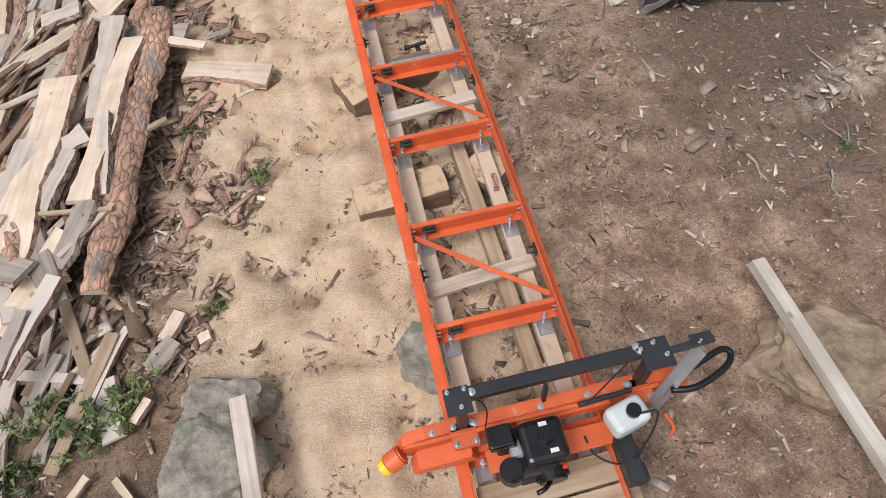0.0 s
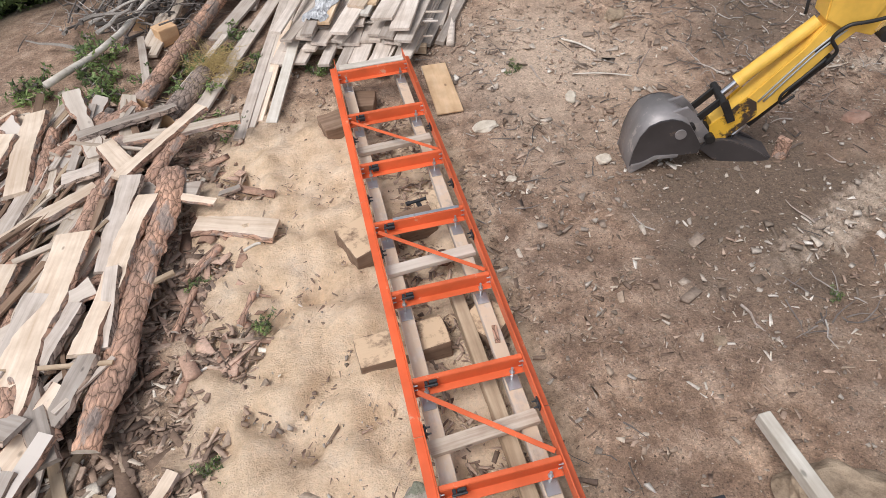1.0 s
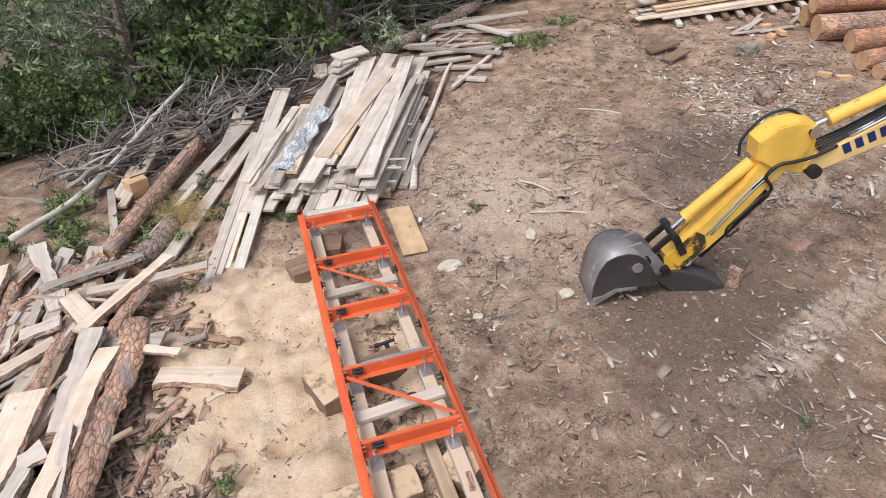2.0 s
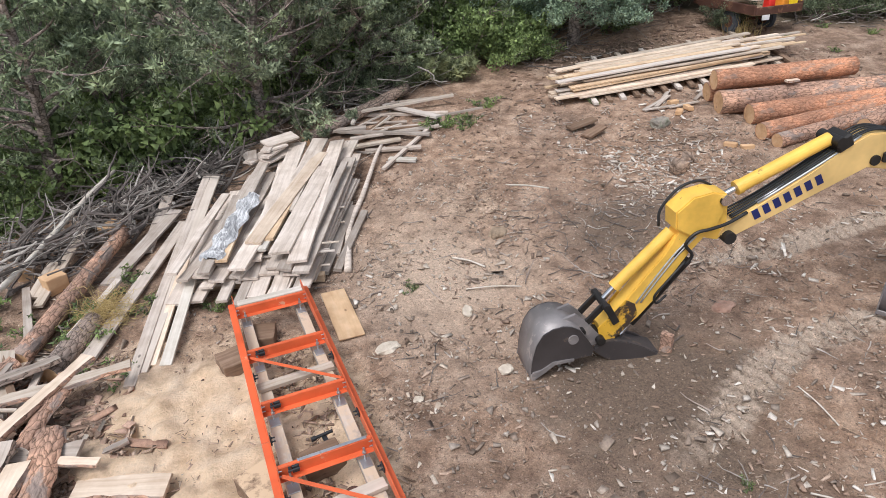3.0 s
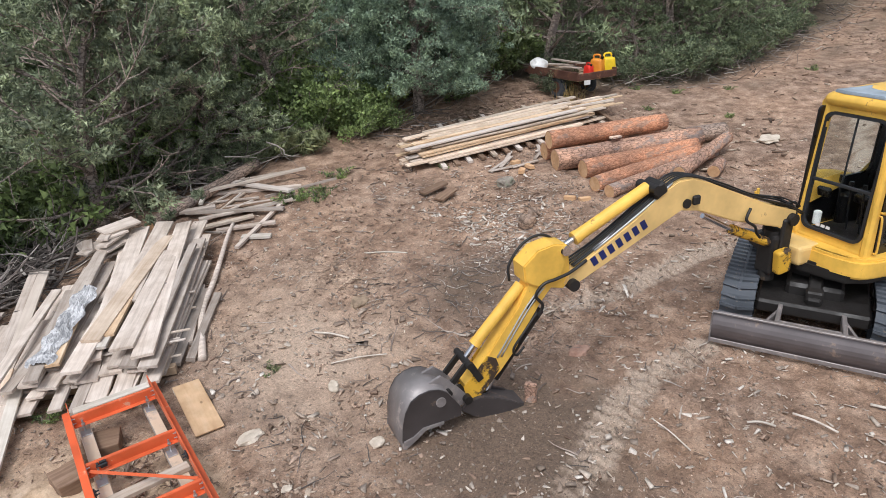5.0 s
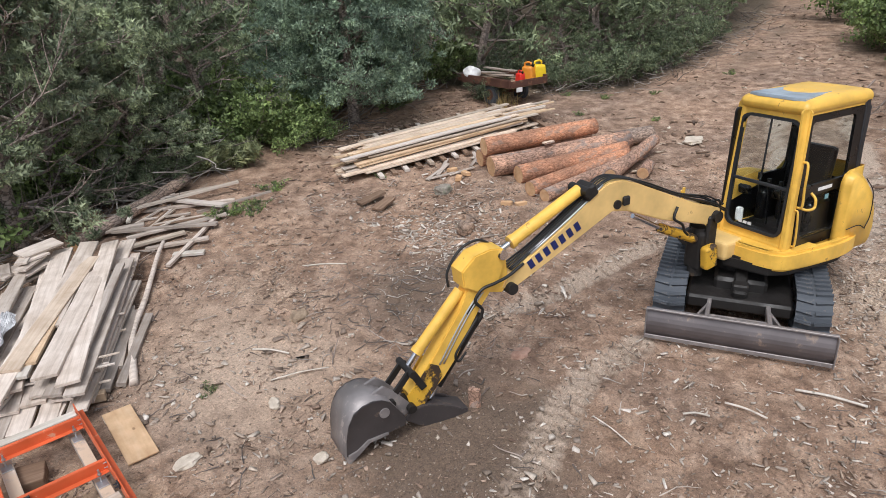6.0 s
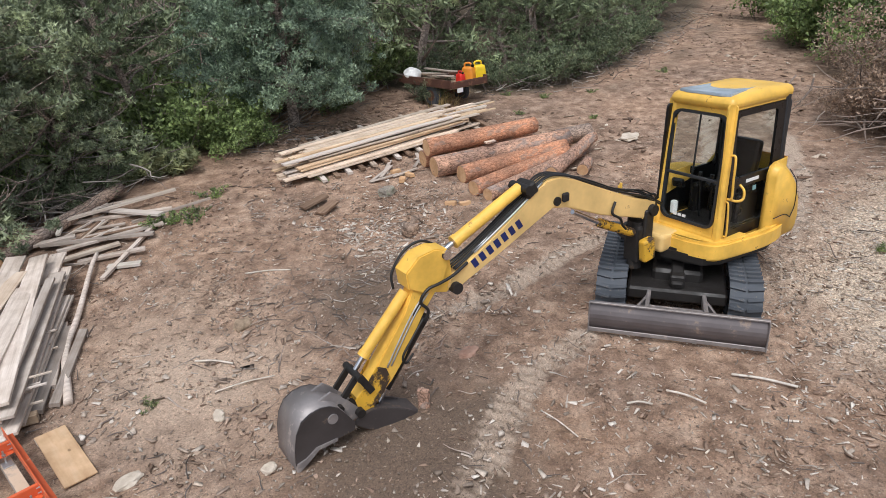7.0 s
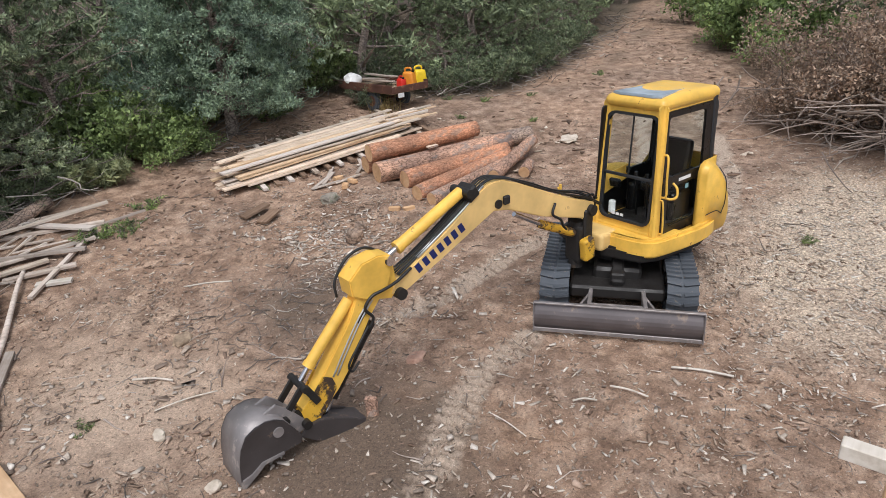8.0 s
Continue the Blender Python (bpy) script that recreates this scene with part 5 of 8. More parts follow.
    up("bucket_cylinder_rod", rod((4.36, 0, 0.78), (4.48, 0, 0.64), 0.028), M_CHROME, bc, "", bp @ pose(0.02, 0, 0.02))
    tc = up("thumb_cylinder", join(rod((3.72, 0, 0.98), (4.20, 0, 0.37), 0.05, 16), box(0.16, 0.1, 0.12, 0.02, at=(3.74, 0, 0.98), rot=(0, 50, 0))), M_PLASTIC, d, "black thumb cylinder", bp @ pose(-0.02, 0, -0.03))
    up("thumb_cylinder_rod", rod((4.19, 0, 0.38), (4.33, 0, 0.18), 0.026), M_CHROME, tc, "", bp @ pose(-0.02, 0, -0.03))
    for s in (-1, 1):
        up("link", join(beam((4.50, s * 0.11, 0.66), (4.38, s * 0.11, 0.44), 0.025, 0.07, 0.005), beam((4.52, s * 0.09, 0.66), (4.74, s * 0.09, 0.42), 0.025, 0.07, 0.005)), M_GREASE, d, "", bp)
    for u, z, r in ((4.51, 0.66, 0.035), (4.54, 0.28, 0.045), (4.74, 0.42, 0.035)):
        up("link_pin", cyl(r, 0.32, at=(u, 0, z), rot=(90, 0, 0), n=14), M_GREASE, d, "", bp)
    # hoses
    for k, (y, r) in enumerate(((0.05, 0.011), (0.08, 0.010), (-0.03, 0.011), (-0.07, 0.010), (0.01, 0.009))):
        up("hose", tube(arc([(0.18, y, 1.36 + 0.02 * k), (0.5, y, 1.52 + 0.02 * k), (0.95, y, 1.69 + 0.006 * k), (1.45, y, 1.90 + 0.008 * k), (1.85, y, 2.075), (2.15, y, 2.11), (2.5, y * 0.8, 1.89), (3.0, y * 0.8, 1.59), (3.34, y, 1.42)], 6), r), M_HOSE, d, "", bp)
    for y in (0.06, 0.085):
        up("steel_pipe", tube(arc([(2.2, y, 2.08), (2.5, y, 1.875), (3.1, y, 1.535)], 4), 0.011), M_ZINC, d, "", bp)
    up("hose", tube(arc([(3.2, 0.1, 1.46), (3.4, 0.13, 1.39), (3.56, 0.14, 1.36), (3.70, 0.13, 1.33), (3.78, 0.12, 1.22), (3.70, 0.12, 1.1), (3.74, 0.1, 0.98)], 6), 0.016), M_HOSE, d, "", bp)
    up("hose", tube(arc([(3.42, -0.1, 1.64), (3.6, -0.1, 1.74), (3.8, -0.1, 1.69), (3.95, -0.1, 1.5), (3.96, -0.08, 1.34)], 6), 0.014), M_HOSE, d, "", bp)
    up("hose", tube(arc([(3.74, 0.09, 1.02), (3.9, 0.12, 0.86), (4.02, 0.12, 0.70), (3.98, 0.1, 0.6), (3.88, 0.08, 0.66)], 6), 0.013), M_HOSE, d, "", bp)
    up("hose", tube(arc([(1.1, 0.12, 1.62), (1.16, 0.14, 1.5), (1.02, 0.14, 1.4), (0.95, 0.12, 1.3), (0.86, 0.1, 1.22)], 6), 0.016), M_HOSE, d, "", bp)
    for k in range(4):
        up("hose", tube(arc([(0.12, -0.3 + 0.08 * k, 1.22), (0.22, -0.2 + 0.06 * k, 1.42 + 0.02 * k), (0.42, -0.1 + 0.03 * k, 1.48), (0.62, -0.06 + 0.03 * k, 1.56)], 5), 0.015), M_HOSE, d, "", bp)
    # bucket: curved shell, two cheeks, lip and teeth; teeth planted in the ground, mouth towards the machine
    shell = [(4.72, 0.40), (4.79, 0.505), (4.87, 0.555), (4.96, 0.575), (5.06, 0.56), (5.15, 0.51), (5.215, 0.40), (5.25, 0.25), (5.262, 0.08), (5.268, -0.12)]
    inner = [(u - 0.028 * (1 if i > 2 else 0.3), v - 0.028 * (1 if i < 6 else 0.2)) for i, (u, v) in enumerate(shell)]
    w = 0.43
    # shell lighter than the cheeks: dust and its lit top are both in the colour
    bk = up("bucket", smooth(prism(shell + inner[::-1], w, 0, "y")), M_STEEL, d, "worn dark steel digging bucket", bp)
    for f in bk.data.polygons:
        f.use_smooth = len(f.vertices) == 4
    cheek = shell[:-1] + [(5.14, 0.085), (5.04, 0.165), (4.84, 0.175), (4.66, 0.19), (4.64, 0.27)]
    for s in (-1, 1):
        up("cheek_plate", prism(cheek, 0.022, 0.004, "y"), M_BLADE, bk, "", bp @ pose(0, s * (w / 2), 0))
        up("side_cutter", prism([(5.272, -0.02), (5.2, 0.03), (5.12, 0.085), (5.03, 0.155), (4.84, 0.165), (4.84, 0.195), (5.05, 0.19), (5.16, 0.12), (5.25, 0.10)], 0.03, 0.004, "y"), M_STEEL, bk, "", bp @ pose(0, s * (w / 2 + 0.012), 0))
        up("pin_boss", cyl(0.05, 0.03, at=(4.86, s * (w / 2 + 0.012), 0.42), rot=(90, 0, 0), n=18), M_STEEL, bk, "", bp)
    for y in (-0.09, 0.09):
        up("bucket_ear", prism([(4.48, 0.24), (4.64, 0.2), (4.92, 0.57), (4.80, 0.61), (4.68, 0.50)], 0.03, 0.004, "y"), M_STEEL, bk, "", bp @ pose(0, y, 0))
    for k in range(4):
        up("tooth", prism([(5.23, -0.02), (5.295, -0.02), (5.285, -0.22), (5.255, -0.22)], 0.06, 0.004, "y"), M_STEEL, bk, "", bp @ pose(0, -0.175 + 0.117 * k, 0))
    # thumb lying open towards the machine
    th = up("thumb", join(prism([(4.61, 0.17), (4.53, 0.25), (4.4, 0.26), (4.24, 0.20), (4.05, 0.10), (3.84, -0.05), (3.85, -0.11), (4.06, -0.07), (4.26, -0.055), (4.47, 0.05)], 0.045, 0.006, "y")), M_BLADE, d, "dark steel thumb lying on the ground", bp @ pose(0, 0.12, 0))
    up("thumb_plate", prism([(4.61, 0.17), (4.53, 0.25), (4.4, 0.26), (4.24, 0.20), (4.05, 0.10), (3.84, -0.05), (3.85, -0.11), (4.06, -0.07), (4.26, -0.055), (4.47, 0.05)], 0.045, 0.006, "y"), M_BLADE, th, "", bp @ pose(0, -0.12, 0))
    up("thumb_web", beam((4.36, 0, 0.20), (3.9, 0, 0.0), 0.24, 0.03, 0.005), M_BLADE, th, "", bp)
    return d


build_digger()


# ---- sawn wood: slab heap, stacks, logs, boards ----
def slab_mesh(L, w, th, rng, kind="flat"):
    """A live-edge slab along x: sawn faces, wavy bark edges; kind 'bark' is a rounded outside cut, bark up."""
    bm = bmesh.new()
    n = max(6, int(L / 0.06))
    rows = []
    ph = rng.uniform(0, 50)
    bend = rng.uniform(-0.012, 0.012) * L
    flare = rng.uniform(-0.12, 0.2)
    for i in range(n + 1):
        t = i / n
        x = (t - 0.5) * L
        ww = w * (0.82 + flare * t + 0.3 * noise.noise(Vector((ph + t * L * 2.2, 0, 0))) + 0.24 * noise.noise(Vector((ph + t * L * 8, 3, 0))))
        c = bend * (4 * t * (1 - t)) + 0.2 * w * noise.noise(Vector((ph + t * L * 1.5, 9, 0)))
        sag = 0.25 * th * noise.noise(Vector((ph, t * 3, 4)))
        a, b = c - ww / 2, c + ww / 2
        if i == n and rng.random() < 0.5:
            x += rng.uniform(-0.04, 0.04)
        if kind == "bark":
            prof = [(a, -th / 2), (a + ww * 0.1, th * 0.12), (a + ww * 0.3, th * 0.42), (c, th * 0.55), (b - ww * 0.3, th * 0.42), (b - ww * 0.1, th * 0.12), (b, -th / 2)]
        else:
            k = min(0.02, ww * 0.12) * (1 + noise.noise(Vector((ph + t * 9, 1, 1))))
            prof = [(a - k, -th / 2), (a - k * 0.6, 0.0), (a, th / 2), (c, th / 2), (b, th / 2), (b + k * 0.6, 0.0), (b + k, -th / 2)]
        rows.append([bm.verts.new((x, y, z + sag + (0.016 * noise.noise(Vector((ph + x * 14, y * 26, z * 9))) + 0.01 * noise.noise(Vector((ph + x * 40, y * 50, 0))) if kind == "bark" else 0))) for y, z in prof])
    m = len(rows[0])
    for p, q in zip(rows, rows[1:]):
        for k in range(m - 1):
            f = bm.faces.new((p[k], p[k + 1], q[k + 1], q[k]))
            f.material_index = 1 if (kind == "bark" or k in (0, 1, 4, 5)) else 0
        bm.faces.new((p[m - 1], p[0], q[0], q[m - 1]))
    bm.faces.new(rows[0][::-1])
    bm.faces.new(rows[-1])
    bmesh.ops.recalc_face_normals(bm, faces=bm.faces[:])
    return bm


def lay(p, q, roll=0.0):
    """The pose of a piece whose local x axis runs from p to q."""
    p, q = Vector(p), Vector(q)
    x = (q - p).normalized()
    y = Vector((0, 0, 1)).cross(x).normalized()
    m = Matrix((x, y, x.cross(y))).transposed().to_4x4()
    m.translation = (p + q) / 2
    return m @ pose(0, 0, 0, roll)


SLAB_LABELS = {"pale": "fresh pale live-edge slab offcut with bark edges", "grey": "grey weathered slab offcut lying on the heap", "bark": "reddish bark slab lying bark side up on the heap", "mixed": "half-weathered slab offcut on the heap"}


def slab(p, q, w, th, rng, look_, kind="flat", roll=0.0, group="slab heap"):
    L = (Vector(q) - Vector(p)).length
    face = {"pale": M_PALE, "grey": M_GREY, "mixed": M_MIXED, "bark": M_MIXED}[look_]
    edge = M_BARK_GREY if look_ == "grey" else M_BARK
    bm = slab_mesh(L, w, th, rng, "bark" if look_ == "bark" else kind)
    t = thing("slab_offcut", SLAB_LABELS[look_], "slab offcut", lay(p, q, roll), group)
    rind = bm.copy()
    bmesh.ops.delete(bm, geom=[f for f in bm.faces if f.material_index], context="FACES")
    bmesh.ops.delete(rind, geom=[f for f in rind.faces if not f.material_index], context="FACES")
    for f in rind.faces:
        f.material_index = 0
    part("sawn_wood", bm, face, t)
    part("bark", smooth(rind), edge, t, "rough bark")
    return t


R1 = random.Random(11)
SLIVERS = []
# the slabs that lie on top of the heap, each where it lies: x, y of both ends, width, kind
TOP_SLABS = [
    (-2.48, 2.50, -2.04, 5.25, 0.28, "bark"), (-3.05, 2.72, -2.80, 4.48, 0.3, "pale"), (-1.80, 6.16, -2.56, 5.18, 0.15, "pale"),
    (-3.70, 5.85, -1.42, 5.86, 0.14, "mixed"), (-3.55, 4.60, -2.72, 5.20, 0.14, "pale"), (-2.56, 4.10, -2.40, 5.20, 0.17, "grey"),
    (-2.58, 3.22, -2.24, 4.92, 0.19, "pale"), (-2.47, 3.28, -2.43, 4.0, 0.15, "grey"), (-2.74, 2.74, -2.52, 3.22, 0.17, "grey"),
    (-2.72, 2.45, -2.95, 3.10, 0.20, "grey"), (-2.88, 4.2, -2.58, 5.95, 0.22, "bark"), (-2.80, 4.02, -2.32, 3.92, 0.13, "bark"),
    (-3.46, 5.3, -3.52, 6.6, 0.24, "pale"), (-3.05, 5.35, -2.66, 5.37, 0.17, "grey"), (-3.18, 6.9, -2.80, 5.68, 0.19, "mixed"),
    (-3.28, 5.2, -3.32, 6.3, 0.16, "bark"), (-2.95, 3.75, -2.62, 4.5, 0.17, "pale"), (-2.30, 5.15, -1.98, 6.0, 0.2, "bark"),
    (-3.35, 2.35, -3.10, 3.2, 0.2, "grey"), (-3.2, 3.1, -2.98, 3.9, 0.2, "grey"), (-3.5, 3.4, -3.3, 4.3, 0.2, "pale"),
    (-2.42, 5.3, -2.7, 5.75, 0.2, "pale"), (-2.1, 6.4, -3.0, 6.0, 0.16, "grey"), (-3.9, 5.0, -3.7, 6.2, 0.2, "pale"),
    (-2.9, 3.2, -2.66, 3.75, 0.15, "grey"), (-3.0, 2.0, -2.7, 2.6, 0.14, "mixed"), (-3.12, 1.7, -2.86, 2.4, 0.1, "grey")]
for i, (ax, ay, bx, by, w, kd) in enumerate(TOP_SLABS):
    za, zb = R1.uniform(0.24, 0.34), R1.uniform(0.26, 0.38)
    if i == 0:
        za, zb = 0.24, 0.30
    slab((ax, ay, za), (bx, by, zb), w, R1.uniform(0.03, 0.045) if kd != "bark" else 0.055, R1, kd, roll=R1.uniform(-7, 7))
# the body of the heap
for i in range(150):
    t = R1.random()
    cy = 2.3 + 4.5 * t
    cx = R1.uniform(-4.5, -2.4 if cy > 3.4 else -2.85)
    mid = 1 - abs(cx + 3.2) / 1.5
    z = R1.uniform(0.03, 0.08 + 0.26 * max(0.1, mid))
    L = R1.uniform(0.45, 1.5)
    a = radians(R1.gauss(80, 26) if R1.random() < 0.7 else R1.uniform(0, 180))
    dx, dy, dz = math.cos(a) * L / 2, math.sin(a) * L / 2, R1.uniform(-0.05, 0.05)
    slab((cx - dx, cy - dy, z - dz), (cx + dx, cy + dy, z + dz), R1.uniform(0.1, 0.25), R1.uniform(0.025, 0.045), R1, R1.choice(["pale", "grey", "mixed", "bark", "bark", "bark", "mixed"]), roll=R1.uniform(-22, 22))
# splintered strips lying over the heap and trailing off its near end
for i in range(130):
    near = i % 5 == 0
    cx, cy = (R1.uniform(-3.4, -2.55), R1.uniform(1.7, 2.7)) if near else (R1.uniform(-4.0, -2.35), R1.uniform(2.7, 6.6))
    L, a = R1.uniform(0.3, 1.2), radians(R1.gauss(68, 20) if R1.random() < 0.75 else R1.uniform(0, 180))
    z = 0.06 if near else R1.uniform(0.1, 0.34 - 0.1 * abs(cx + 3.0))
    dx, dy, dz = math.cos(a) * L / 2, math.sin(a) * L / 2, R1.uniform(-0.04, 0.04)
    SLIVERS.append((cx - dx, cy - dy, z - dz * (not near), cx + dx, cy + dy, z + dz, R1.uniform(0.03, 0.085)))
# strays between the heap and the sawdust
slab((-1.90, 4.62, 0.10), (-1.24, 4.40, 0.07), 0.25, 0.04, R1, "pale", group="")
slab((-2.08, 4.92, 0.25), (-1.72, 4.76, 0.22), 0.09, 0.02, R1, "pale", group="")
for ax, ay, bx, by, w, kd in ((-1.55, 3.42, -1.45, 3.68, 0.07, "bark"), (-2.05, 3.5, -1.9, 3.9, 0.07, "bark"), (-2.0, 4.0, -1.7, 4.35, 0.1, "bark"), (-2.12, 2.15, -2.0, 2.32, 0.14, "pale"), (-1.88, 2.08, -1.8, 2.1, 0.09, "pale"), (-2.2, 1.95, -2.05, 2.1, 0.14, "grey"),
                             (-2.35, 2.3, -2.6, 1.75, 0.07, "mixed"), (-2.5, 1.95, -2.4, 1.5, 0.16, "mixed"), (-2.68, 1.2, -2.55, 1.35, 0.06, "pale"), (-2.4, 1.3, -2.25, 1.1, 0.05, "pale"), (-2.7, 0.95, -2.5, 0.85, 0.06, "pale"), (-2.75, 2.3, -2.85, 1.5, 0.09, "grey"), (-2.3, 1.62, -2.2, 1.75, 0.06, "pale"), (-1.85, 5.0, -1.5, 5.1, 0.06, "grey")):
    slab((ax, ay, 0.045), (bx, by, 0.06), w, 0.028, R1, kd, roll=R1.uniform(-6, 6), group="stray offcuts")


def log(p, q, r, label, bark=None, group="log pile", flare=0.08, rng=R1, name="log"):
    """A felled log: ridged bark, sawn end faces set into the bark."""
    p, q = Vector(p), Vector(q)
    L = (q - p).length
    n, seg = max(6, int(L / 0.2)), 22
    bm = bmesh.new()
    ph = rng.uniform(0, 40)
    rows = []
    for i in range(n + 1):
        x = (i / n - 0.5) * L
        rr = r * (1 + flare * (0.5 - i / n))
        ring = []
        for k in range(seg):
            a = 2 * math.pi * k / seg
            d = 1 + 0.07 * noise.noise(Vector((ph + x * 0.8, math.cos(a) * 1.2, math.sin(a) * 1.2))) + 0.03 * noise.noise(Vector((ph + x * 6, math.cos(a) * 5, math.sin(a) * 5)))
            ring.append(bm.verts.new((x, math.cos(a) * rr * d, math.sin(a) * rr * d)))
        rows.append(ring)
    for a, b in zip(rows, rows[1:]):
        for k in range(seg):
            bm.faces.new((a[k], a[(k + 1) % seg], b[(k + 1) % seg], b[k])).smooth = True
    ends = []
    for ring, rev, s in ((rows[0], True, -1), (rows[-1], False, 1)):
        cap = [bm.verts.new((v.co.x, v.co.y * 0.93, v.co.z * 0.93)) for v in ring]
        for k in range(seg):
            j = (k + 1) % seg
            bm.faces.new((ring[k], cap[k], cap[j], ring[j]) if rev else (ring[j], cap[j], cap[k], ring[k]))
        f = bm.faces.new(cap[::-1] if rev else cap)
        f.material_index = 1
    bmesh.ops.recalc_face_normals(bm, faces=bm.faces[:])
    return solid(name, bm, [bark or M_LOG, M_ENDGRAIN], lay(p, q), label, "log", group)


R2 = random.Random(4)
RED = "reddish pine log with bark and pale sawn end"
def log_between(ax, ay, bx, by, h, r, label, bark=None, hb=None):
    return log((ax, ay, ground_z(ax, ay) + h), (bx, by, ground_z(bx, by) + (h if hb is None else hb)), r, label, bark)


log_between(8.41, 8.81, 10.75, 7.92, 0.50, 0.168, "stripped reddish pine log on top of the pile")
log_between(8.58, 9.10, 11.0, 8.25, 0.16, 0.165, RED)
log_between(8.33, 8.55, 11.23, 7.42, 0.19, 0.20, "bark-covered pine log with hollow heart", M_BARK)
log_between(8.42, 7.92, 10.81, 7.21, 0.165, 0.165, RED)
log_between(8.12, 7.36, 10.66, 7.05, 0.135, 0.138, RED)
log_between(8.10, 7.01, 10.9, 6.85, 0.11, 0.115, "slim bark-covered pine log at the pile's edge", M_BARK)
log_between(9.5, 6.62, 11.3, 6.85, 0.15, 0.12, "peeled broken log with ragged bark", M_BARK, 0.3)
log_between(11.05, 7.62, 11.9, 7.3, 0.18, 0.17, "grey bark log behind the pile", M_BARK_GREY)
log_between(10.05, 6.3, 10.5, 6.45, 0.11, 0.11, "short log end beside the pile", M_BARK)
slab((9.35, 8.1, 1.03), (9.6, 8.02, 1.04), 0.12, 0.03, R2, "pale", group="")


def board_mesh(L, w, th, rng):
    bm = bmesh.new()
    n = max(3, int(L / 0.35))
    ph = rng.uniform(0, 60)
    rows = []
    for i in range(n + 1):
        x = (i / n - 0.5) * L
        c = 0.007 * noise.noise(Vector((ph + x * 0.4, 0, 0))) * L
        z = 0.0025 * noise.noise(Vector((ph + x * 0.6, 5, 0))) * L
        tw = 0.05 * noise.noise(Vector((ph + x * 0.4, 7, 0)))
        ww = w * (1 + 0.05 * noise.noise(Vector((ph + x * 2, 2, 2))))
        rows.append([bm.verts.new((x, c + y * ww, z + h * th + y * ww * tw)) for y, h in ((-0.5, -0.5), (-0.5, 0.42), (-0.46, 0.5), (0.46, 0.5), (0.5, 0.42), (0.5, -0.5))])
    for a, b in zip(rows, rows[1:]):
        for k in range(6):
            bm.faces.new((a[k], a[(k + 1) % 6], b[(k + 1) % 6], b[k]))
    bm.faces.new(rows[0][::-1])
    bm.faces.new(rows[-1])
    bmesh.ops.recalc_face_normals(bm, faces=bm.faces[:])
    return bm


def board(p, q, w, th, rng, material, label, group="", roll=0.0, name="board"):
    L = (Vector(q) - Vector(p)).length
    return solid(name, board_mesh(L, w, th, rng), material, lay(p, q, roll), label, "board", group)


for ax, ay, az, bx, by, bz, w in SLIVERS:
    board((ax, ay, az), (bx, by, bz), w, R1.uniform(0.012, 0.025), R1, R1.choice((M_WARM, M_GREY, M_MIXED, M_OLDWOOD, M_BROWN, M_BROWN)), "narrow splintered offcut on the slab heap", "slab heap", R1.uniform(-20, 20))
# stack behind the far end of the track
A, S = Vector((0.375, 0.927, 0.035)), Vector((0.943, -0.333, 0))
F0 = Vector((-0.86, 7.30, 0.0))
GL, PL = "long grey weathered board in the lumber stack", "long pale rough-sawn board in the lumber stack"
for k in range(4):
    o = F0 + A * (0.25 + 1.0 * k)
    o.z = ground_z(o.x, o.y) + 0.06
    timber("bearer", o + S * -0.05, o + S * 1.6 + Vector((0, 0, 0.02)), 0.1, 0.1, M_OLDWOOD, "dark bearer timber under the lumber stack", "bearers under the stack")
for tier in range(5):
    v = -0.06
    while v < 1.5 - 0.04 * tier:
        w = R2.uniform(0.12, 0.25)
        L = R2.uniform(2.5, 3.5)
        st = R2.choice((R2.uniform(-0.3, 0.1), R2.uniform(-0.1, 0.6))) + 0.05 * tier
        sp = 0.16 * (v / 1.5)
        o = F0 + S * (v + w / 2) + A * st
        o.z = ground_z(o.x, o.y) + 0.135 + 0.048 * tier + R2.uniform(0, 0.016)
        e = o + A * L + S * (R2.gauss(0, 0.1) * (1 + 0.35 * tier) + sp + 0.1)
        e.z = ground_z(o.x + A.x * L, o.y + A.y * L) + 0.135 + 0.048 * tier + R2.uniform(-0.01, 0.03)
        pale = R2.random() < (0.2 if tier < 4 else 0.4) and v > 0.4
        board(o, e, w, 0.032, R2, M_MIXED if pale else (M_GREY if R2.random() < 0.25 else M_WARM), PL if pale else GL, "lumber stack", R2.uniform(-4, 4))
        v += w + R2.uniform(-0.02, 0.07)
    for k in range(3):
        o = F0 + A * (0.5 + 1.2 * k + R2.uniform(-0.2, 0.2)) + S * R2.uniform(0.5, 0.7)
        o.z = ground_z(o.x, o.y) + 0.158 + 0.046 * tier
        board(o, o + S * R2.uniform(0.95, 1.1) + Vector((0, 0, 0.02)), 0.03, 0.016, R2, M_MIXED, "thin sticker strip sticking out of the lumber stack", "stickers", name="sticker")
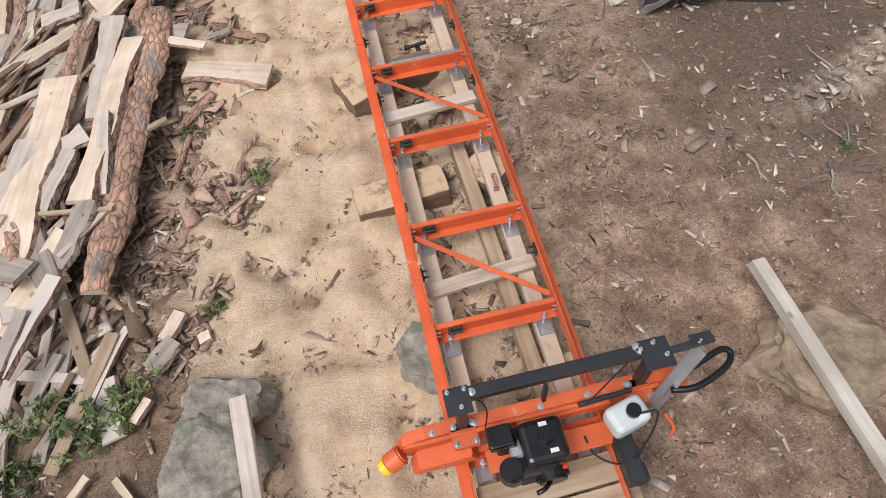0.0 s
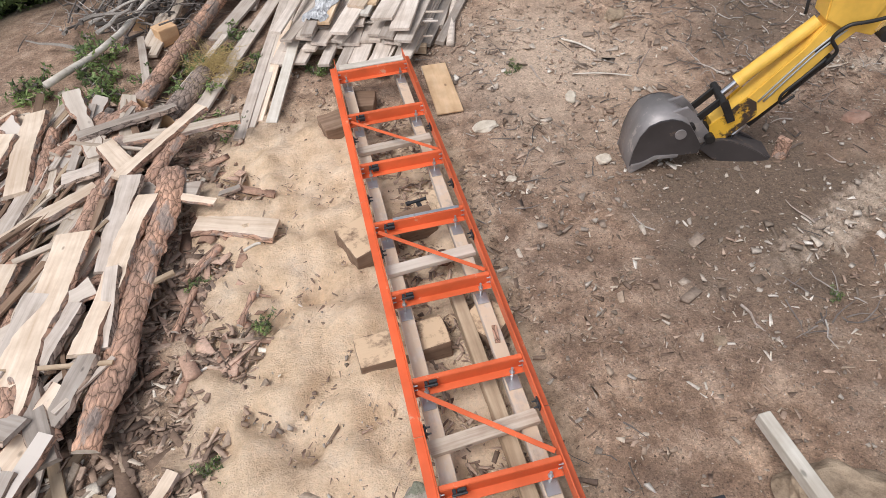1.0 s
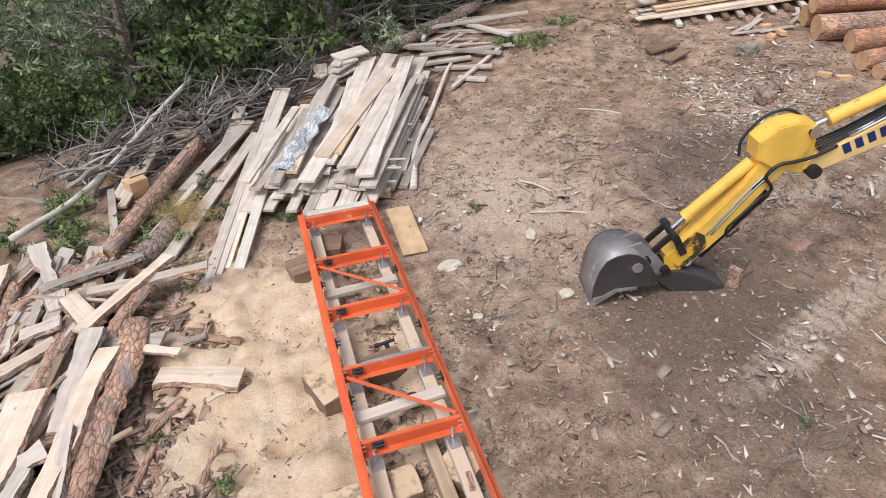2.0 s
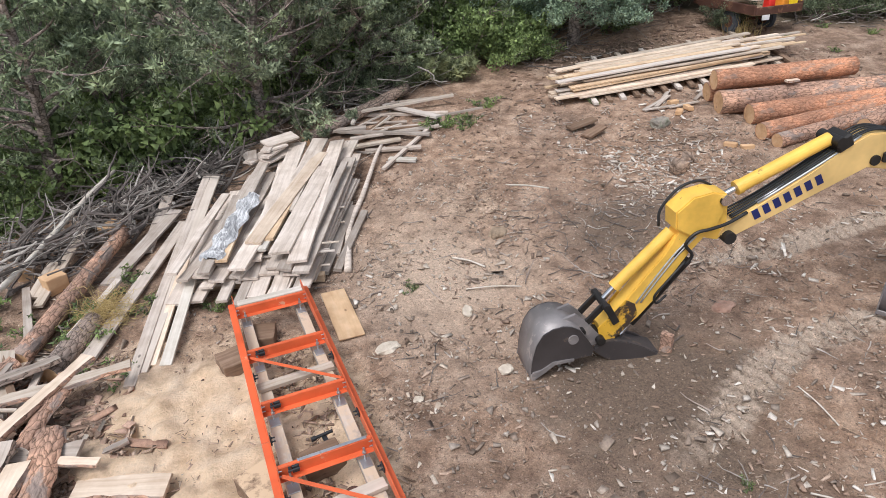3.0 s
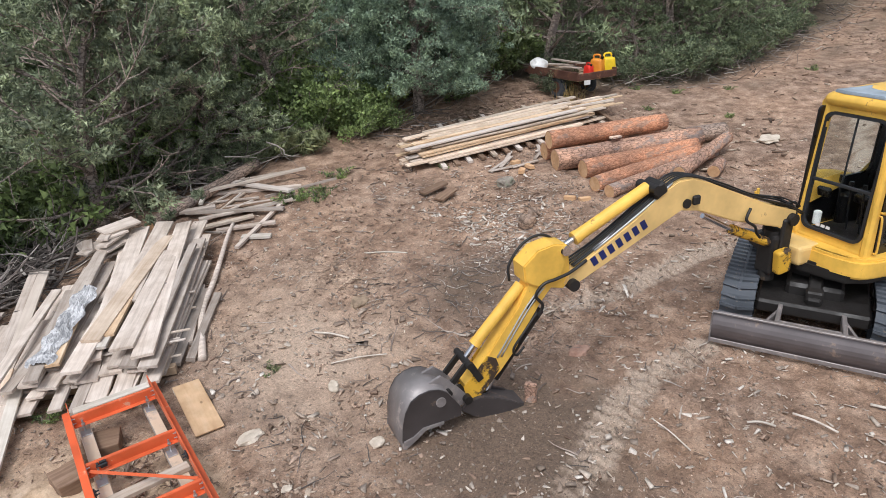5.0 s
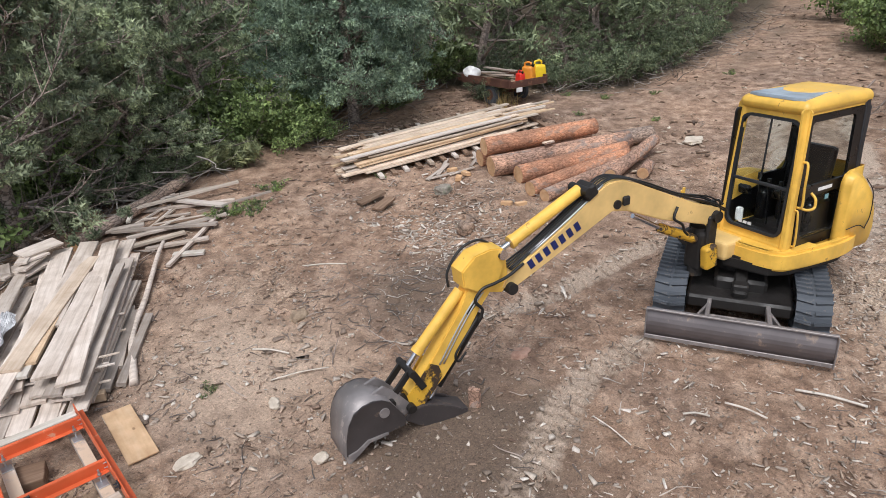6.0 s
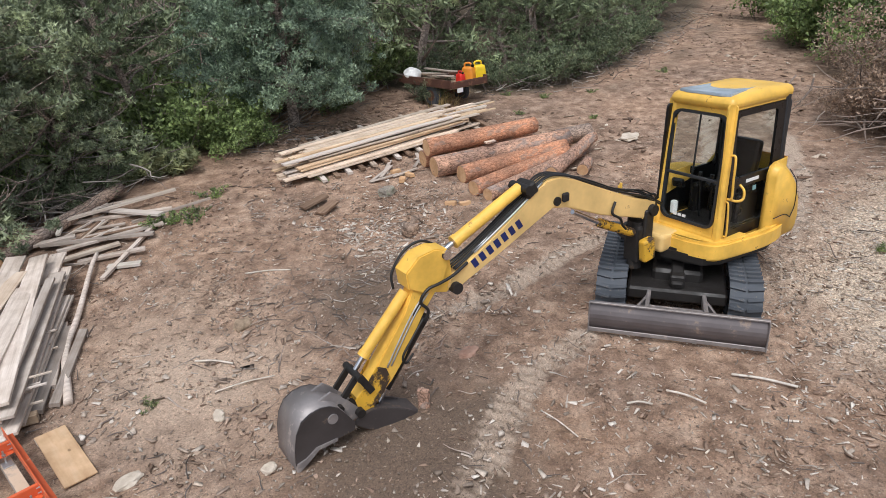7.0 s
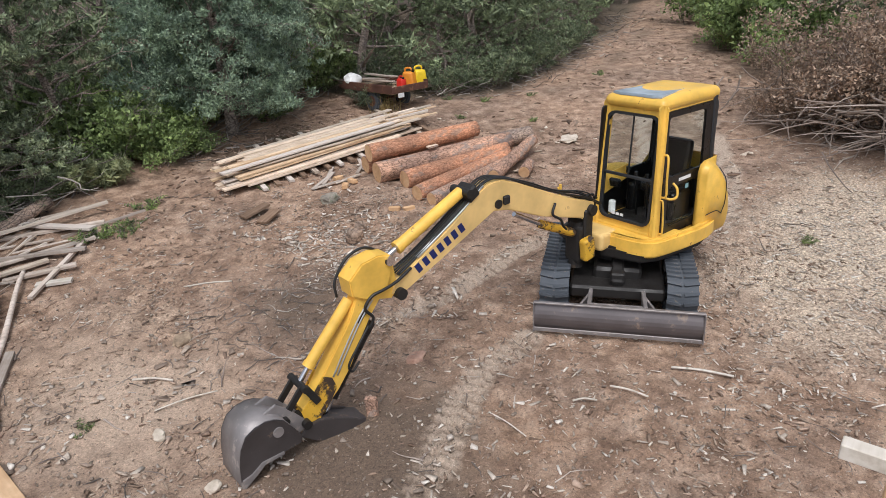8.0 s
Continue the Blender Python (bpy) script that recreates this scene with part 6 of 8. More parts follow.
# loose boards on top, fanned: x, y of both ends, width
for ax, ay, bx, by, w, mt in ((-0.95, 7.28, -0.10, 9.35, 0.12, M_WARM), (-0.62, 7.12, 0.05, 9.2, 0.14, M_GREY), (-0.40, 7.34, 0.23, 9.15, 0.15, M_GOLD), (-0.26, 7.06, 0.82, 9.25, 0.22, M_WARM), (0.16, 7.7, 1.28, 10.7, 0.27, M_WARM), (0.06, 7.42, 1.30, 10.05, 0.16, M_WHITEWOOD)):
    k = R2.uniform(0, 0.03)
    board((ax, ay, ground_z(ax, ay) + 0.405 + k), (bx, by, ground_z(bx, by) + 0.41 + k), w, 0.034, R2, mt, "loose wide board on top of the lumber stack", "lumber stack", R2.uniform(-5, 5))
for ax, ay, bx, by, w, mt in ((0.02, 7.55, 1.50, 10.0, 0.21, M_PALE), (0.21, 7.58, 0.82, 8.85, 0.13, M_GOLD), (0.27, 7.13, 1.43, 9.45, 0.26, M_WARM), (0.42, 6.88, 1.86, 10.38, 0.24, M_WARM), (0.73, 7.46, 1.74, 9.46, 0.11, M_GREY), (0.55, 8.32, 1.63, 10.55, 0.25, M_WARM), (-0.1, 8.4, 0.62, 10.2, 0.18, M_WARM)):
    k = R2.uniform(0.025, 0.06)
    board((ax, ay, ground_z(ax, ay) + 0.405 + k), (bx, by, ground_z(bx, by) + 0.42 + k), w, 0.034, R2, mt, "loose wide board on top of the lumber stack", "lumber stack", R2.uniform(-6, 6))
# board ends that stick out low at the front
for v, w, mt in ((-0.03, 0.2, M_GREY), (0.2, 0.16, M_WARM), (0.5, 0.14, M_WARM), (0.72, 0.13, M_GREY), (0.88, 0.2, M_WARM), (1.12, 0.19, M_WARM), (1.35, 0.14, M_GREY)):
    o = F0 + S * v + A * R2.uniform(-0.42, -0.2)
    e = o + A * R2.uniform(1.6, 2.4) + S * R2.uniform(0.0, 0.2)
    board((o.x, o.y, ground_z(o.x, o.y) + 0.16), (e.x, e.y, ground_z(e.x, e.y) + 0.30), w, 0.034, R2, mt, "weathered board end jutting from the lumber stack", "lumber stack", R2.uniform(-8, 8))
for k in range(13):
    o = F0 + A * R2.uniform(3.1, 3.5) + S * R2.uniform(0.05, 0.4)
    o.z = ground_z(o.x, o.y) + 0.34 + 0.026 * k
    a = radians(R2.uniform(20, 110))
    board(o, o + Vector((math.cos(a), math.sin(a), 0)) * R2.uniform(0.4, 0.75), R2.uniform(0.13, 0.26), 0.03, R2, R2.choice((M_GREY, M_WARM, M_WARM)), "short weathered offcut piled on the lumber stack", "offcuts on the stack", R2.uniform(-12, 12))


def crumpled_film():
    """A length of clear plastic film, crumpled and draped over the boards."""
    bm = bmesh.new()
    nx, ny = 60, 24
    g = [[bm.verts.new((((i / nx) - 0.5) * 1.7, ((j / ny) - 0.5) * (0.26 + 0.06 * math.sin(i * 0.4)), 0.03 * noise.noise(Vector((i * 0.16, j * 0.3, 0))) + 0.022 * abs(noise.noise(Vector((i * 0.5, j * 0.6, 5)))) + 0.05 * math.sin(j / ny * math.pi))) for j in range(ny + 1)] for i in range(nx + 1)]
    for i in range(nx):
        for j in range(ny):
            bm.faces.new((g[i][j], g[i + 1][j], g[i + 1][j + 1], g[i][j + 1]))
    ob = solid("plastic_film", bm, M_FILM, lay(F0 + S * 0.28 + A * 0.2 + Vector((0, 0, 0.42)), F0 + S * 0.42 + A * 1.9 + Vector((0, 0, 0.46))), "crumpled clear plastic film draped over the lumber stack", "plastic film")
    return ob


crumpled_film()
# boards leaning from the stack to the ground and lying beside it
LB = "long grey board sloping from the stack to the ground"
board((-1.52, 5.88, 0.05), (-0.28, 10.3, 0.42), 0.12, 0.035, R2, M_GREY, LB)
board((-1.40, 6.05, 0.05), (-0.16, 10.2, 0.43), 0.14, 0.03, R2, M_MIXED, LB)
board((-1.16, 6.08, 0.04), (-0.66, 7.75, 0.3), 0.12, 0.03, R2, M_WHITEWOOD, "pale board end leaning on the stack")
board((-1.3, 6.15, 0.04), (-0.8, 7.9, 0.25), 0.1, 0.03, R2, M_PALE, "orange-stained board leaning on the stack")
for ax, ay, bx, by, w in ((0.75, 7.13, 1.6, 8.75, 0.14), (0.92, 7.1, 1.72, 8.5, 0.1), (0.80, 7.4, 1.5, 9.0, 0.1), (1.0, 7.5, 1.6, 8.9, 0.12)):
    board((ax, ay, ground_z(ax, ay) + 0.06), (bx, by, ground_z(bx, by) + 0.07), w, 0.05, R2, M_GREY, "old grey board lying beside the stack", "", 8)
for ax, ay, bx, by in ((0.75, 8.1, 1.3, 9.4), (0.85, 8.3, 1.45, 9.6), (0.8, 7.8, 1.2, 8.9)):
    board((ax, ay, ground_z(ax, ay) + 0.12), (bx, by, ground_z(bx, by) + 0.13), 0.07, 0.03, R2, M_PALE, "narrow orange offcut strip beside the stack")


def pole(points, r, material, label, name="pole"):
    return solid(name, tube(arc(points, 4), [r * (1 - 0.4 * k / (4 * (len(points) - 1))) for k in range(4 * (len(points) - 1) + 1)], 8), material, pose(0, 0, 0), label, "pole")


def on(x, y, h=0.05):
    return (x, y, ground_z(x, y) + h)


pole([on(1.04, 7.03, 0.05), on(1.40, 8.2, 0.05), on(1.82, 8.96, 0.07), on(2.44, 10.15, 0.09), on(2.7, 10.6, 0.08)], 0.05, M_WARM, "long bleached crooked pole lying on the ground")
for ax, ay, bx, by, w, h, mt in ((2.87, 13.3, 3.98, 11.0, 0.16, 0.16, M_MIXED), (2.65, 12.1, 4.62, 11.75, 0.1, 0.2, M_MIXED), (2.44, 9.75, 4.05, 11.15, 0.07, 0.05, M_GREY), (2.66, 10.1, 3.05, 9.8, 0.12, 0.03, M_WHITEWOOD), (2.3, 11.2, 3.9, 10.8, 0.1, 0.08, M_GREY),
                                 (2.2, 11.6, 3.6, 10.5, 0.12, 0.1, M_GREY), (2.9, 12.2, 4.3, 11.3, 0.1, 0.06, M_GREY), (2.1, 10.9, 3.1, 10.7, 0.12, 0.06, M_MIXED), (2.6, 12.6, 3.6, 12.4, 0.1, 0.1, M_GREY), (2.4, 10.6, 3.3, 10.2, 0.1, 0.05, M_GREY), (3.2, 12.6, 4.4, 12.2, 0.08, 0.06, M_MIXED), (1.9, 11.8, 2.7, 11.5, 0.13, 0.1, M_GREY), (2.5, 11.7, 2.9, 12.5, 0.07, 0.14, M_WHITEWOOD), (3.6, 11.4, 5.0, 11.2, 0.06, 0.03, M_GREY)):
    board(on(ax, ay, h), on(bx, by, h), w, 0.045, R2, mt, "weathered board lying loose in a scattered heap", "scattered boards", R2.uniform(-5, 5))
for k in range(22):
    x, y, a = R2.uniform(2.0, 3.5), R2.uniform(9.6, 12.0), R2.gauss(0.1, 0.6)
    if x < 0.55 * (y - 6.2):
        L = R2.uniform(0.3, 1.1)
        board(on(x, y, 0.05), on(x + math.cos(a) * L, y + math.sin(a) * L, 0.07), R2.uniform(0.03, 0.075), 0.025, R2, R2.choice((M_WARM, M_GREY, M_MIXED, M_BROWN)), "thin weathered lath in a scattered heap", "scattered boards", R2.uniform(-10, 10))
log(on(1.55, 11.5, 0.12), on(4.0, 12.75, 0.2), 0.11, "old grey log lying across the scattered boards", M_BARK_GREY, "")
# boards and logs in the weeds behind the slab heap
pole([on(-3.6, 7.35, 0.22), on(-2.9, 8.4, 0.2), on(-2.0, 10.3, 0.45), on(-1.6, 10.9, 0.6)], 0.045, M_WHITEWOOD, "long bleached crooked branch lying in the weeds")
log(on(-2.55, 6.75, 0.12), on(-1.55, 9.3, 0.2), 0.10, "reddish bark log lying in the weeds", M_BARK, "")
log(on(-2.25, 6.35, 0.1), on(-1.85, 7.2, 0.12), 0.12, "grey bark log end lying in the weeds", M_BARK_GREY, "")
for ax, ay, bx, by, w, mt, hz in ((-1.75, 8.1, -0.82, 9.7, 0.2, M_GREY, 0.2), (-1.9, 6.55, -0.75, 9.4, 0.16, M_GREY, 0.12), (-2.70, 8.5, -2.45, 6.95, 0.09, M_GREY, 0.2), (-2.52, 7.95, -2.0, 9.8, 0.12, M_MIXED, 0.25), (-2.2, 6.9, -1.6, 8.0, 0.08, M_MIXED, 0.15), (-2.6, 8.2, -2.4, 8.9, 0.14, M_MIXED, 0.15), (-1.3, 8.8, -0.9, 10.2, 0.16, M_GREY, 0.25)):
    board(on(ax, ay, 0.06), on(bx, by, hz), w, 0.035, R2, mt, "weathered board lying in the weeds", "boards in the weeds", R2.uniform(-5, 5))
block("wood_block", -2.35, 8.35, 0.13, 0.25, 0.22, 0.22, 30, M_ENDGRAIN, "pale split wood chunk in the weeds")
block("wood_block", -2.75, 8.9, 0.1, 0.2, 0.2, 0.2, 10, M_ENDGRAIN, "split wood chunk beside the brush")
block("wood_block", -1.7, 9.6, 0.12, 0.3, 0.25, 0.25, 50, M_ENDGRAIN, "split wood chunk beside the brush")

# the second, stickered stack by the trees
A2, S2 = Vector((0.955, -0.16, 0.07)).normalized(), Vector((0.35, 0.93, 0))
F2 = Vector((6.55, 10.45, 0))
for k in range(16):
    o = F2 + A2 * (0.4 + 0.29 * k)
    o.z = ground_z(o.x, o.y) + 0.07
    a, b = o - S2 * 0.4, o + S2 * R2.uniform(1.6, 2.3)
    board((a.x, a.y, ground_z(a.x, a.y) + 0.06), (b.x, b.y, ground_z(b.x, b.y) + 0.08), 0.1, 0.05, R2, M_BROWN if k % 2 else M_MIXED, "sticker plank under the second lumber stack", "stickers under the second stack")
for tier in range(6):
    for j in range(8 - tier // 2):
        v = -0.12 + 0.15 * j + 0.05 * tier + R2.uniform(-0.04, 0.04)
        L = R2.uniform(3.4, 4.5)
        o = F2 + S2 * v + A2 * R2.uniform(-0.45, 0.35)
        e = o + A2 * L + S2 * R2.uniform(-0.1, 0.1)
        zz = 0.13 + 0.055 * tier + R2.uniform(-0.008, 0.014)
        o.z, e.z = ground_z(o.x, o.y) + zz, ground_z(e.x, e.y) + zz
        board(o, e, R2.uniform(0.12, 0.17), 0.032, R2, R2.choice((M_PALE, M_PALE, M_GOLD, M_MIXED)), "fresh pale plank in the second lumber stack", "second lumber stack", R2.uniform(-3, 3))
for j in range(9):
    o = F2 + A2 * R2.uniform(2.4, 3.0) + S2 * (0.25 + 0.09 * j)
    e = o + A2 * R2.uniform(2.0, 2.6)
    board(on(o.x, o.y, 0.36 - 0.02 * (j % 3)), on(e.x, e.y, 0.28), R2.uniform(0.06, 0.11), 0.03, R2, R2.choice((M_PALE, M_GOLD, M_MIXED)), "narrow plank lying at the far end of the second stack", "second lumber stack", R2.uniform(-4, 4))
for k in range(10):
    o = F2 + A2 * R2.uniform(0.9, 3.0) - S2 * R2.uniform(0.5, 1.1)
    a = radians(R2.uniform(-30, 60))
    board(on(o.x, o.y, 0.03), on(o.x + math.cos(a) * 0.6, o.y + math.sin(a) * 0.6, 0.04), 0.07, 0.02, R2, M_GREY, "short offcut strewn before the stack", "strewn offcuts")

# single boards and blocks in the yard
board(on(5.78, 9.36, 0.06), on(6.3, 9.34, 0.12), 0.2, 0.04, R2, M_BROWN, "dark brown broken plank lying in the dirt")
board(on(5.86, 8.95, 0.04), on(6.28, 9.08, 0.08), 0.2, 0.04, R2, M_BROWN, "dark brown broken plank lying in the dirt")
solid("plywood_piece", box(0.97, 0.285, 0.018, 0.003), M_PLY, lay((0.745, 6.66, 0.05), (0.71, 5.70, 0.03)), "pale orange plywood offcut lying on the dirt", "plywood")
solid("plank", board_mesh(0.75, 0.1, 0.05, R2), M_GREY, lay((-1.555, 1.49, 0.36), (-1.51, 0.75, 0.3)), "flaking whitewashed plank resting on a rock", "plank")
timber("squared_beam", (1.70, 1.61, 0.26), (1.76, -0.2, 0.33), 0.085, 0.09, M_WHITEWOOD, "long pale squared beam resting on a flat rock")
solid("clamp_tool", join(box(0.04, 0.2, 0.025, 0.005, at=(0, 0, 0)), cyl(0.015, 0.16, at=(0, 0.1, 0.02), rot=(0, 90, 0), n=10), cyl(0.022, 0.04, at=(-0.09, 0.1, 0.02), rot=(0, 90, 0), n=10)), M_BLACK, pose(0.08, 4.22, 0.12, 0, 0, 8), "black clamp tool lying between the rails", "tool")
solid("round_tin", join(cyl(0.075, 0.03, n=24, bevel=0.006), cyl(0.045, 0.04, n=24, bevel=0.006)), M_RUST, pose(0.13, 3.62, 0.10, 20, 10, 0), "rusty round cap lying under the sawmill", "tin")
board((0.30, 2.75, 0.235), (0.285, 2.6, 0.235), 0.035, 0.012, R2, M_BARK, "small bark strip on the timber")

# a rough lumber frame that stands just past the camera's side
FR = thing("lumber_frame", "pale lumber frame of one rail on two posts", "wood frame", pose(2.44, 0.1, 0))
part("rail", box(0.075, 1.5, 0.07, 0.004, at=(0.0, -0.75, 2.265)), M_WHITEWOOD, FR, "white planed rail")
part("post", box(0.06, 0.09, 2.3, 0.004, at=(-0.012, -0.22, 1.08)), M_PLY, FR)
part("post", box(0.06, 0.09, 2.3, 0.004, at=(-0.012, -1.3, 1.08)), M_PLY, FR)


# ---- rocks ----
def rock(x, y, h, sx, sy, sz, rz, material, label, seed, cuts=3, flat=0.75, name="rock", category="rock"):
    bm = bmesh.new()
    bmesh.ops.create_icosphere(bm, subdivisions=4 if max(sx, sy) > 0.4 else cuts, radius=0.5)
    o = Vector((seed * 3.7, seed * 1.3, 0))
    for v in bm.verts:
        d = v.co.normalized()
        k = 1 + 0.35 * noise.noise(d * 1.6 + o) + 0.14 * abs(noise.noise(d * 3.5 + o)) + 0.05 * noise.noise(d * 11 + o)
        v.co = d * 0.5 * k
        v.co.z = min(v.co.z, 0.5 * flat * (0.8 + 0.2 * noise.noise(d * 2 + o)))
        v.co = Vector((v.co.x * sx, v.co.y * sy, v.co.z * sz))
    bm.normal_update()
    return solid(name, bm, material, pose(x, y, ground_z(x, y) + h, 0, 0, rz), label, category)


rock(-1.80, 1.26, 0.05, 0.58, 0.62, 0.48, 20, M_STONE, "large pale grey-green boulder with a plank on it", 1)
rock(-1.72, 1.60, 0.04, 0.58, 0.3, 0.36, -8, M_STONE, "pale grey-green boulder against a larger one", 2)
rock(1.93, 0.98, 0.05, 0.86, 0.60, 0.56, -25, M_STONE_TAN, "broad flat tan rock under the squared beam", 3)
rock(-0.47, 1.60, 0.06, 0.32, 0.42, 0.3, 10, M_STONE, "grey-green rock under the sawmill rail", 4)
rock(0.99, 5.36, 0.02, 0.27, 0.16, 0.08, 10, M_STONE_WHITE, "flat white stone on the dirt", 5)
rock(3.12, 6.98, 0.03, 0.30, 0.2, 0.22, 30, M_STONE_TAN, "brown stone half sunk in the dirt", 6)
rock(4.55, 4.38, 0.02, 0.26, 0.18, 0.1, 0, M_STONE_RED, "flat reddish stone on the dirt", 7)
rock(7.22, 8.7, 0.05, 0.34, 0.24, 0.24, 0, M_STONE, "pale stone before the log pile", 8)
rock(2.02, 5.6, 0.02, 0.2, 0.12, 0.07, 60, M_STONE_WHITE, "pale flat stone beside the bucket", 11)
rock(1.93, 4.5, 0.03, 0.14, 0.12, 0.09, 20, M_STONE_WHITE, "pale stone beside the bucket", 12)
rock(1.0, 4.5, 0.01, 0.1, 0.08, 0.05, 0, M_STONE_WHITE, "small white stone on the dirt", 13)
rock(1.9, 2.33, 0.01, 0.1, 0.08, 0.07, 0, M_STONE_TAN, "small tan stone on the dirt", 14)
rock(12.4, 6.6, 0.04, 0.6, 0.35, 0.12, 20, M_STONE_WHITE, "flat pale stone behind the logs", 15)
rock(6.35, 7.2, 0.08, 0.32, 0.27, 0.3, 20, M_STUMP, "weathered stump chunk standing on the dirt", 41, 2, 0.9, "stump_chunk", "stump")
rock(6.75, 7.45, 0.03, 0.26, 0.2, 0.17, 70, M_STUMP, "weathered wood chunk lying on the dirt", 42, 2, 0.9, "stump_chunk", "stump")
block("red_stump", 3.52, 4.08, 0.09, 0.07, 0.12, 0.24, 30, M_BARK, "torn reddish root stump by the digger's thumb")
for k, (x, y) in enumerate(((8.0, 9.3), (7.8, 8.9), (8.05, 8.95), (7.55, 7.4), (7.7, 7.2))):
    block("wood_chunk", x, y, ground_z(x, y) + 0.04, 0.2, 0.11, 0.08, 40 * k, M_ENDGRAIN, "pale split wood chunk on the dirt")

# ---- ground litter: chips, bark, twigs, pebbles ----
RN = np.random.RandomState(8)
M_SPLINTER = chip_mat("pale_splinters", [(0.0, (0.3, 0.24, 0.19)), (0.5, (0.55, 0.48, 0.41)), (1.0, (0.8, 0.74, 0.67))])


def surface(x, y):
    near = np.clip(1.3 - np.hypot(x - 3, y - 4) / 14, 0, 1)
    return land(x, y) + 0.10 * (field(x, y, 1.7) - 0.5) * np.clip(np.hypot(x, y - 3) / 5, 0.25, 1) + 0.055 * (field(x, y, 0.3) - 0.5) * (0.3 + near)


def scatter_flakes(name, xy, length, width, thick, material, label, category, tilt=0.25, bent=0.0):
    """Small flat wedges: eight corners each, laid at random turns."""
    n = len(xy)
    x, y = xy[:, 0], xy[:, 1]
    a = RN.uniform(0, 2 * np.pi, n)
    whole = np.clip(RN.lognormal(-0.25, 0.4, n), 0.3, 1.7)
    L, W, T = (v * whole * RN.uniform(0.6, 1.3, n) for v in (length, width, thick))
    c = np.array([[-1, -1, -1], [1, -1, -1], [1, 1, -1], [-1, 1, -1], [-1, -1, 1], [1, -1, 1], [1, 1, 1], [-1, 1, 1]]) * 0.5
    jit = 1 + RN.uniform(-0.45, 0.45, (n, 8, 3)) * np.array([0.5, 0.8, 0.3])
    jit[:, [1, 2, 5, 6], 1:] *= RN.uniform(0.1, 0.9, (n, 1, 1))
    p = c[None] * jit * np.stack([L, W, T], -1)[:, None, :]
    tx, ty = RN.normal(0, tilt, n), RN.normal(0, tilt * 0.6, n)
    z = p[:, :, 2] + p[:, :, 0] * ty[:, None] + p[:, :, 1] * tx[:, None]
    px = p[:, :, 0] * np.cos(a)[:, None] - p[:, :, 1] * np.sin(a)[:, None] + x[:, None]
    py = p[:, :, 0] * np.sin(a)[:, None] + p[:, :, 1] * np.cos(a)[:, None] + y[:, None]
    pz = z + (surface(x, y) + T * 0.4 + 0.006)[:, None]
    v = np.stack([px, py, pz], -1).reshape(-1, 3)
    q = np.array([[0, 3, 2, 1], [4, 5, 6, 7], [0, 1, 5, 4], [1, 2, 6, 5], [2, 3, 7, 6], [3, 0, 4, 7]])
    f = (q[None] + 8 * np.arange(n)[:, None, None]).reshape(-1, 4)
    me = bpy.data.meshes.new(name)
    me.vertices.add(len(v))
    me.vertices.foreach_set("co", v.ravel())
    me.loops.add(f.size)
    me.loops.foreach_set("vertex_index", f.ravel())
    me.polygons.add(len(f))
    me.polygons.foreach_set("loop_start", np.arange(len(f)) * 4)
    me.update()
    me.materials.append(material)
    return tagged(new(name, me), label, category, "", "stuff")


def spots(n, x0, x1, y0, y1, patch=0.9, low=0.45, seed=0):
    """Random places, thicker in patches."""
    p = np.stack([RN.uniform(x0, x1, n), RN.uniform(y0, y1, n)], -1)
    w = field(p[:, 0] + 31 * seed, p[:, 1] + 7 * seed, patch, 2)
    return p[RN.rand(n) < np.clip((w - low) * 4, 0.06, 1)]


def clear_saw(p):
    return p[(p[:, 0] > 0.45) | (p[:, 0] < -1.6) | (RN.rand(len(p)) < 0.22)]


scatter_flakes("wood_chips", clear_saw(spots(17000, -3.5, 6, -0.5, 9, 0.8, 0.5, seed=1)), 0.05, 0.012, 0.007, M_CHIP, "pale wood chips strewn over the dirt", "wood chips")
scatter_flakes("wood_chips", spots(20000, 3, 13, 0, 11, 1.3, 0.48, seed=2), 0.058, 0.016, 0.011, M_CHIP, "pale wood chips strewn over the dirt", "wood chips")
scatter_flakes("wood_chips", np.stack([RN.normal(10.5, 2.4, 6500), RN.normal(1.0, 1.2, 6500)], -1), 0.06, 0.018, 0.006, M_SPLINTER, "pale mulch spread behind the digger", "mulch")
scatter_flakes("bark_chips", clear_saw(spots(4500, -3.5, 6, -0.5, 9, seed=3)), 0.06, 0.022, 0.008, M_BARKCHIP, "brown bark chips strewn over the dirt", "bark chips")
heap = np.stack([RN.normal(-1.98, 0.24, 1500), RN.uniform(1.9, 6.6, 1500)], -1)
heap = np.concatenate([heap[:800], heap[800:][heap[800:, 1] > 3.0]])
scatter_flakes("bark_chips", heap, 0.15, 0.034, 0.01, M_BARKCHIP, "bark scraps and splinters beside the slab heap", "bark scraps", 0.3)
scatter_flakes("bark_chips", np.stack([RN.normal(-1.85, 0.22, 130), RN.uniform(3.0, 6.3, 130)], -1), 0.26, 0.07, 0.012, M_REDBARK, "strips of reddish bark beside the slab heap", "bark strips", 0.25)
scatter_flakes("wood_chips", heap[:700] + RN.normal(0, 0.25, (700, 2)), 0.13, 0.03, 0.01, M_CHIP, "splinters beside the slab heap", "splinters", 0.4)
scatter_flakes("bark_chips", np.stack([RN.uniform(-4.6, -2.3, 2200), RN.uniform(2.3, 7.0, 2200)], -1), 0.2, 0.05, 0.02, M_BARKCHIP, "bark and splinters under the slab heap", "bark scraps", 0.5)
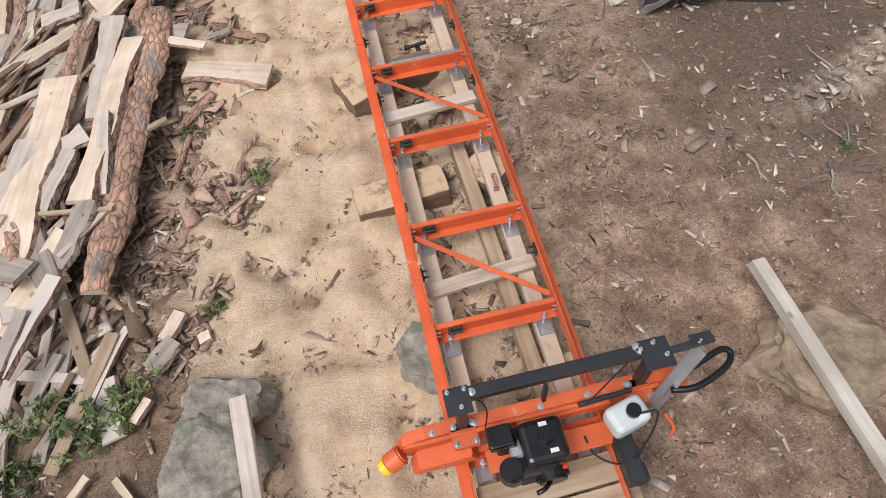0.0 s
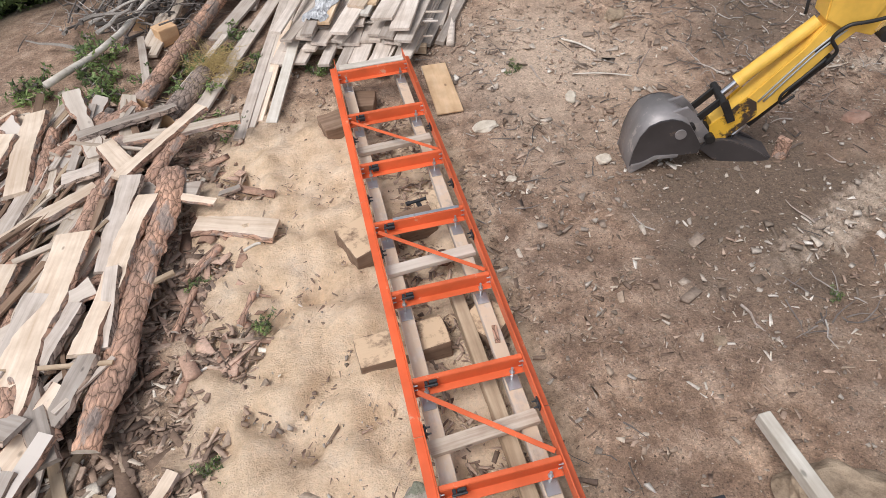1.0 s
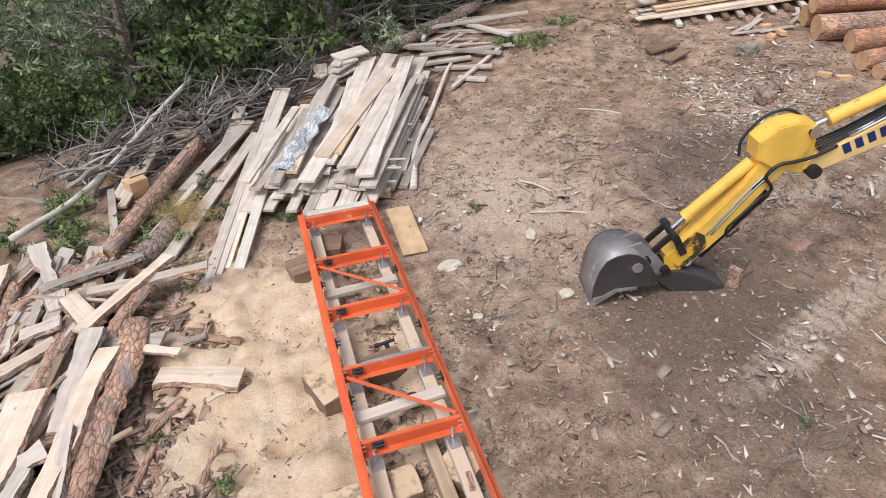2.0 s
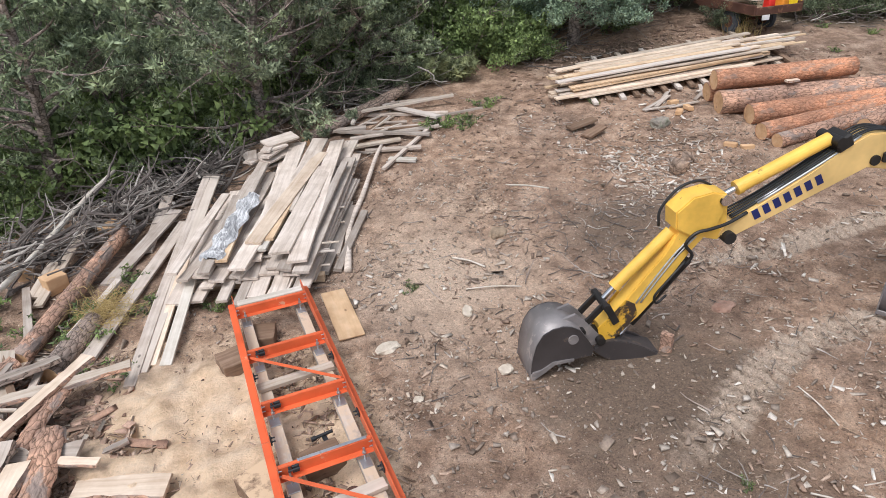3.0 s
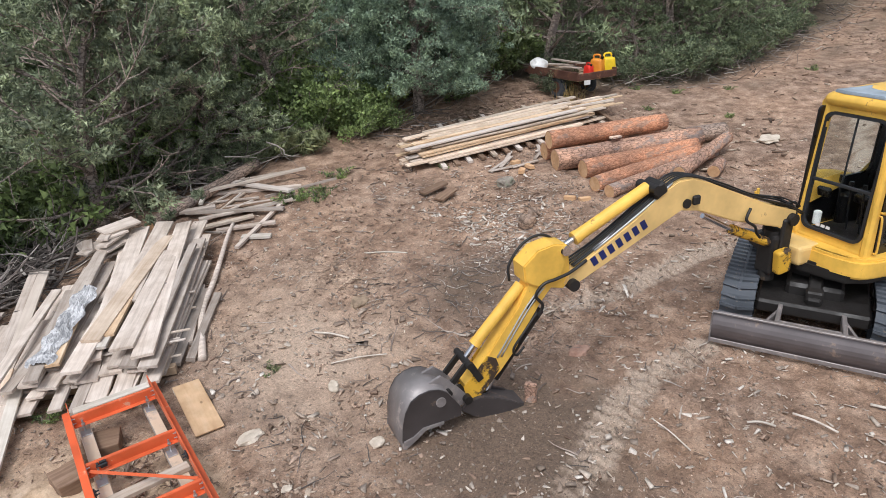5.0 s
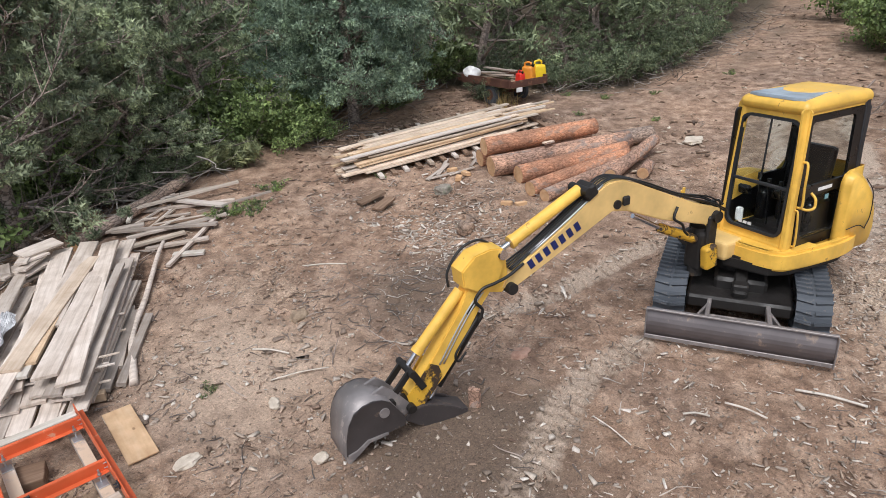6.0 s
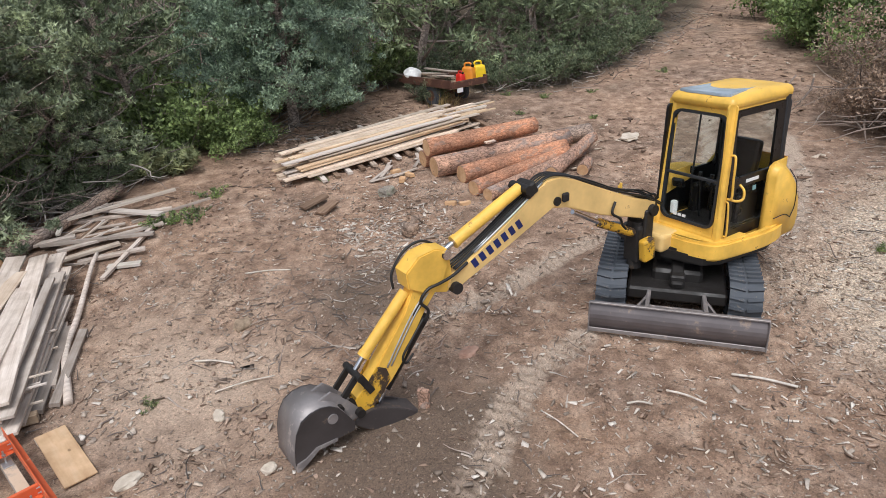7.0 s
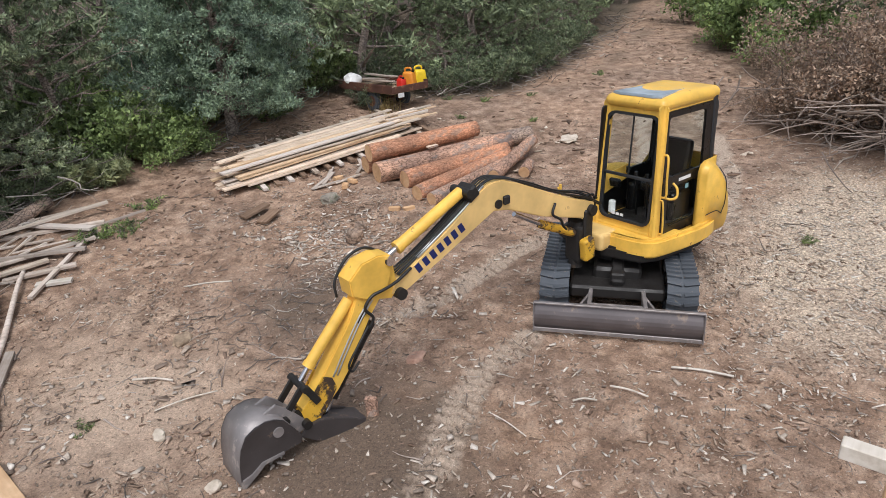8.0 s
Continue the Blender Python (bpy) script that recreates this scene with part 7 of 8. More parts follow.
scatter_flakes("wood_chips", np.stack([RN.uniform(-4.6, -2.3, 1400), RN.uniform(2.3, 7.0, 1400)], -1), 0.22, 0.06, 0.02, M_CHIP, "splinters under the slab heap", "splinters", 0.5)
under = np.stack([RN.uniform(-0.36, 0.36, 1300), RN.uniform(0.3, 6.2, 1300)], -1)
scatter_flakes("bark_chips", under, 0.09, 0.022, 0.01, M_BARKCHIP, "bark strips in the sawdust under the sawmill", "bark strips", 0.4)
scatter_flakes("wood_chips", np.stack([RN.uniform(-1.75, -0.4, 1300), RN.uniform(0.3, 6.6, 1300)], -1), 0.04, 0.012, 0.006, M_BARKCHIP, "bark crumbs in the sawdust", "bark crumbs")
right = spots(1600, 0.5, 1.7, 1.6, 5.4, 0.5, 0.5, seed=12)
scatter_flakes("wood_chips", right, 0.06, 0.026, 0.008, M_CHIP, "chips and slivers beside the sawmill", "wood chips", 0.35)
scatter_flakes("pebbles", spots(16000, -3.0, 9, -0.5, 10, 0.7, 0.4, seed=5), 0.022, 0.017, 0.012, M_PEBBLE, "small pebbles in the dirt", "pebbles", 0.5)
scatter_flakes("pebbles", spots(1300, 0.6, 9, 0, 11, 1.0, 0.45, seed=6), 0.05, 0.038, 0.025, M_PEBBLE, "pale stones lying in the dirt", "stones", 0.4)
scatter_flakes("pebbles", np.stack([RN.normal(6.1, 0.5, 700), RN.normal(7.4, 0.65, 700)], -1), 0.09, 0.024, 0.012, M_SPLINTER, "pale splinters round the stump chunk", "splinters", 0.4)
plates = spots(480, 0.55, 3.4, 2.6, 7.4, 0.7, 0.52, seed=14)
scatter_flakes("bark_chips", plates, 0.1, 0.05, 0.016, M_PLATE, "bark plates and chips beside the sawmill", "bark chips", 0.35)
scatter_flakes("wood_chips", spots(220, 0.55, 3.0, 3.0, 7.4, 0.7, 0.5, seed=15), 0.085, 0.034, 0.012, M_WHITECHIP, "bleached chips beside the sawmill", "wood chips", 0.3)
scatter_flakes("wood_chips", spots(3600, 1.5, 11, 0.3, 11, 1.1, 0.48, seed=16), 0.07, 0.022, 0.012, M_WHITECHIP, "bleached splinters over the yard", "splinters", 0.3)
scatter_flakes("bark_chips", spots(7000, 2.0, 12, 0.3, 12, 1.2, 0.5, seed=17), 0.06, 0.022, 0.016, M_BARKCHIP, "dark bark scraps over the yard", "bark chips", 0.35)
scatter_flakes("bark_chips", spots(2600, 11, 30, 7.5, 14, 1.6, 0.5, seed=18), 0.09, 0.03, 0.02, M_BARKCHIP, "dark litter along the wood's edge", "litter", 0.4)
scatter_flakes("bark_chips", np.stack([RN.normal(9.2, 1.5, 900), RN.normal(12.4, 0.5, 900)], -1), 0.1, 0.03, 0.02, M_BARKCHIP, "dark litter under the juniper", "litter", 0.4)
scatter_flakes("wood_chips", spots(2500, 9, 30, 3, 12, 2.5, 0.45, seed=9), 0.14, 0.05, 0.02, M_CHIP, "debris on the dirt track", "debris", 0.3)


def sticks(name, items, material, label, category, n=5, kind="stuff"):
    """Bent tapering twigs, as one mesh. items: lists of points with a radius."""
    verts, faces = [], []
    for pts, r in items:
        pts = [Vector(p) for p in pts]
        base, side = len(verts), None
        for i, p in enumerate(pts):
            d = (pts[min(i + 1, len(pts) - 1)] - pts[max(i - 1, 0)]).normalized()
            side = d.orthogonal().normalized() if side is None else (side - d * side.dot(d)).normalized()
            u = d.cross(side)
            rr = r * (1 - 0.65 * i / (len(pts) - 1))
            verts += [tuple(p + (side * math.cos(2 * math.pi * k / n) + u * math.sin(2 * math.pi * k / n)) * rr) for k in range(n)]
        for i in range(len(pts) - 1):
            for k in range(n):
                a, b = base + i * n + k, base + i * n + (k + 1) % n
                faces.append((a, b, b + n, a + n))
        faces.append(tuple(base + k for k in range(n))[::-1])
    return bulk(name, verts, faces, material, label, category, kind)


R3 = random.Random(23)


def twig(x, y, z, a, e, L, r, wob=0.25, steps=4):
    p = Vector((x, y, z))
    pts = [p.copy()]
    for k in range(steps):
        a += R3.gauss(0, wob)
        e += R3.gauss(0, wob * 0.5)
        p = p + Vector((math.cos(a) * math.cos(e), math.sin(a) * math.cos(e), math.sin(e))) * L / steps
        pts.append(p.copy())
    return pts, r


tw = []
for k in range(900):
    x, y = R3.uniform(0.5, 12), R3.uniform(-0.3, 11)
    if field(x, y, 1.5, 2) > 0.42:
        tw.append(twig(x, y, float(surface(x, y)) + 0.012, R3.uniform(0, 6.28), 0, R3.uniform(0.08, 0.35), R3.uniform(0.003, 0.008), 0.2, 3))
for k in range(260):
    x, y = R3.gauss(4.4, 0.9), R3.gauss(6.1, 0.7)
    tw.append(twig(x, y, float(surface(x, y)) + 0.012, R3.uniform(0, 6.28), 0.05, R3.uniform(0.15, 0.45), R3.uniform(0.003, 0.008), 0.35))
for k in range(14):
    x, y = 2.75 + R3.gauss(0, 0.15), 2.3 + R3.gauss(0, 0.15)
    tw.append(twig(x, y, float(surface(x, y)) + 0.02, R3.uniform(0, 6.28), 0.1, R3.uniform(0.2, 0.4), 0.007, 0.25))
sticks("twigs", tw, M_DEADWOOD, "dry twigs strewn over the dirt", "twigs")
tw = []
for k in range(420):
    x, y = R3.uniform(1.0, 11), R3.uniform(0.8, 12.6)
    if field(x + 17, y, 1.3, 2) > 0.46:
        tw.append(twig(x, y, float(surface(x, y)) + 0.02, R3.uniform(0, 6.28), 0.02, R3.uniform(0.14, 0.42), R3.uniform(0.006, 0.013), 0.35, 4))
sticks("sticks", tw, M_PALEDEAD, "pale bent sticks strewn over the dirt", "sticks")
for ax, ay, bx, by, r in ((2.35, 6.75, 2.62, 6.35, 0.018), (2.2, 6.0, 2.8, 5.75, 0.012), (6.0, 1.9, 6.2, 1.3, 0.02), (3.9, 8.2, 4.4, 7.75, 0.018), (4.2, 3.1, 4.1, 2.6, 0.01), (5.3, 2.3, 5.35, 1.9, 0.016), (4.85, 2.5, 5.0, 2.3, 0.016), (3.3, 2.2, 3.5, 1.9, 0.012), (3.7, 1.7, 3.8, 1.3, 0.014), (-1.5, 4.25, -1.35, 4.3, 0.02), (-1.9, 3.05, -1.75, 3.1, 0.016)):
    solid("stick", tube(arc([on(ax, ay, 0.03), on((ax + bx) / 2 + 0.02, (ay + by) / 2 + 0.02, 0.035), on(bx, by, 0.03)], 3), r * 0.7, 7), M_WHITEWOOD, pose(0, 0, 0), "bleached stick lying on the dirt", "stick")

# grey brush heaps along the bank
br = []
for k in range(1000):
    t = R3.random()
    x = -3.4 + 3.7 * t ** 0.7 + R3.gauss(0, 0.3)
    y = 8.7 + 2.7 * t ** 0.7 + R3.gauss(0, 0.4)
    if x > -1.15 + 0.36 * (y - 7.3):
        continue
    h = max(0.02, R3.gauss(0.17, 0.14))
    br.append(twig(x, y, ground_z(x, y) + h, R3.gauss(1.2, 0.8), R3.gauss(0, 0.22), R3.uniform(0.4, 1.1), R3.choice((0.006, 0.008, 0.012, 0.018, 0.03)), 0.28, 5))
for k in range(420):
    x, y = R3.uniform(2.2, 5.2), 0
    y = float(np.interp(x, EDGE_X, EDGE_Y)) + R3.gauss(0.3, 0.5)
    br.append(twig(x, y, ground_z(x, y) + max(0.02, R3.gauss(0.25, 0.2)), R3.gauss(0.6, 0.9), R3.gauss(0.1, 0.3), R3.uniform(0.4, 1.4), R3.uniform(0.006, 0.02), 0.3, 5))
for k in range(320):
    x = R3.uniform(12.8, 27)
    y = float(np.interp(x, [12.4, 13.6, 15, 17.6, 19.8, 24, 26.4], [13.0, 11.3, 10.3, 10.2, 10.5, 11.3, 11.8])) + R3.gauss(-0.1, 0.5)
    br.append(twig(x, y, ground_z(x, y) + abs(R3.gauss(0.12, 0.12)), R3.uniform(0, 6.28), R3.gauss(0.05, 0.2), R3.uniform(0.25, 0.8), R3.uniform(0.006, 0.015), 0.3, 5))
for k in range(260):
    x = R3.uniform(6.5, 12.5)
    y = float(np.interp(x, EDGE_X, EDGE_Y)) + R3.gauss(-0.5, 0.5)
    br.append(twig(x, y, ground_z(x, y) + abs(R3.gauss(0.08, 0.1)), R3.gauss(0.0, 0.8), R3.gauss(0.05, 0.2), R3.uniform(0.4, 1.5), R3.uniform(0.006, 0.02), 0.3, 5))
sticks("brush_heap", br, M_DEADWOOD, "tangled heap of bare grey branches along the bank", "brush heap")


# ---- trees and shrubs ----
def leaf_cloud(centres, radii, counts, size, rng, thin=0.4, droop=0.0, outward=0.6):
    """Clumps of small pointed leaves whose faces turn out from the clump and up."""
    V, n_all = [], int(np.sum(counts))
    c = np.repeat(np.asarray(centres), counts, 0)
    r = np.repeat(np.asarray(radii), counts)
    d = rng.normal(size=(n_all, 3))
    d /= np.linalg.norm(d, axis=1)[:, None]
    rad = r * rng.uniform(0.25, 1.0, n_all) ** 0.6
    p = c + d * rad[:, None] * np.array([1, 1, 0.75])
    ax = d * outward + rng.normal(size=(n_all, 3)) * 0.55
    ax[:, 2] += 0.25 - droop
    ax /= np.linalg.norm(ax, axis=1)[:, None]
    side = np.cross(ax, d + np.array([0, 0, 0.5]) + rng.normal(size=(n_all, 3)) * 0.55)
    side /= np.linalg.norm(side, axis=1)[:, None] + 1e-9
    s = size * rng.uniform(0.6, 1.5, n_all)
    a, w = ax * s[:, None], side * (s * thin)[:, None]
    return np.stack([p - a * 0.4 - w * 0.5, p - a * 0.4 + w * 0.5, p + a * 0.6], 1).reshape(-1, 3)


def leaf_mesh(name, v, material, k=4):
    n = len(v) // k
    f = np.arange(n * k)
    me = bpy.data.meshes.new(name)
    me.vertices.add(len(v))
    me.vertices.foreach_set("co", np.ascontiguousarray(v, dtype=np.float32).ravel())
    me.loops.add(n * k)
    me.loops.foreach_set("vertex_index", f)
    me.polygons.add(n)
    me.polygons.foreach_set("loop_start", np.arange(n) * k)
    me.update()
    me.materials.append(material)
    return me


def limb_tubes(limbs, sides=6):
    verts, faces = [], []
    top = sides
    for pts, r0, r1 in limbs:
        n = top if r0 > 0.03 else 3
        base, side = len(verts), None
        for i, p in enumerate(pts):
            d = (pts[min(i + 1, len(pts) - 1)] - pts[max(i - 1, 0)]).normalized()
            side = d.orthogonal().normalized() if side is None else (side - d * side.dot(d)).normalized()
            u = d.cross(side)
            rr = r0 + (r1 - r0) * i / (len(pts) - 1)
            verts += [tuple(p + (side * math.cos(2 * math.pi * k / n) + u * math.sin(2 * math.pi * k / n)) * rr) for k in range(n)]
        for i in range(len(pts) - 1):
            for k in range(n):
                a, b = base + i * n + k, base + i * n + (k + 1) % n
                faces.append((a, b, b + n, a + n))
    return verts, faces


def tree(name, seed, height, spread, low, material, label, leaves=9000, size=0.1, limbs=34, bare=0.0, thin=0.45, category="tree", clump=0.3, trunk_r=None, taper=0.75, forks=2, skirt=0.0, shell=0):
    """A tapered trunk with limbs and forks; leaves in clumps along the outer limbs."""
    rr = random.Random(seed)
    rn = np.random.RandomState(seed)
    t = thing(name, label, category)
    trunk_r = trunk_r or 0.028 * height
    tp, p, a = [], Vector((0, 0, -0.3)), Vector((rr.gauss(0, 0.07), rr.gauss(0, 0.07), 1))
    for k in range(9):
        tp.append(p.copy())
        a += Vector((rr.gauss(0, 0.07), rr.gauss(0, 0.07), 0))
        p = p + a.normalized() * (height * 0.95 + 0.3) / 8
    out = [(tp, trunk_r, trunk_r * 0.15)]
    centres, radii = [], []
    for k in range(limbs):
        f = low + (0.97 - low) * (k + rr.random()) / limbs
        i = min(7, int(f * 8))
        s = tp[i].lerp(tp[i + 1], f * 8 - i)
        az = k * 2.4 + rr.gauss(0, 0.4)
        prof = math.sin(math.pi * min(1, (0.22 + 0.78 * (f - low) / (1 - low)) ** taper)) ** 0.7
        L = spread * max(0.18, prof) * rr.uniform(0.75, 1.15)
        el = 0.15 + 0.75 * (f - low) + rr.gauss(0, 0.15)
        pts, q = [s.copy()], s.copy()
        for m in range(5):
            az += rr.gauss(0, 0.16)
            el += rr.gauss(0.02, 0.12)
            q = q + Vector((math.cos(az) * math.cos(el), math.sin(az) * math.cos(el), math.sin(el))) * L / 5
            pts.append(q.copy())
        out.append((pts, trunk_r * 0.32 * (1.15 - f), 0.006))
        nude = rr.random() < bare or f < skirt
        for m in range(1, 6):
            for _ in range(forks):
                fz, fe = az + rr.gauss(0, 0.9), el + rr.gauss(0.1, 0.45)
                l2 = L * rr.uniform(0.16, 0.36)
                e = pts[m] + Vector((math.cos(fz) * math.cos(fe), math.sin(fz) * math.cos(fe), math.sin(fe))) * l2
                out.append(([pts[m], pts[m].lerp(e, 0.5) + Vector((rr.gauss(0, 0.03), rr.gauss(0, 0.03), rr.gauss(0, 0.03))), e], 0.012, 0.003))
                if not nude and (m > 1 or rr.random() < 0.4):
                    centres.append(tuple(e))
                    radii.append(clump * rr.uniform(0.6, 1.3))
    # a close crown: clumps set all over its rounded outside
    for k in range(shell):
        u, w = rr.random(), rr.uniform(0, 2 * math.pi)
        hz = 0.13 + 0.87 * u
        rad = spread * math.sin(math.pi * min(1, 0.2 + 0.8 * hz ** 0.9)) ** 0.55 * rr.uniform(0.72, 1.05)
        rad *= 1 + 0.2 * math.sin(3 * w + 5 * hz) + 0.12 * math.sin(7 * w - 9 * hz)
        centres.append((rad * math.cos(w), rad * math.sin(w), hz * height * 1.02))
        radii.append(rr.uniform(0.13, 0.28))
    v, f = limb_tubes(out)
    me = bpy.data.meshes.new("trunk")
    me.from_pydata(v, [], f)
    me.materials.append(M_TRUNK)
    ob = new("trunk", me)
    ob.parent = t
    cnt = rn.multinomial(leaves, np.full(len(centres), 1 / len(centres)))
    lv = leaf_cloud(centres, radii, cnt, size, rn, thin)
    ob = new("crown", leaf_mesh("crown", lv, material, 3))
    ob.parent = t
    return t


def shrub(name, seed, h, r, material, label, leaves=5000, size=0.09, thin=0.6, stems=14, category="shrub", stem_mat=None):
    rr, rn = random.Random(seed), np.random.RandomState(seed)
    t = thing(name, label, category)
    out, centres, radii = [], [], []
    for k in range(stems):
        az, el = rr.uniform(0, 6.28), rr.uniform(0.5, 1.4)
        L = h * rr.uniform(0.7, 1.1) / max(0.6, math.sin(el))
        L = min(L, r * 1.5 if el < 0.9 else L)
        q = Vector((rr.gauss(0, r * 0.25), rr.gauss(0, r * 0.25), -0.1))
        pts = [q.copy()]
        for m in range(4):
            az += rr.gauss(0, 0.25)
            q = q + Vector((math.cos(az) * math.cos(el), math.sin(az) * math.cos(el), math.sin(el))) * L / 4
            pts.append(q.copy())
            if m > 0:
                for _ in range(3):
                    e = q + Vector((rr.gauss(0, 0.2), rr.gauss(0, 0.2), rr.gauss(0.05, 0.15))) * h * 0.6
                    out.append(([q.copy(), q.lerp(e, 0.6), e], 0.008, 0.002))
                    centres.append(tuple(e))
                    radii.append(h * rr.uniform(0.13, 0.26))
        out.append((pts, 0.02, 0.005))
    v, f = limb_tubes(out, 5)
    me = bpy.data.meshes.new("stem")
    me.from_pydata(v, [], f)
    me.materials.append(stem_mat or M_TRUNK)
    new("stem", me).parent = t
    cnt = rn.multinomial(leaves, np.full(len(centres), 1 / len(centres)))
    new("foliage", leaf_mesh("foliage", leaf_cloud(centres, radii, cnt, size, rn, thin, 0.1), material, 3)).parent = t
    return t


def stand(ob, x, y, turn=0, s=1.0, sink=0.0):
    ob.matrix_world = pose(x, y, ground_z(x, y) - sink, 0, 0, turn) @ Matrix.Scale(s, 4)
    return ob


JL, PLb, OL = "blue-green juniper with a dense rounded crown", "dark green pinyon pine at the wood's edge", "bright green scrub oak thicket below the bank"
JUN = stand(tree("juniper_tree", 1, 6.0, 1.95, 0.12, L_JUNIPER, JL, 180000, 0.064, 46, 0.0, 0.42, clump=0.2, shell=1300), 8.6, 13.6)
PINES = [tree("pine_tree", 20 + k, 6.5, 2.3, 0.12, L_PINE, PLb, 13000, 0.14, 38, 0.12, 0.32, clump=0.19, skirt=0.15) for k in range(3)]
FARPINE = tree("pine_tree", 29, 6.5, 2.3, 0.12, L_PINE, PLb, 5000, 0.23, 22, 0.1, 0.34, clump=0.4, forks=1)
BARE = [tree("juniper_tree", 40 + k, 4.8, 2.1, 0.1, L_OLD, "old juniper with many bare grey branches and sparse foliage", 25000, 0.085, 50, 0.2, 0.4, clump=0.18, skirt=0.22) for k in range(2)]
OAKS = [shrub("scrub_oak", 60 + k, 1.7, 1.3, L_OAK, OL, 4600, 0.11, 0.75, 16) for k in range(2)]
DUST = [shrub("sage_bush", 70 + k, 1.2, 1.0, L_DUSTY, "dusty green bush at the wood's edge", 5000, 0.08, 0.5, 12) for k in range(2)]
stand(PINES[0], 5.2, 18.2, 20, 1.0)
stand(PINES[1], 2.6, 16.2, 70, 0.95)
stand(PINES[2], 13.0, 18.5, 10, 1.0)
stand(BARE[0], 0.98, 12.25, 0, 1.0, 0.1)
stand(BARE[1], 2.0, 13.7, 140, 1.0, 0.1)
stand(FARPINE, 33.0, 14.5, 0, 1.0)
stand(OAKS[0], -0.9, 13.2, 0, 1.0, 0.1)
stand(OAKS[1], 6.6, 15.6, 0, 1.0, 0.1)
stand(DUST[0], 4.6, 15.0, 0, 1.1)
stand(DUST[1], 11.9, 12.0, 0, 0.5)


def again(src, x, y, turn, s, sink=0.0):
    return copy_thing(src, pose(x, y, ground_z(x, y) - sink, 0, 0, turn)) if s == 1 else stand(copy_thing(src, pose(0, 0, 0)), x, y, turn, s, sink)


R5 = random.Random(77)
placed = [(8.6, 13.9, 2.4), (5.2, 18.2, 1.6), (2.6, 16.2, 1.4), (13.0, 18.5, 1.6), (0.98, 12.25, 2.2), (2.0, 13.7, 2.0)]


def room(x, y, d):
    return all(math.hypot(x - a, y - b) > d + r * 0.5 for a, b, r in placed)


def on_road(x, y):
    """The bare dirt track that climbs away between the trees, and the yard itself."""
    if x < 12:
        return y < float(np.interp(x, EDGE_X, EDGE_Y)) + 0.7
    left = float(np.interp(x, [12, 14, 15, 20, 25, 32, 40], [13.2, 11.5, 11.0, 11.2, 12.2, 15.2, 19]))
    low = float(np.interp(x, [12, 15, 20, 25, 32, 40], [-4, 1.0, 3.6, 5.8, 9.5, 13]))
    return low < y < left


# the wood: pines and junipers thick along the bank and up the hill
tries = 0
while tries < 900:
    tries += 1
    far = tries > 420
    x, y = (R5.uniform(-9, 30), R5.uniform(10, 26)) if not far else (R5.uniform(-12, 44), R5.uniform(-3, 38))
    if not far and x < -5 and y > 18:
        continue
    if far and x < 34 and y < 24 and not (x > 17 and y < 8):
        continue
    if on_road(x, y) and x < 33 or not room(x, y, 1.75 if not far else 2.8):
        continue
    if x < 12 and y < 9:
        continue
    src = R5.choice(PINES + PINES + BARE) if not far and math.hypot(x, y) < 17.8 else FARPINE
    again(src, x, y, R5.uniform(0, 360), R5.uniform(0.75, 1.15), 0.05)
    placed.append((x, y, 1.2))
for x, y, s, turn in ((3.25, 13.75, 0.62, 200), (3.9, 14.7, 0.8, 60), (-1.6, 12.6, 0.7, 300)):
    again(BARE[1], x, y, turn, s, 0.05)
for x, y, s in ((2.9, 13.15, 0.5), (3.6, 13.5, 0.55), (1.7, 12.75, 0.45), (4.15, 13.35, 0.45), (3.3, 13.0, 0.4)):
    again(DUST[0], x, y, 90 * x, s)
for x, y, s in ((13.9, 11.6, 0.75), (14.6, 10.9, 0.6), (15.4, 10.6, 0.8), (16.3, 10.5, 0.65), (17.4, 10.6, 0.9), (18.6, 10.8, 0.8), (20.2, 11.0, 0.9), (22.0, 11.3, 1.0), (13.4, 12.9, 0.8)):
    again(DUST[1], x, y, 77 * x, s)
# thickets of oak and sage along the edge of the yard
for k in range(64):
    x = R5.uniform(-9, 13.5)
    e = float(np.interp(x, EDGE_X, EDGE_Y))
    y = e + R5.uniform(1.0, 5.5)
    if 3.8 < x <= 6.2:
        y += 1.0
    if x > 6.2:
        y = e + R5.uniform(0.8, 3)
    if math.hypot(x - 8.4, y - 13.4) < 2.3 or x > 11.8:
        continue
    again(R5.choice(OAKS + OAKS + DUST), x, y, R5.uniform(0, 360), R5.uniform(0.6, 1.1), 0.05)
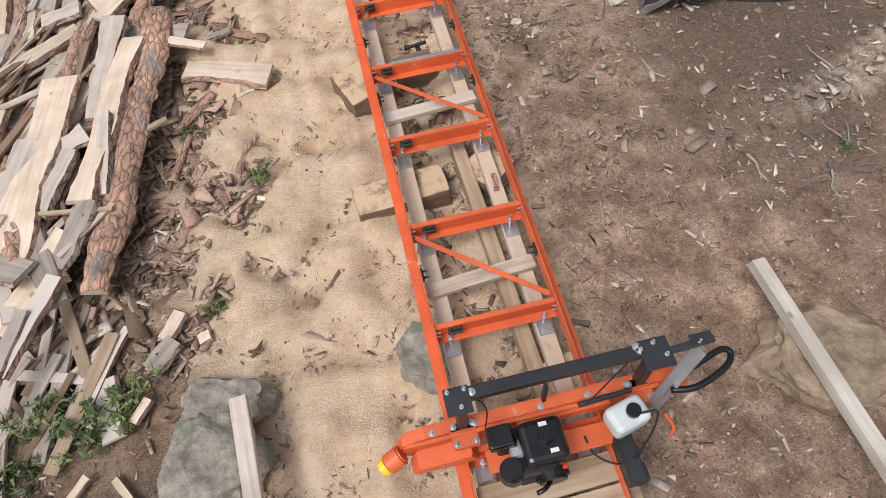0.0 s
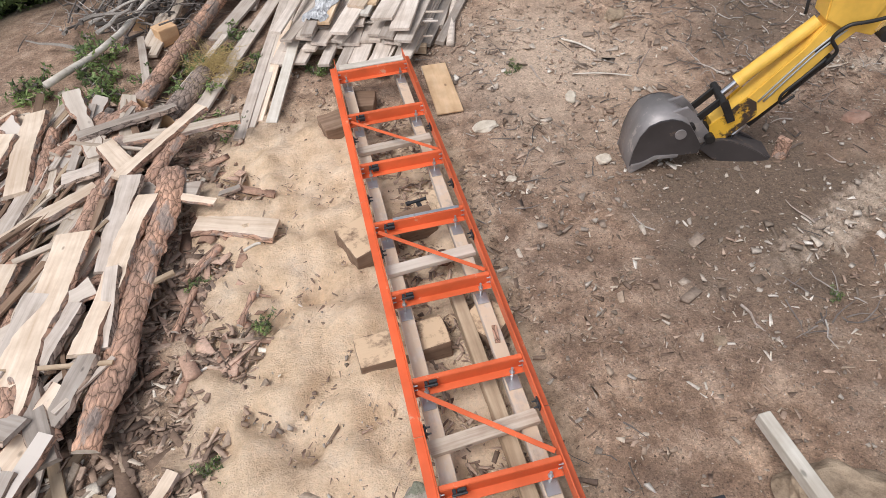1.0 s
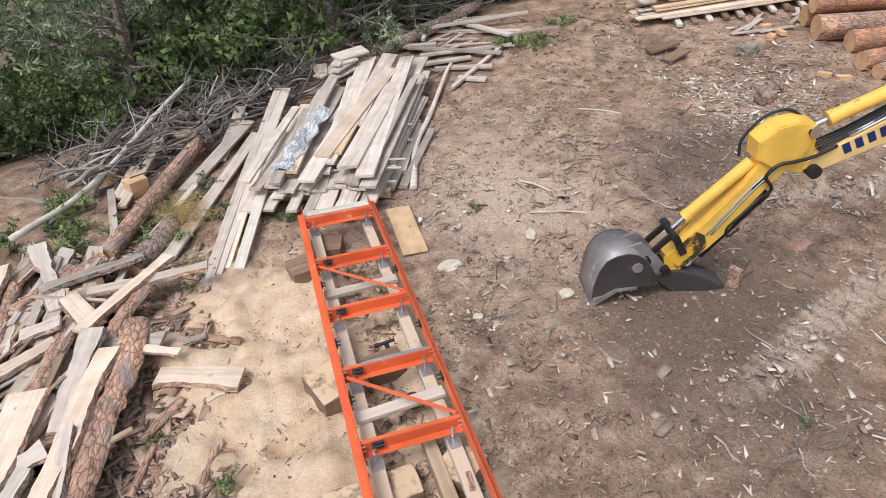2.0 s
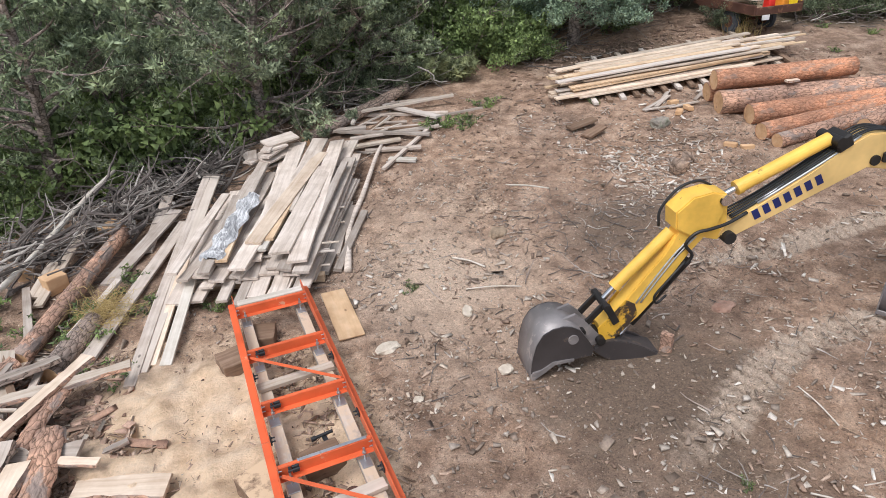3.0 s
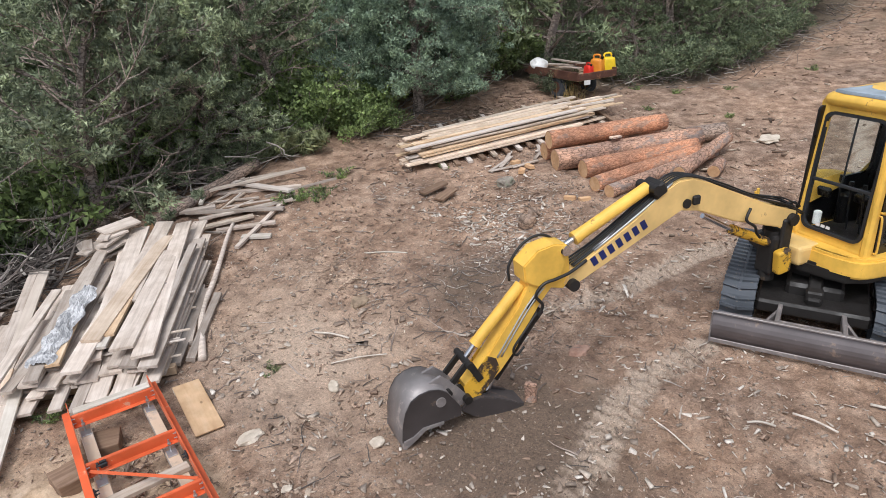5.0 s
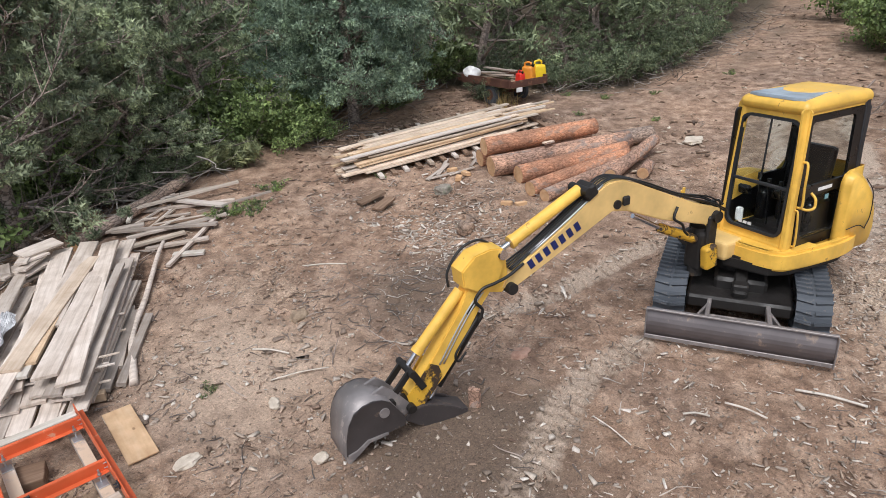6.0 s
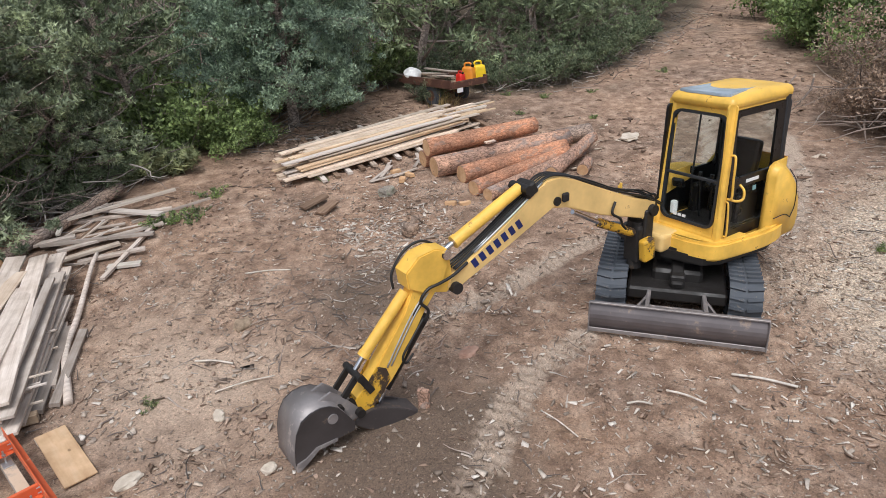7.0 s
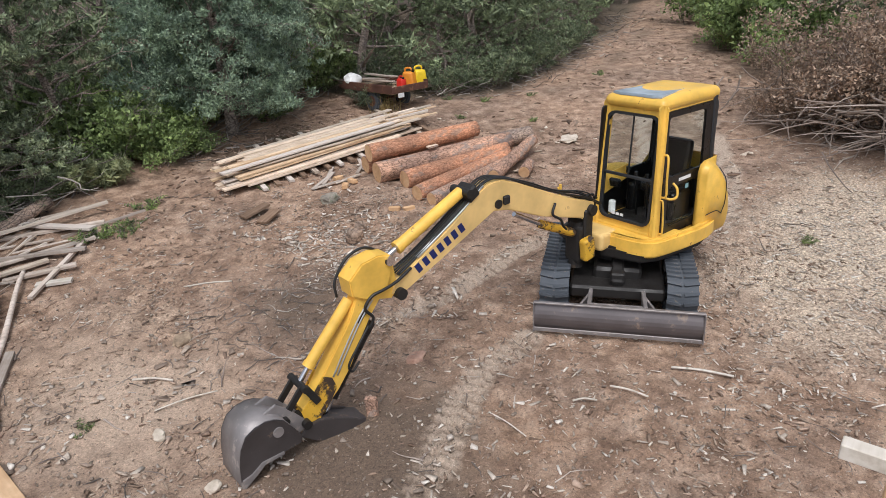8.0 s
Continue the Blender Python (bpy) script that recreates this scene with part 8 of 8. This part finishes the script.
for x, y, s, kk in ((6.9, 13.6, 0.6, 0), (6.2, 14.0, 0.7, 1), (7.2, 12.95, 0.36, 0), (6.5, 13.1, 0.42, 1), (4.3, 14.5, 0.6, 0), (9.9, 13.6, 0.35, 1), (5.6, 15.2, 0.9, 0), (3.3, 14.6, 0.8, 1), (2.9, 14.0, 0.6, 0), (14.6, 14.6, 0.8, 0), (15.1, 11.1, 0.5, 0), (16.4, 10.9, 0.65, 0), (17.4, 11.0, 0.6, 1), (18.4, 11.1, 0.7, 0), (19.4, 11.3, 0.8, 1), (20.6, 11.5, 0.7, 0), (21.8, 11.8, 0.9, 0), (23.2, 12.0, 0.9, 1), (24.6, 12.4, 1.0, 0), (26.0, 12.8, 1.0, 1), (18.0, 12.0, 1.0, 0), (20.0, 12.6, 1.1, 1), (15.6, 12.4, 0.8, 0), (17.0, 12.6, 0.9, 1), (23.0, 5.6, 0.8, 0), (24.4, 6.4, 0.9, 1), (12.3, 14.6, 0.7, 1), (21.5, 4.2, 1.0, 0), (23.5, 5.2, 1.2, 1), (19.8, 3.0, 1.0, 0), (26, 6.0, 1.3, 1), (25, 14.4, 1.2, 0), (28, 8.0, 1.2, 0), (24.5, 3.5, 1.3, 0), (22.0, 2.0, 1.3, 1)):
    again(PINES[kk] if x > 14 and y > 10 else OAKS[kk], x, y, R5.uniform(0, 360), s * (0.5 if x > 14 and y > 10 else 1))
# small weeds in the yard
WEED = shrub("weed", 90, 0.2, 0.2, L_OAK, "small green weed growing in the dirt", 500, 0.035, 0.4, 7, "weed")
stand(WEED, 4.05, 10.95, 0, 1.5)
for x, y, s in ((5.04, 11.28, 2.4), (4.37, 10.56, 2.2), (3.86, 10.95, 2.2), (4.6, 10.9, 1.5), (1.62, 6.3, 1.0), (-1.38, 3.42, 0.7), (-1.72, 2.28, 0.7), (-2.15, 2.0, 0.6), (-2.62, 1.66, 1.8), (-2.45, 1.72, 1.6), (-2.95, 1.4, 1.4), (-2.78, 1.74, 1.5), (-1.9, 4.0, 0.6), (-1.55, 6.1, 1.3), (-2.1, 6.9, 2.0), (-1.3, 7.3, 1.6), (-2.9, 7.1, 2.2), (-3.1, 7.5, 2.4), (-1.45, 8.0, 1.6), (-1.95, 7.6, 1.8), (-2.4, 7.5, 1.6), (-3.3, 8.2, 2.4), (-3.9, 7.6, 2.2), (-2.0, 6.2, 1.2), (10.2, 1.4, 1.2), (2.95, 2.45, 0.6), (13.2, 8.0, 1.2), (15, 9.2, 1.4), (14.0, 10.0, 1.4), (16.5, 10.6, 1.6), (18, 8.6, 1.5), (12.5, 9.6, 1.1), (6.9, 10.15, 1.2), (12.4, 10.9, 1.4), (13.6, 10.9, 1.2), (14.8, 11.2, 1.6), (17.5, 11.6, 1.6), (20, 11.8, 1.8), (0.3, 6.9, 0.9), (-0.6, 7.0, 1.1)):
    again(WEED, x, y, R5.uniform(0, 360), s * (0.62 if x > 1 else 0.85))
GRASS = shrub("grass_tuft", 95, 0.4, 0.4, L_GRASS, "pale green tussock of grass at the bank", 2600, 0.13, 0.16, 10, "grass tuft")
stand(GRASS, 4.95, 13.35, 0, 1.5)
again(GRASS, 4.7, 13.5, 60, 1.3)
again(GRASS, 5.25, 13.25, 120, 1.2)
straw = [twig(-1.75 + R3.gauss(0, 0.14), 7.35 + R3.gauss(0, 0.2), 0.08 + abs(R3.gauss(0, 0.07)), R3.uniform(0, 6.28), R3.gauss(0.1, 0.3), R3.uniform(0.15, 0.35), 0.003, 0.5) for k in range(420)]
sticks("dry_straw", straw, M_STRAW, "matted clump of yellow dry straw", "straw", 4)
sticks("dry_straw", [twig(11.75 + R3.gauss(0, 0.15), 11.5 + R3.gauss(0, 0.18), ground_z(11.75, 11.5), R3.uniform(0, 6.28), R3.gauss(1.2, 0.3), R3.uniform(0.25, 0.5), 0.005, 0.2) for k in range(70)], M_STRAW, "tuft of dry yellow grass by the trailer", "straw", 4)

# felled trees heaped beside the track: bare limbs and dead leaves
dead = []
for k in range(520):
    x, y = R3.gauss(15.3, 0.8), R3.gauss(0.3, 1.3)
    z = ground_z(x, y) + abs(R3.gauss(0.5, 0.45))
    dead.append(twig(x + 0.3, y, z, R3.gauss(2.7, 0.6), R3.gauss(-0.05, 0.35), R3.uniform(0.6, 2.0), R3.uniform(0.008, 0.03), 0.22, 5))
sticks("dead_branches", dead, M_PALEDEAD, "heap of felled dead branches", "brush heap")
DEADBUSH = shrub("felled_oak", 99, 2.2, 1.5, L_DEAD, "felled oak top with dead brown leaves", 20000, 0.06, 0.65, 18, "felled tree")
stand(DEADBUSH, 15.9, 0.6, 0, 1.0)
for x, y, s, a in ((16.6, 1.9, 1.0, 70), (15.6, -0.9, 1.2, 140), (17.2, -0.2, 1.3, 200), (16.0, 2.7, 0.6, 30), (17.5, -1.8, 1.3, 10)):
    again(DEADBUSH, x, y, a, s)


# ---- the trailer under the trees ----
def build_trailer():
    x, y = 12.25, 11.9
    t = thing("utility_trailer", "rusty flatbed utility trailer parked under the trees", "trailer", pose(x, y, ground_z(x, y), 0, 0, -95))
    part("bed", box(1.9, 1.25, 0.07, 0.01, at=(0, 0, 0.52)), M_OLDWOOD, t, "worn plank bed")
    for s in (-1, 1):
        part("side_rail", box(1.9, 0.05, 0.2, 0.008, at=(0, s * 0.63, 0.6)), M_RUST, t)
        wl_ = part("wheel", cyl(0.26, 0.16, at=(0.1, s * 0.5, 0.26), rot=(90, 0, 0), n=28, bevel=0.03), M_RUBBER, t, "black rubber tyre")
        part("rim", cyl(0.14, 0.17, at=(0.1, s * 0.5, 0.26), rot=(90, 0, 0), n=20), M_RUST, wl_)
        part("tail_light", box(0.02, 0.1, 0.07, 0.005, at=(0.96, s * 0.5, 0.56)), M_RED, t)
    part("tail_board", box(0.05, 1.25, 0.16, 0.008, at=(0.95, 0, 0.58)), M_RUST, t)
    part("axle", rod((0.1, -0.5, 0.26), (0.1, 0.5, 0.26), 0.035), M_RUST, t)
    part("drawbar", beam((-0.95, 0, 0.45), (-1.9, 0, 0.42), 0.09, 0.09, 0.01), M_RUST, t)
    part("number_plate", box(0.01, 0.2, 0.11, 0.003, at=(0.98, -0.35, 0.44)), M_WHITE, t, "small white plate")
    return t


TR = build_trailer().matrix_world


def jerrycan(m, material, label, s=1.0):
    """A moulded fuel can with handle and spout."""
    c = thing("fuel_can", label, "fuel can", m)
    b = box(0.3 * s, 0.22 * s, 0.3 * s, 0.05 * s, at=(0, 0, 0.15 * s), seg=3)
    for v in b.verts:
        if v.co.z > 0.24 * s:
            v.co.x *= 0.8
    part("body", smooth(b), material, c)
    part("handle", tube(arc([(-0.09 * s, 0, 0.28 * s), (-0.08 * s, 0, 0.36 * s), (0.04 * s, 0, 0.37 * s), (0.08 * s, 0, 0.29 * s)], 5), 0.02 * s), material, c)
    part("cap", cyl(0.035 * s, 0.05 * s, at=(0.1 * s, 0, 0.32 * s), rot=(0, 25, 0), n=14), M_PLASTIC, c, "black cap")
    return c


jerrycan(TR @ pose(0.62, 0.30, 0.555, 0, 0, 20), M_ORANGE_CAN, "orange plastic fuel can on the trailer", 1.2)
jerrycan(TR @ pose(0.62, 0.62, 0.555, 0, 0, 70) @ pose(0, -0.06, 0), M_YDECAL, "yellow plastic fuel can on the trailer", 1.25)
jerrycan(TR @ pose(0.72, -0.08, 0.555, 0, 0, 0), M_RED, "small red plastic fuel can on the trailer", 0.8)
bag = bmesh.new()
bmesh.ops.create_icosphere(bag, subdivisions=3, radius=0.22)
for v in bag.verts:
    v.co *= 1 + 0.25 * noise.noise(v.co * 6)
    v.co.z *= 0.8
solid("white_bag", bag, M_WHITE, TR @ pose(-0.75, -0.45, 0.72), "crumpled white bag on the trailer", "bag")
R6 = random.Random(9)
for k in range(6):
    board(TR @ Vector((R6.uniform(-1.0, -0.5), R6.uniform(-0.5, 0.4), 0.6 + 0.04 * k)), TR @ Vector((R6.uniform(0.1, 0.5), R6.uniform(-0.4, 0.4), 0.62 + 0.04 * k)), 0.12, 0.03, R6, M_GREY, "old grey board loaded on the trailer", "boards on the trailer")
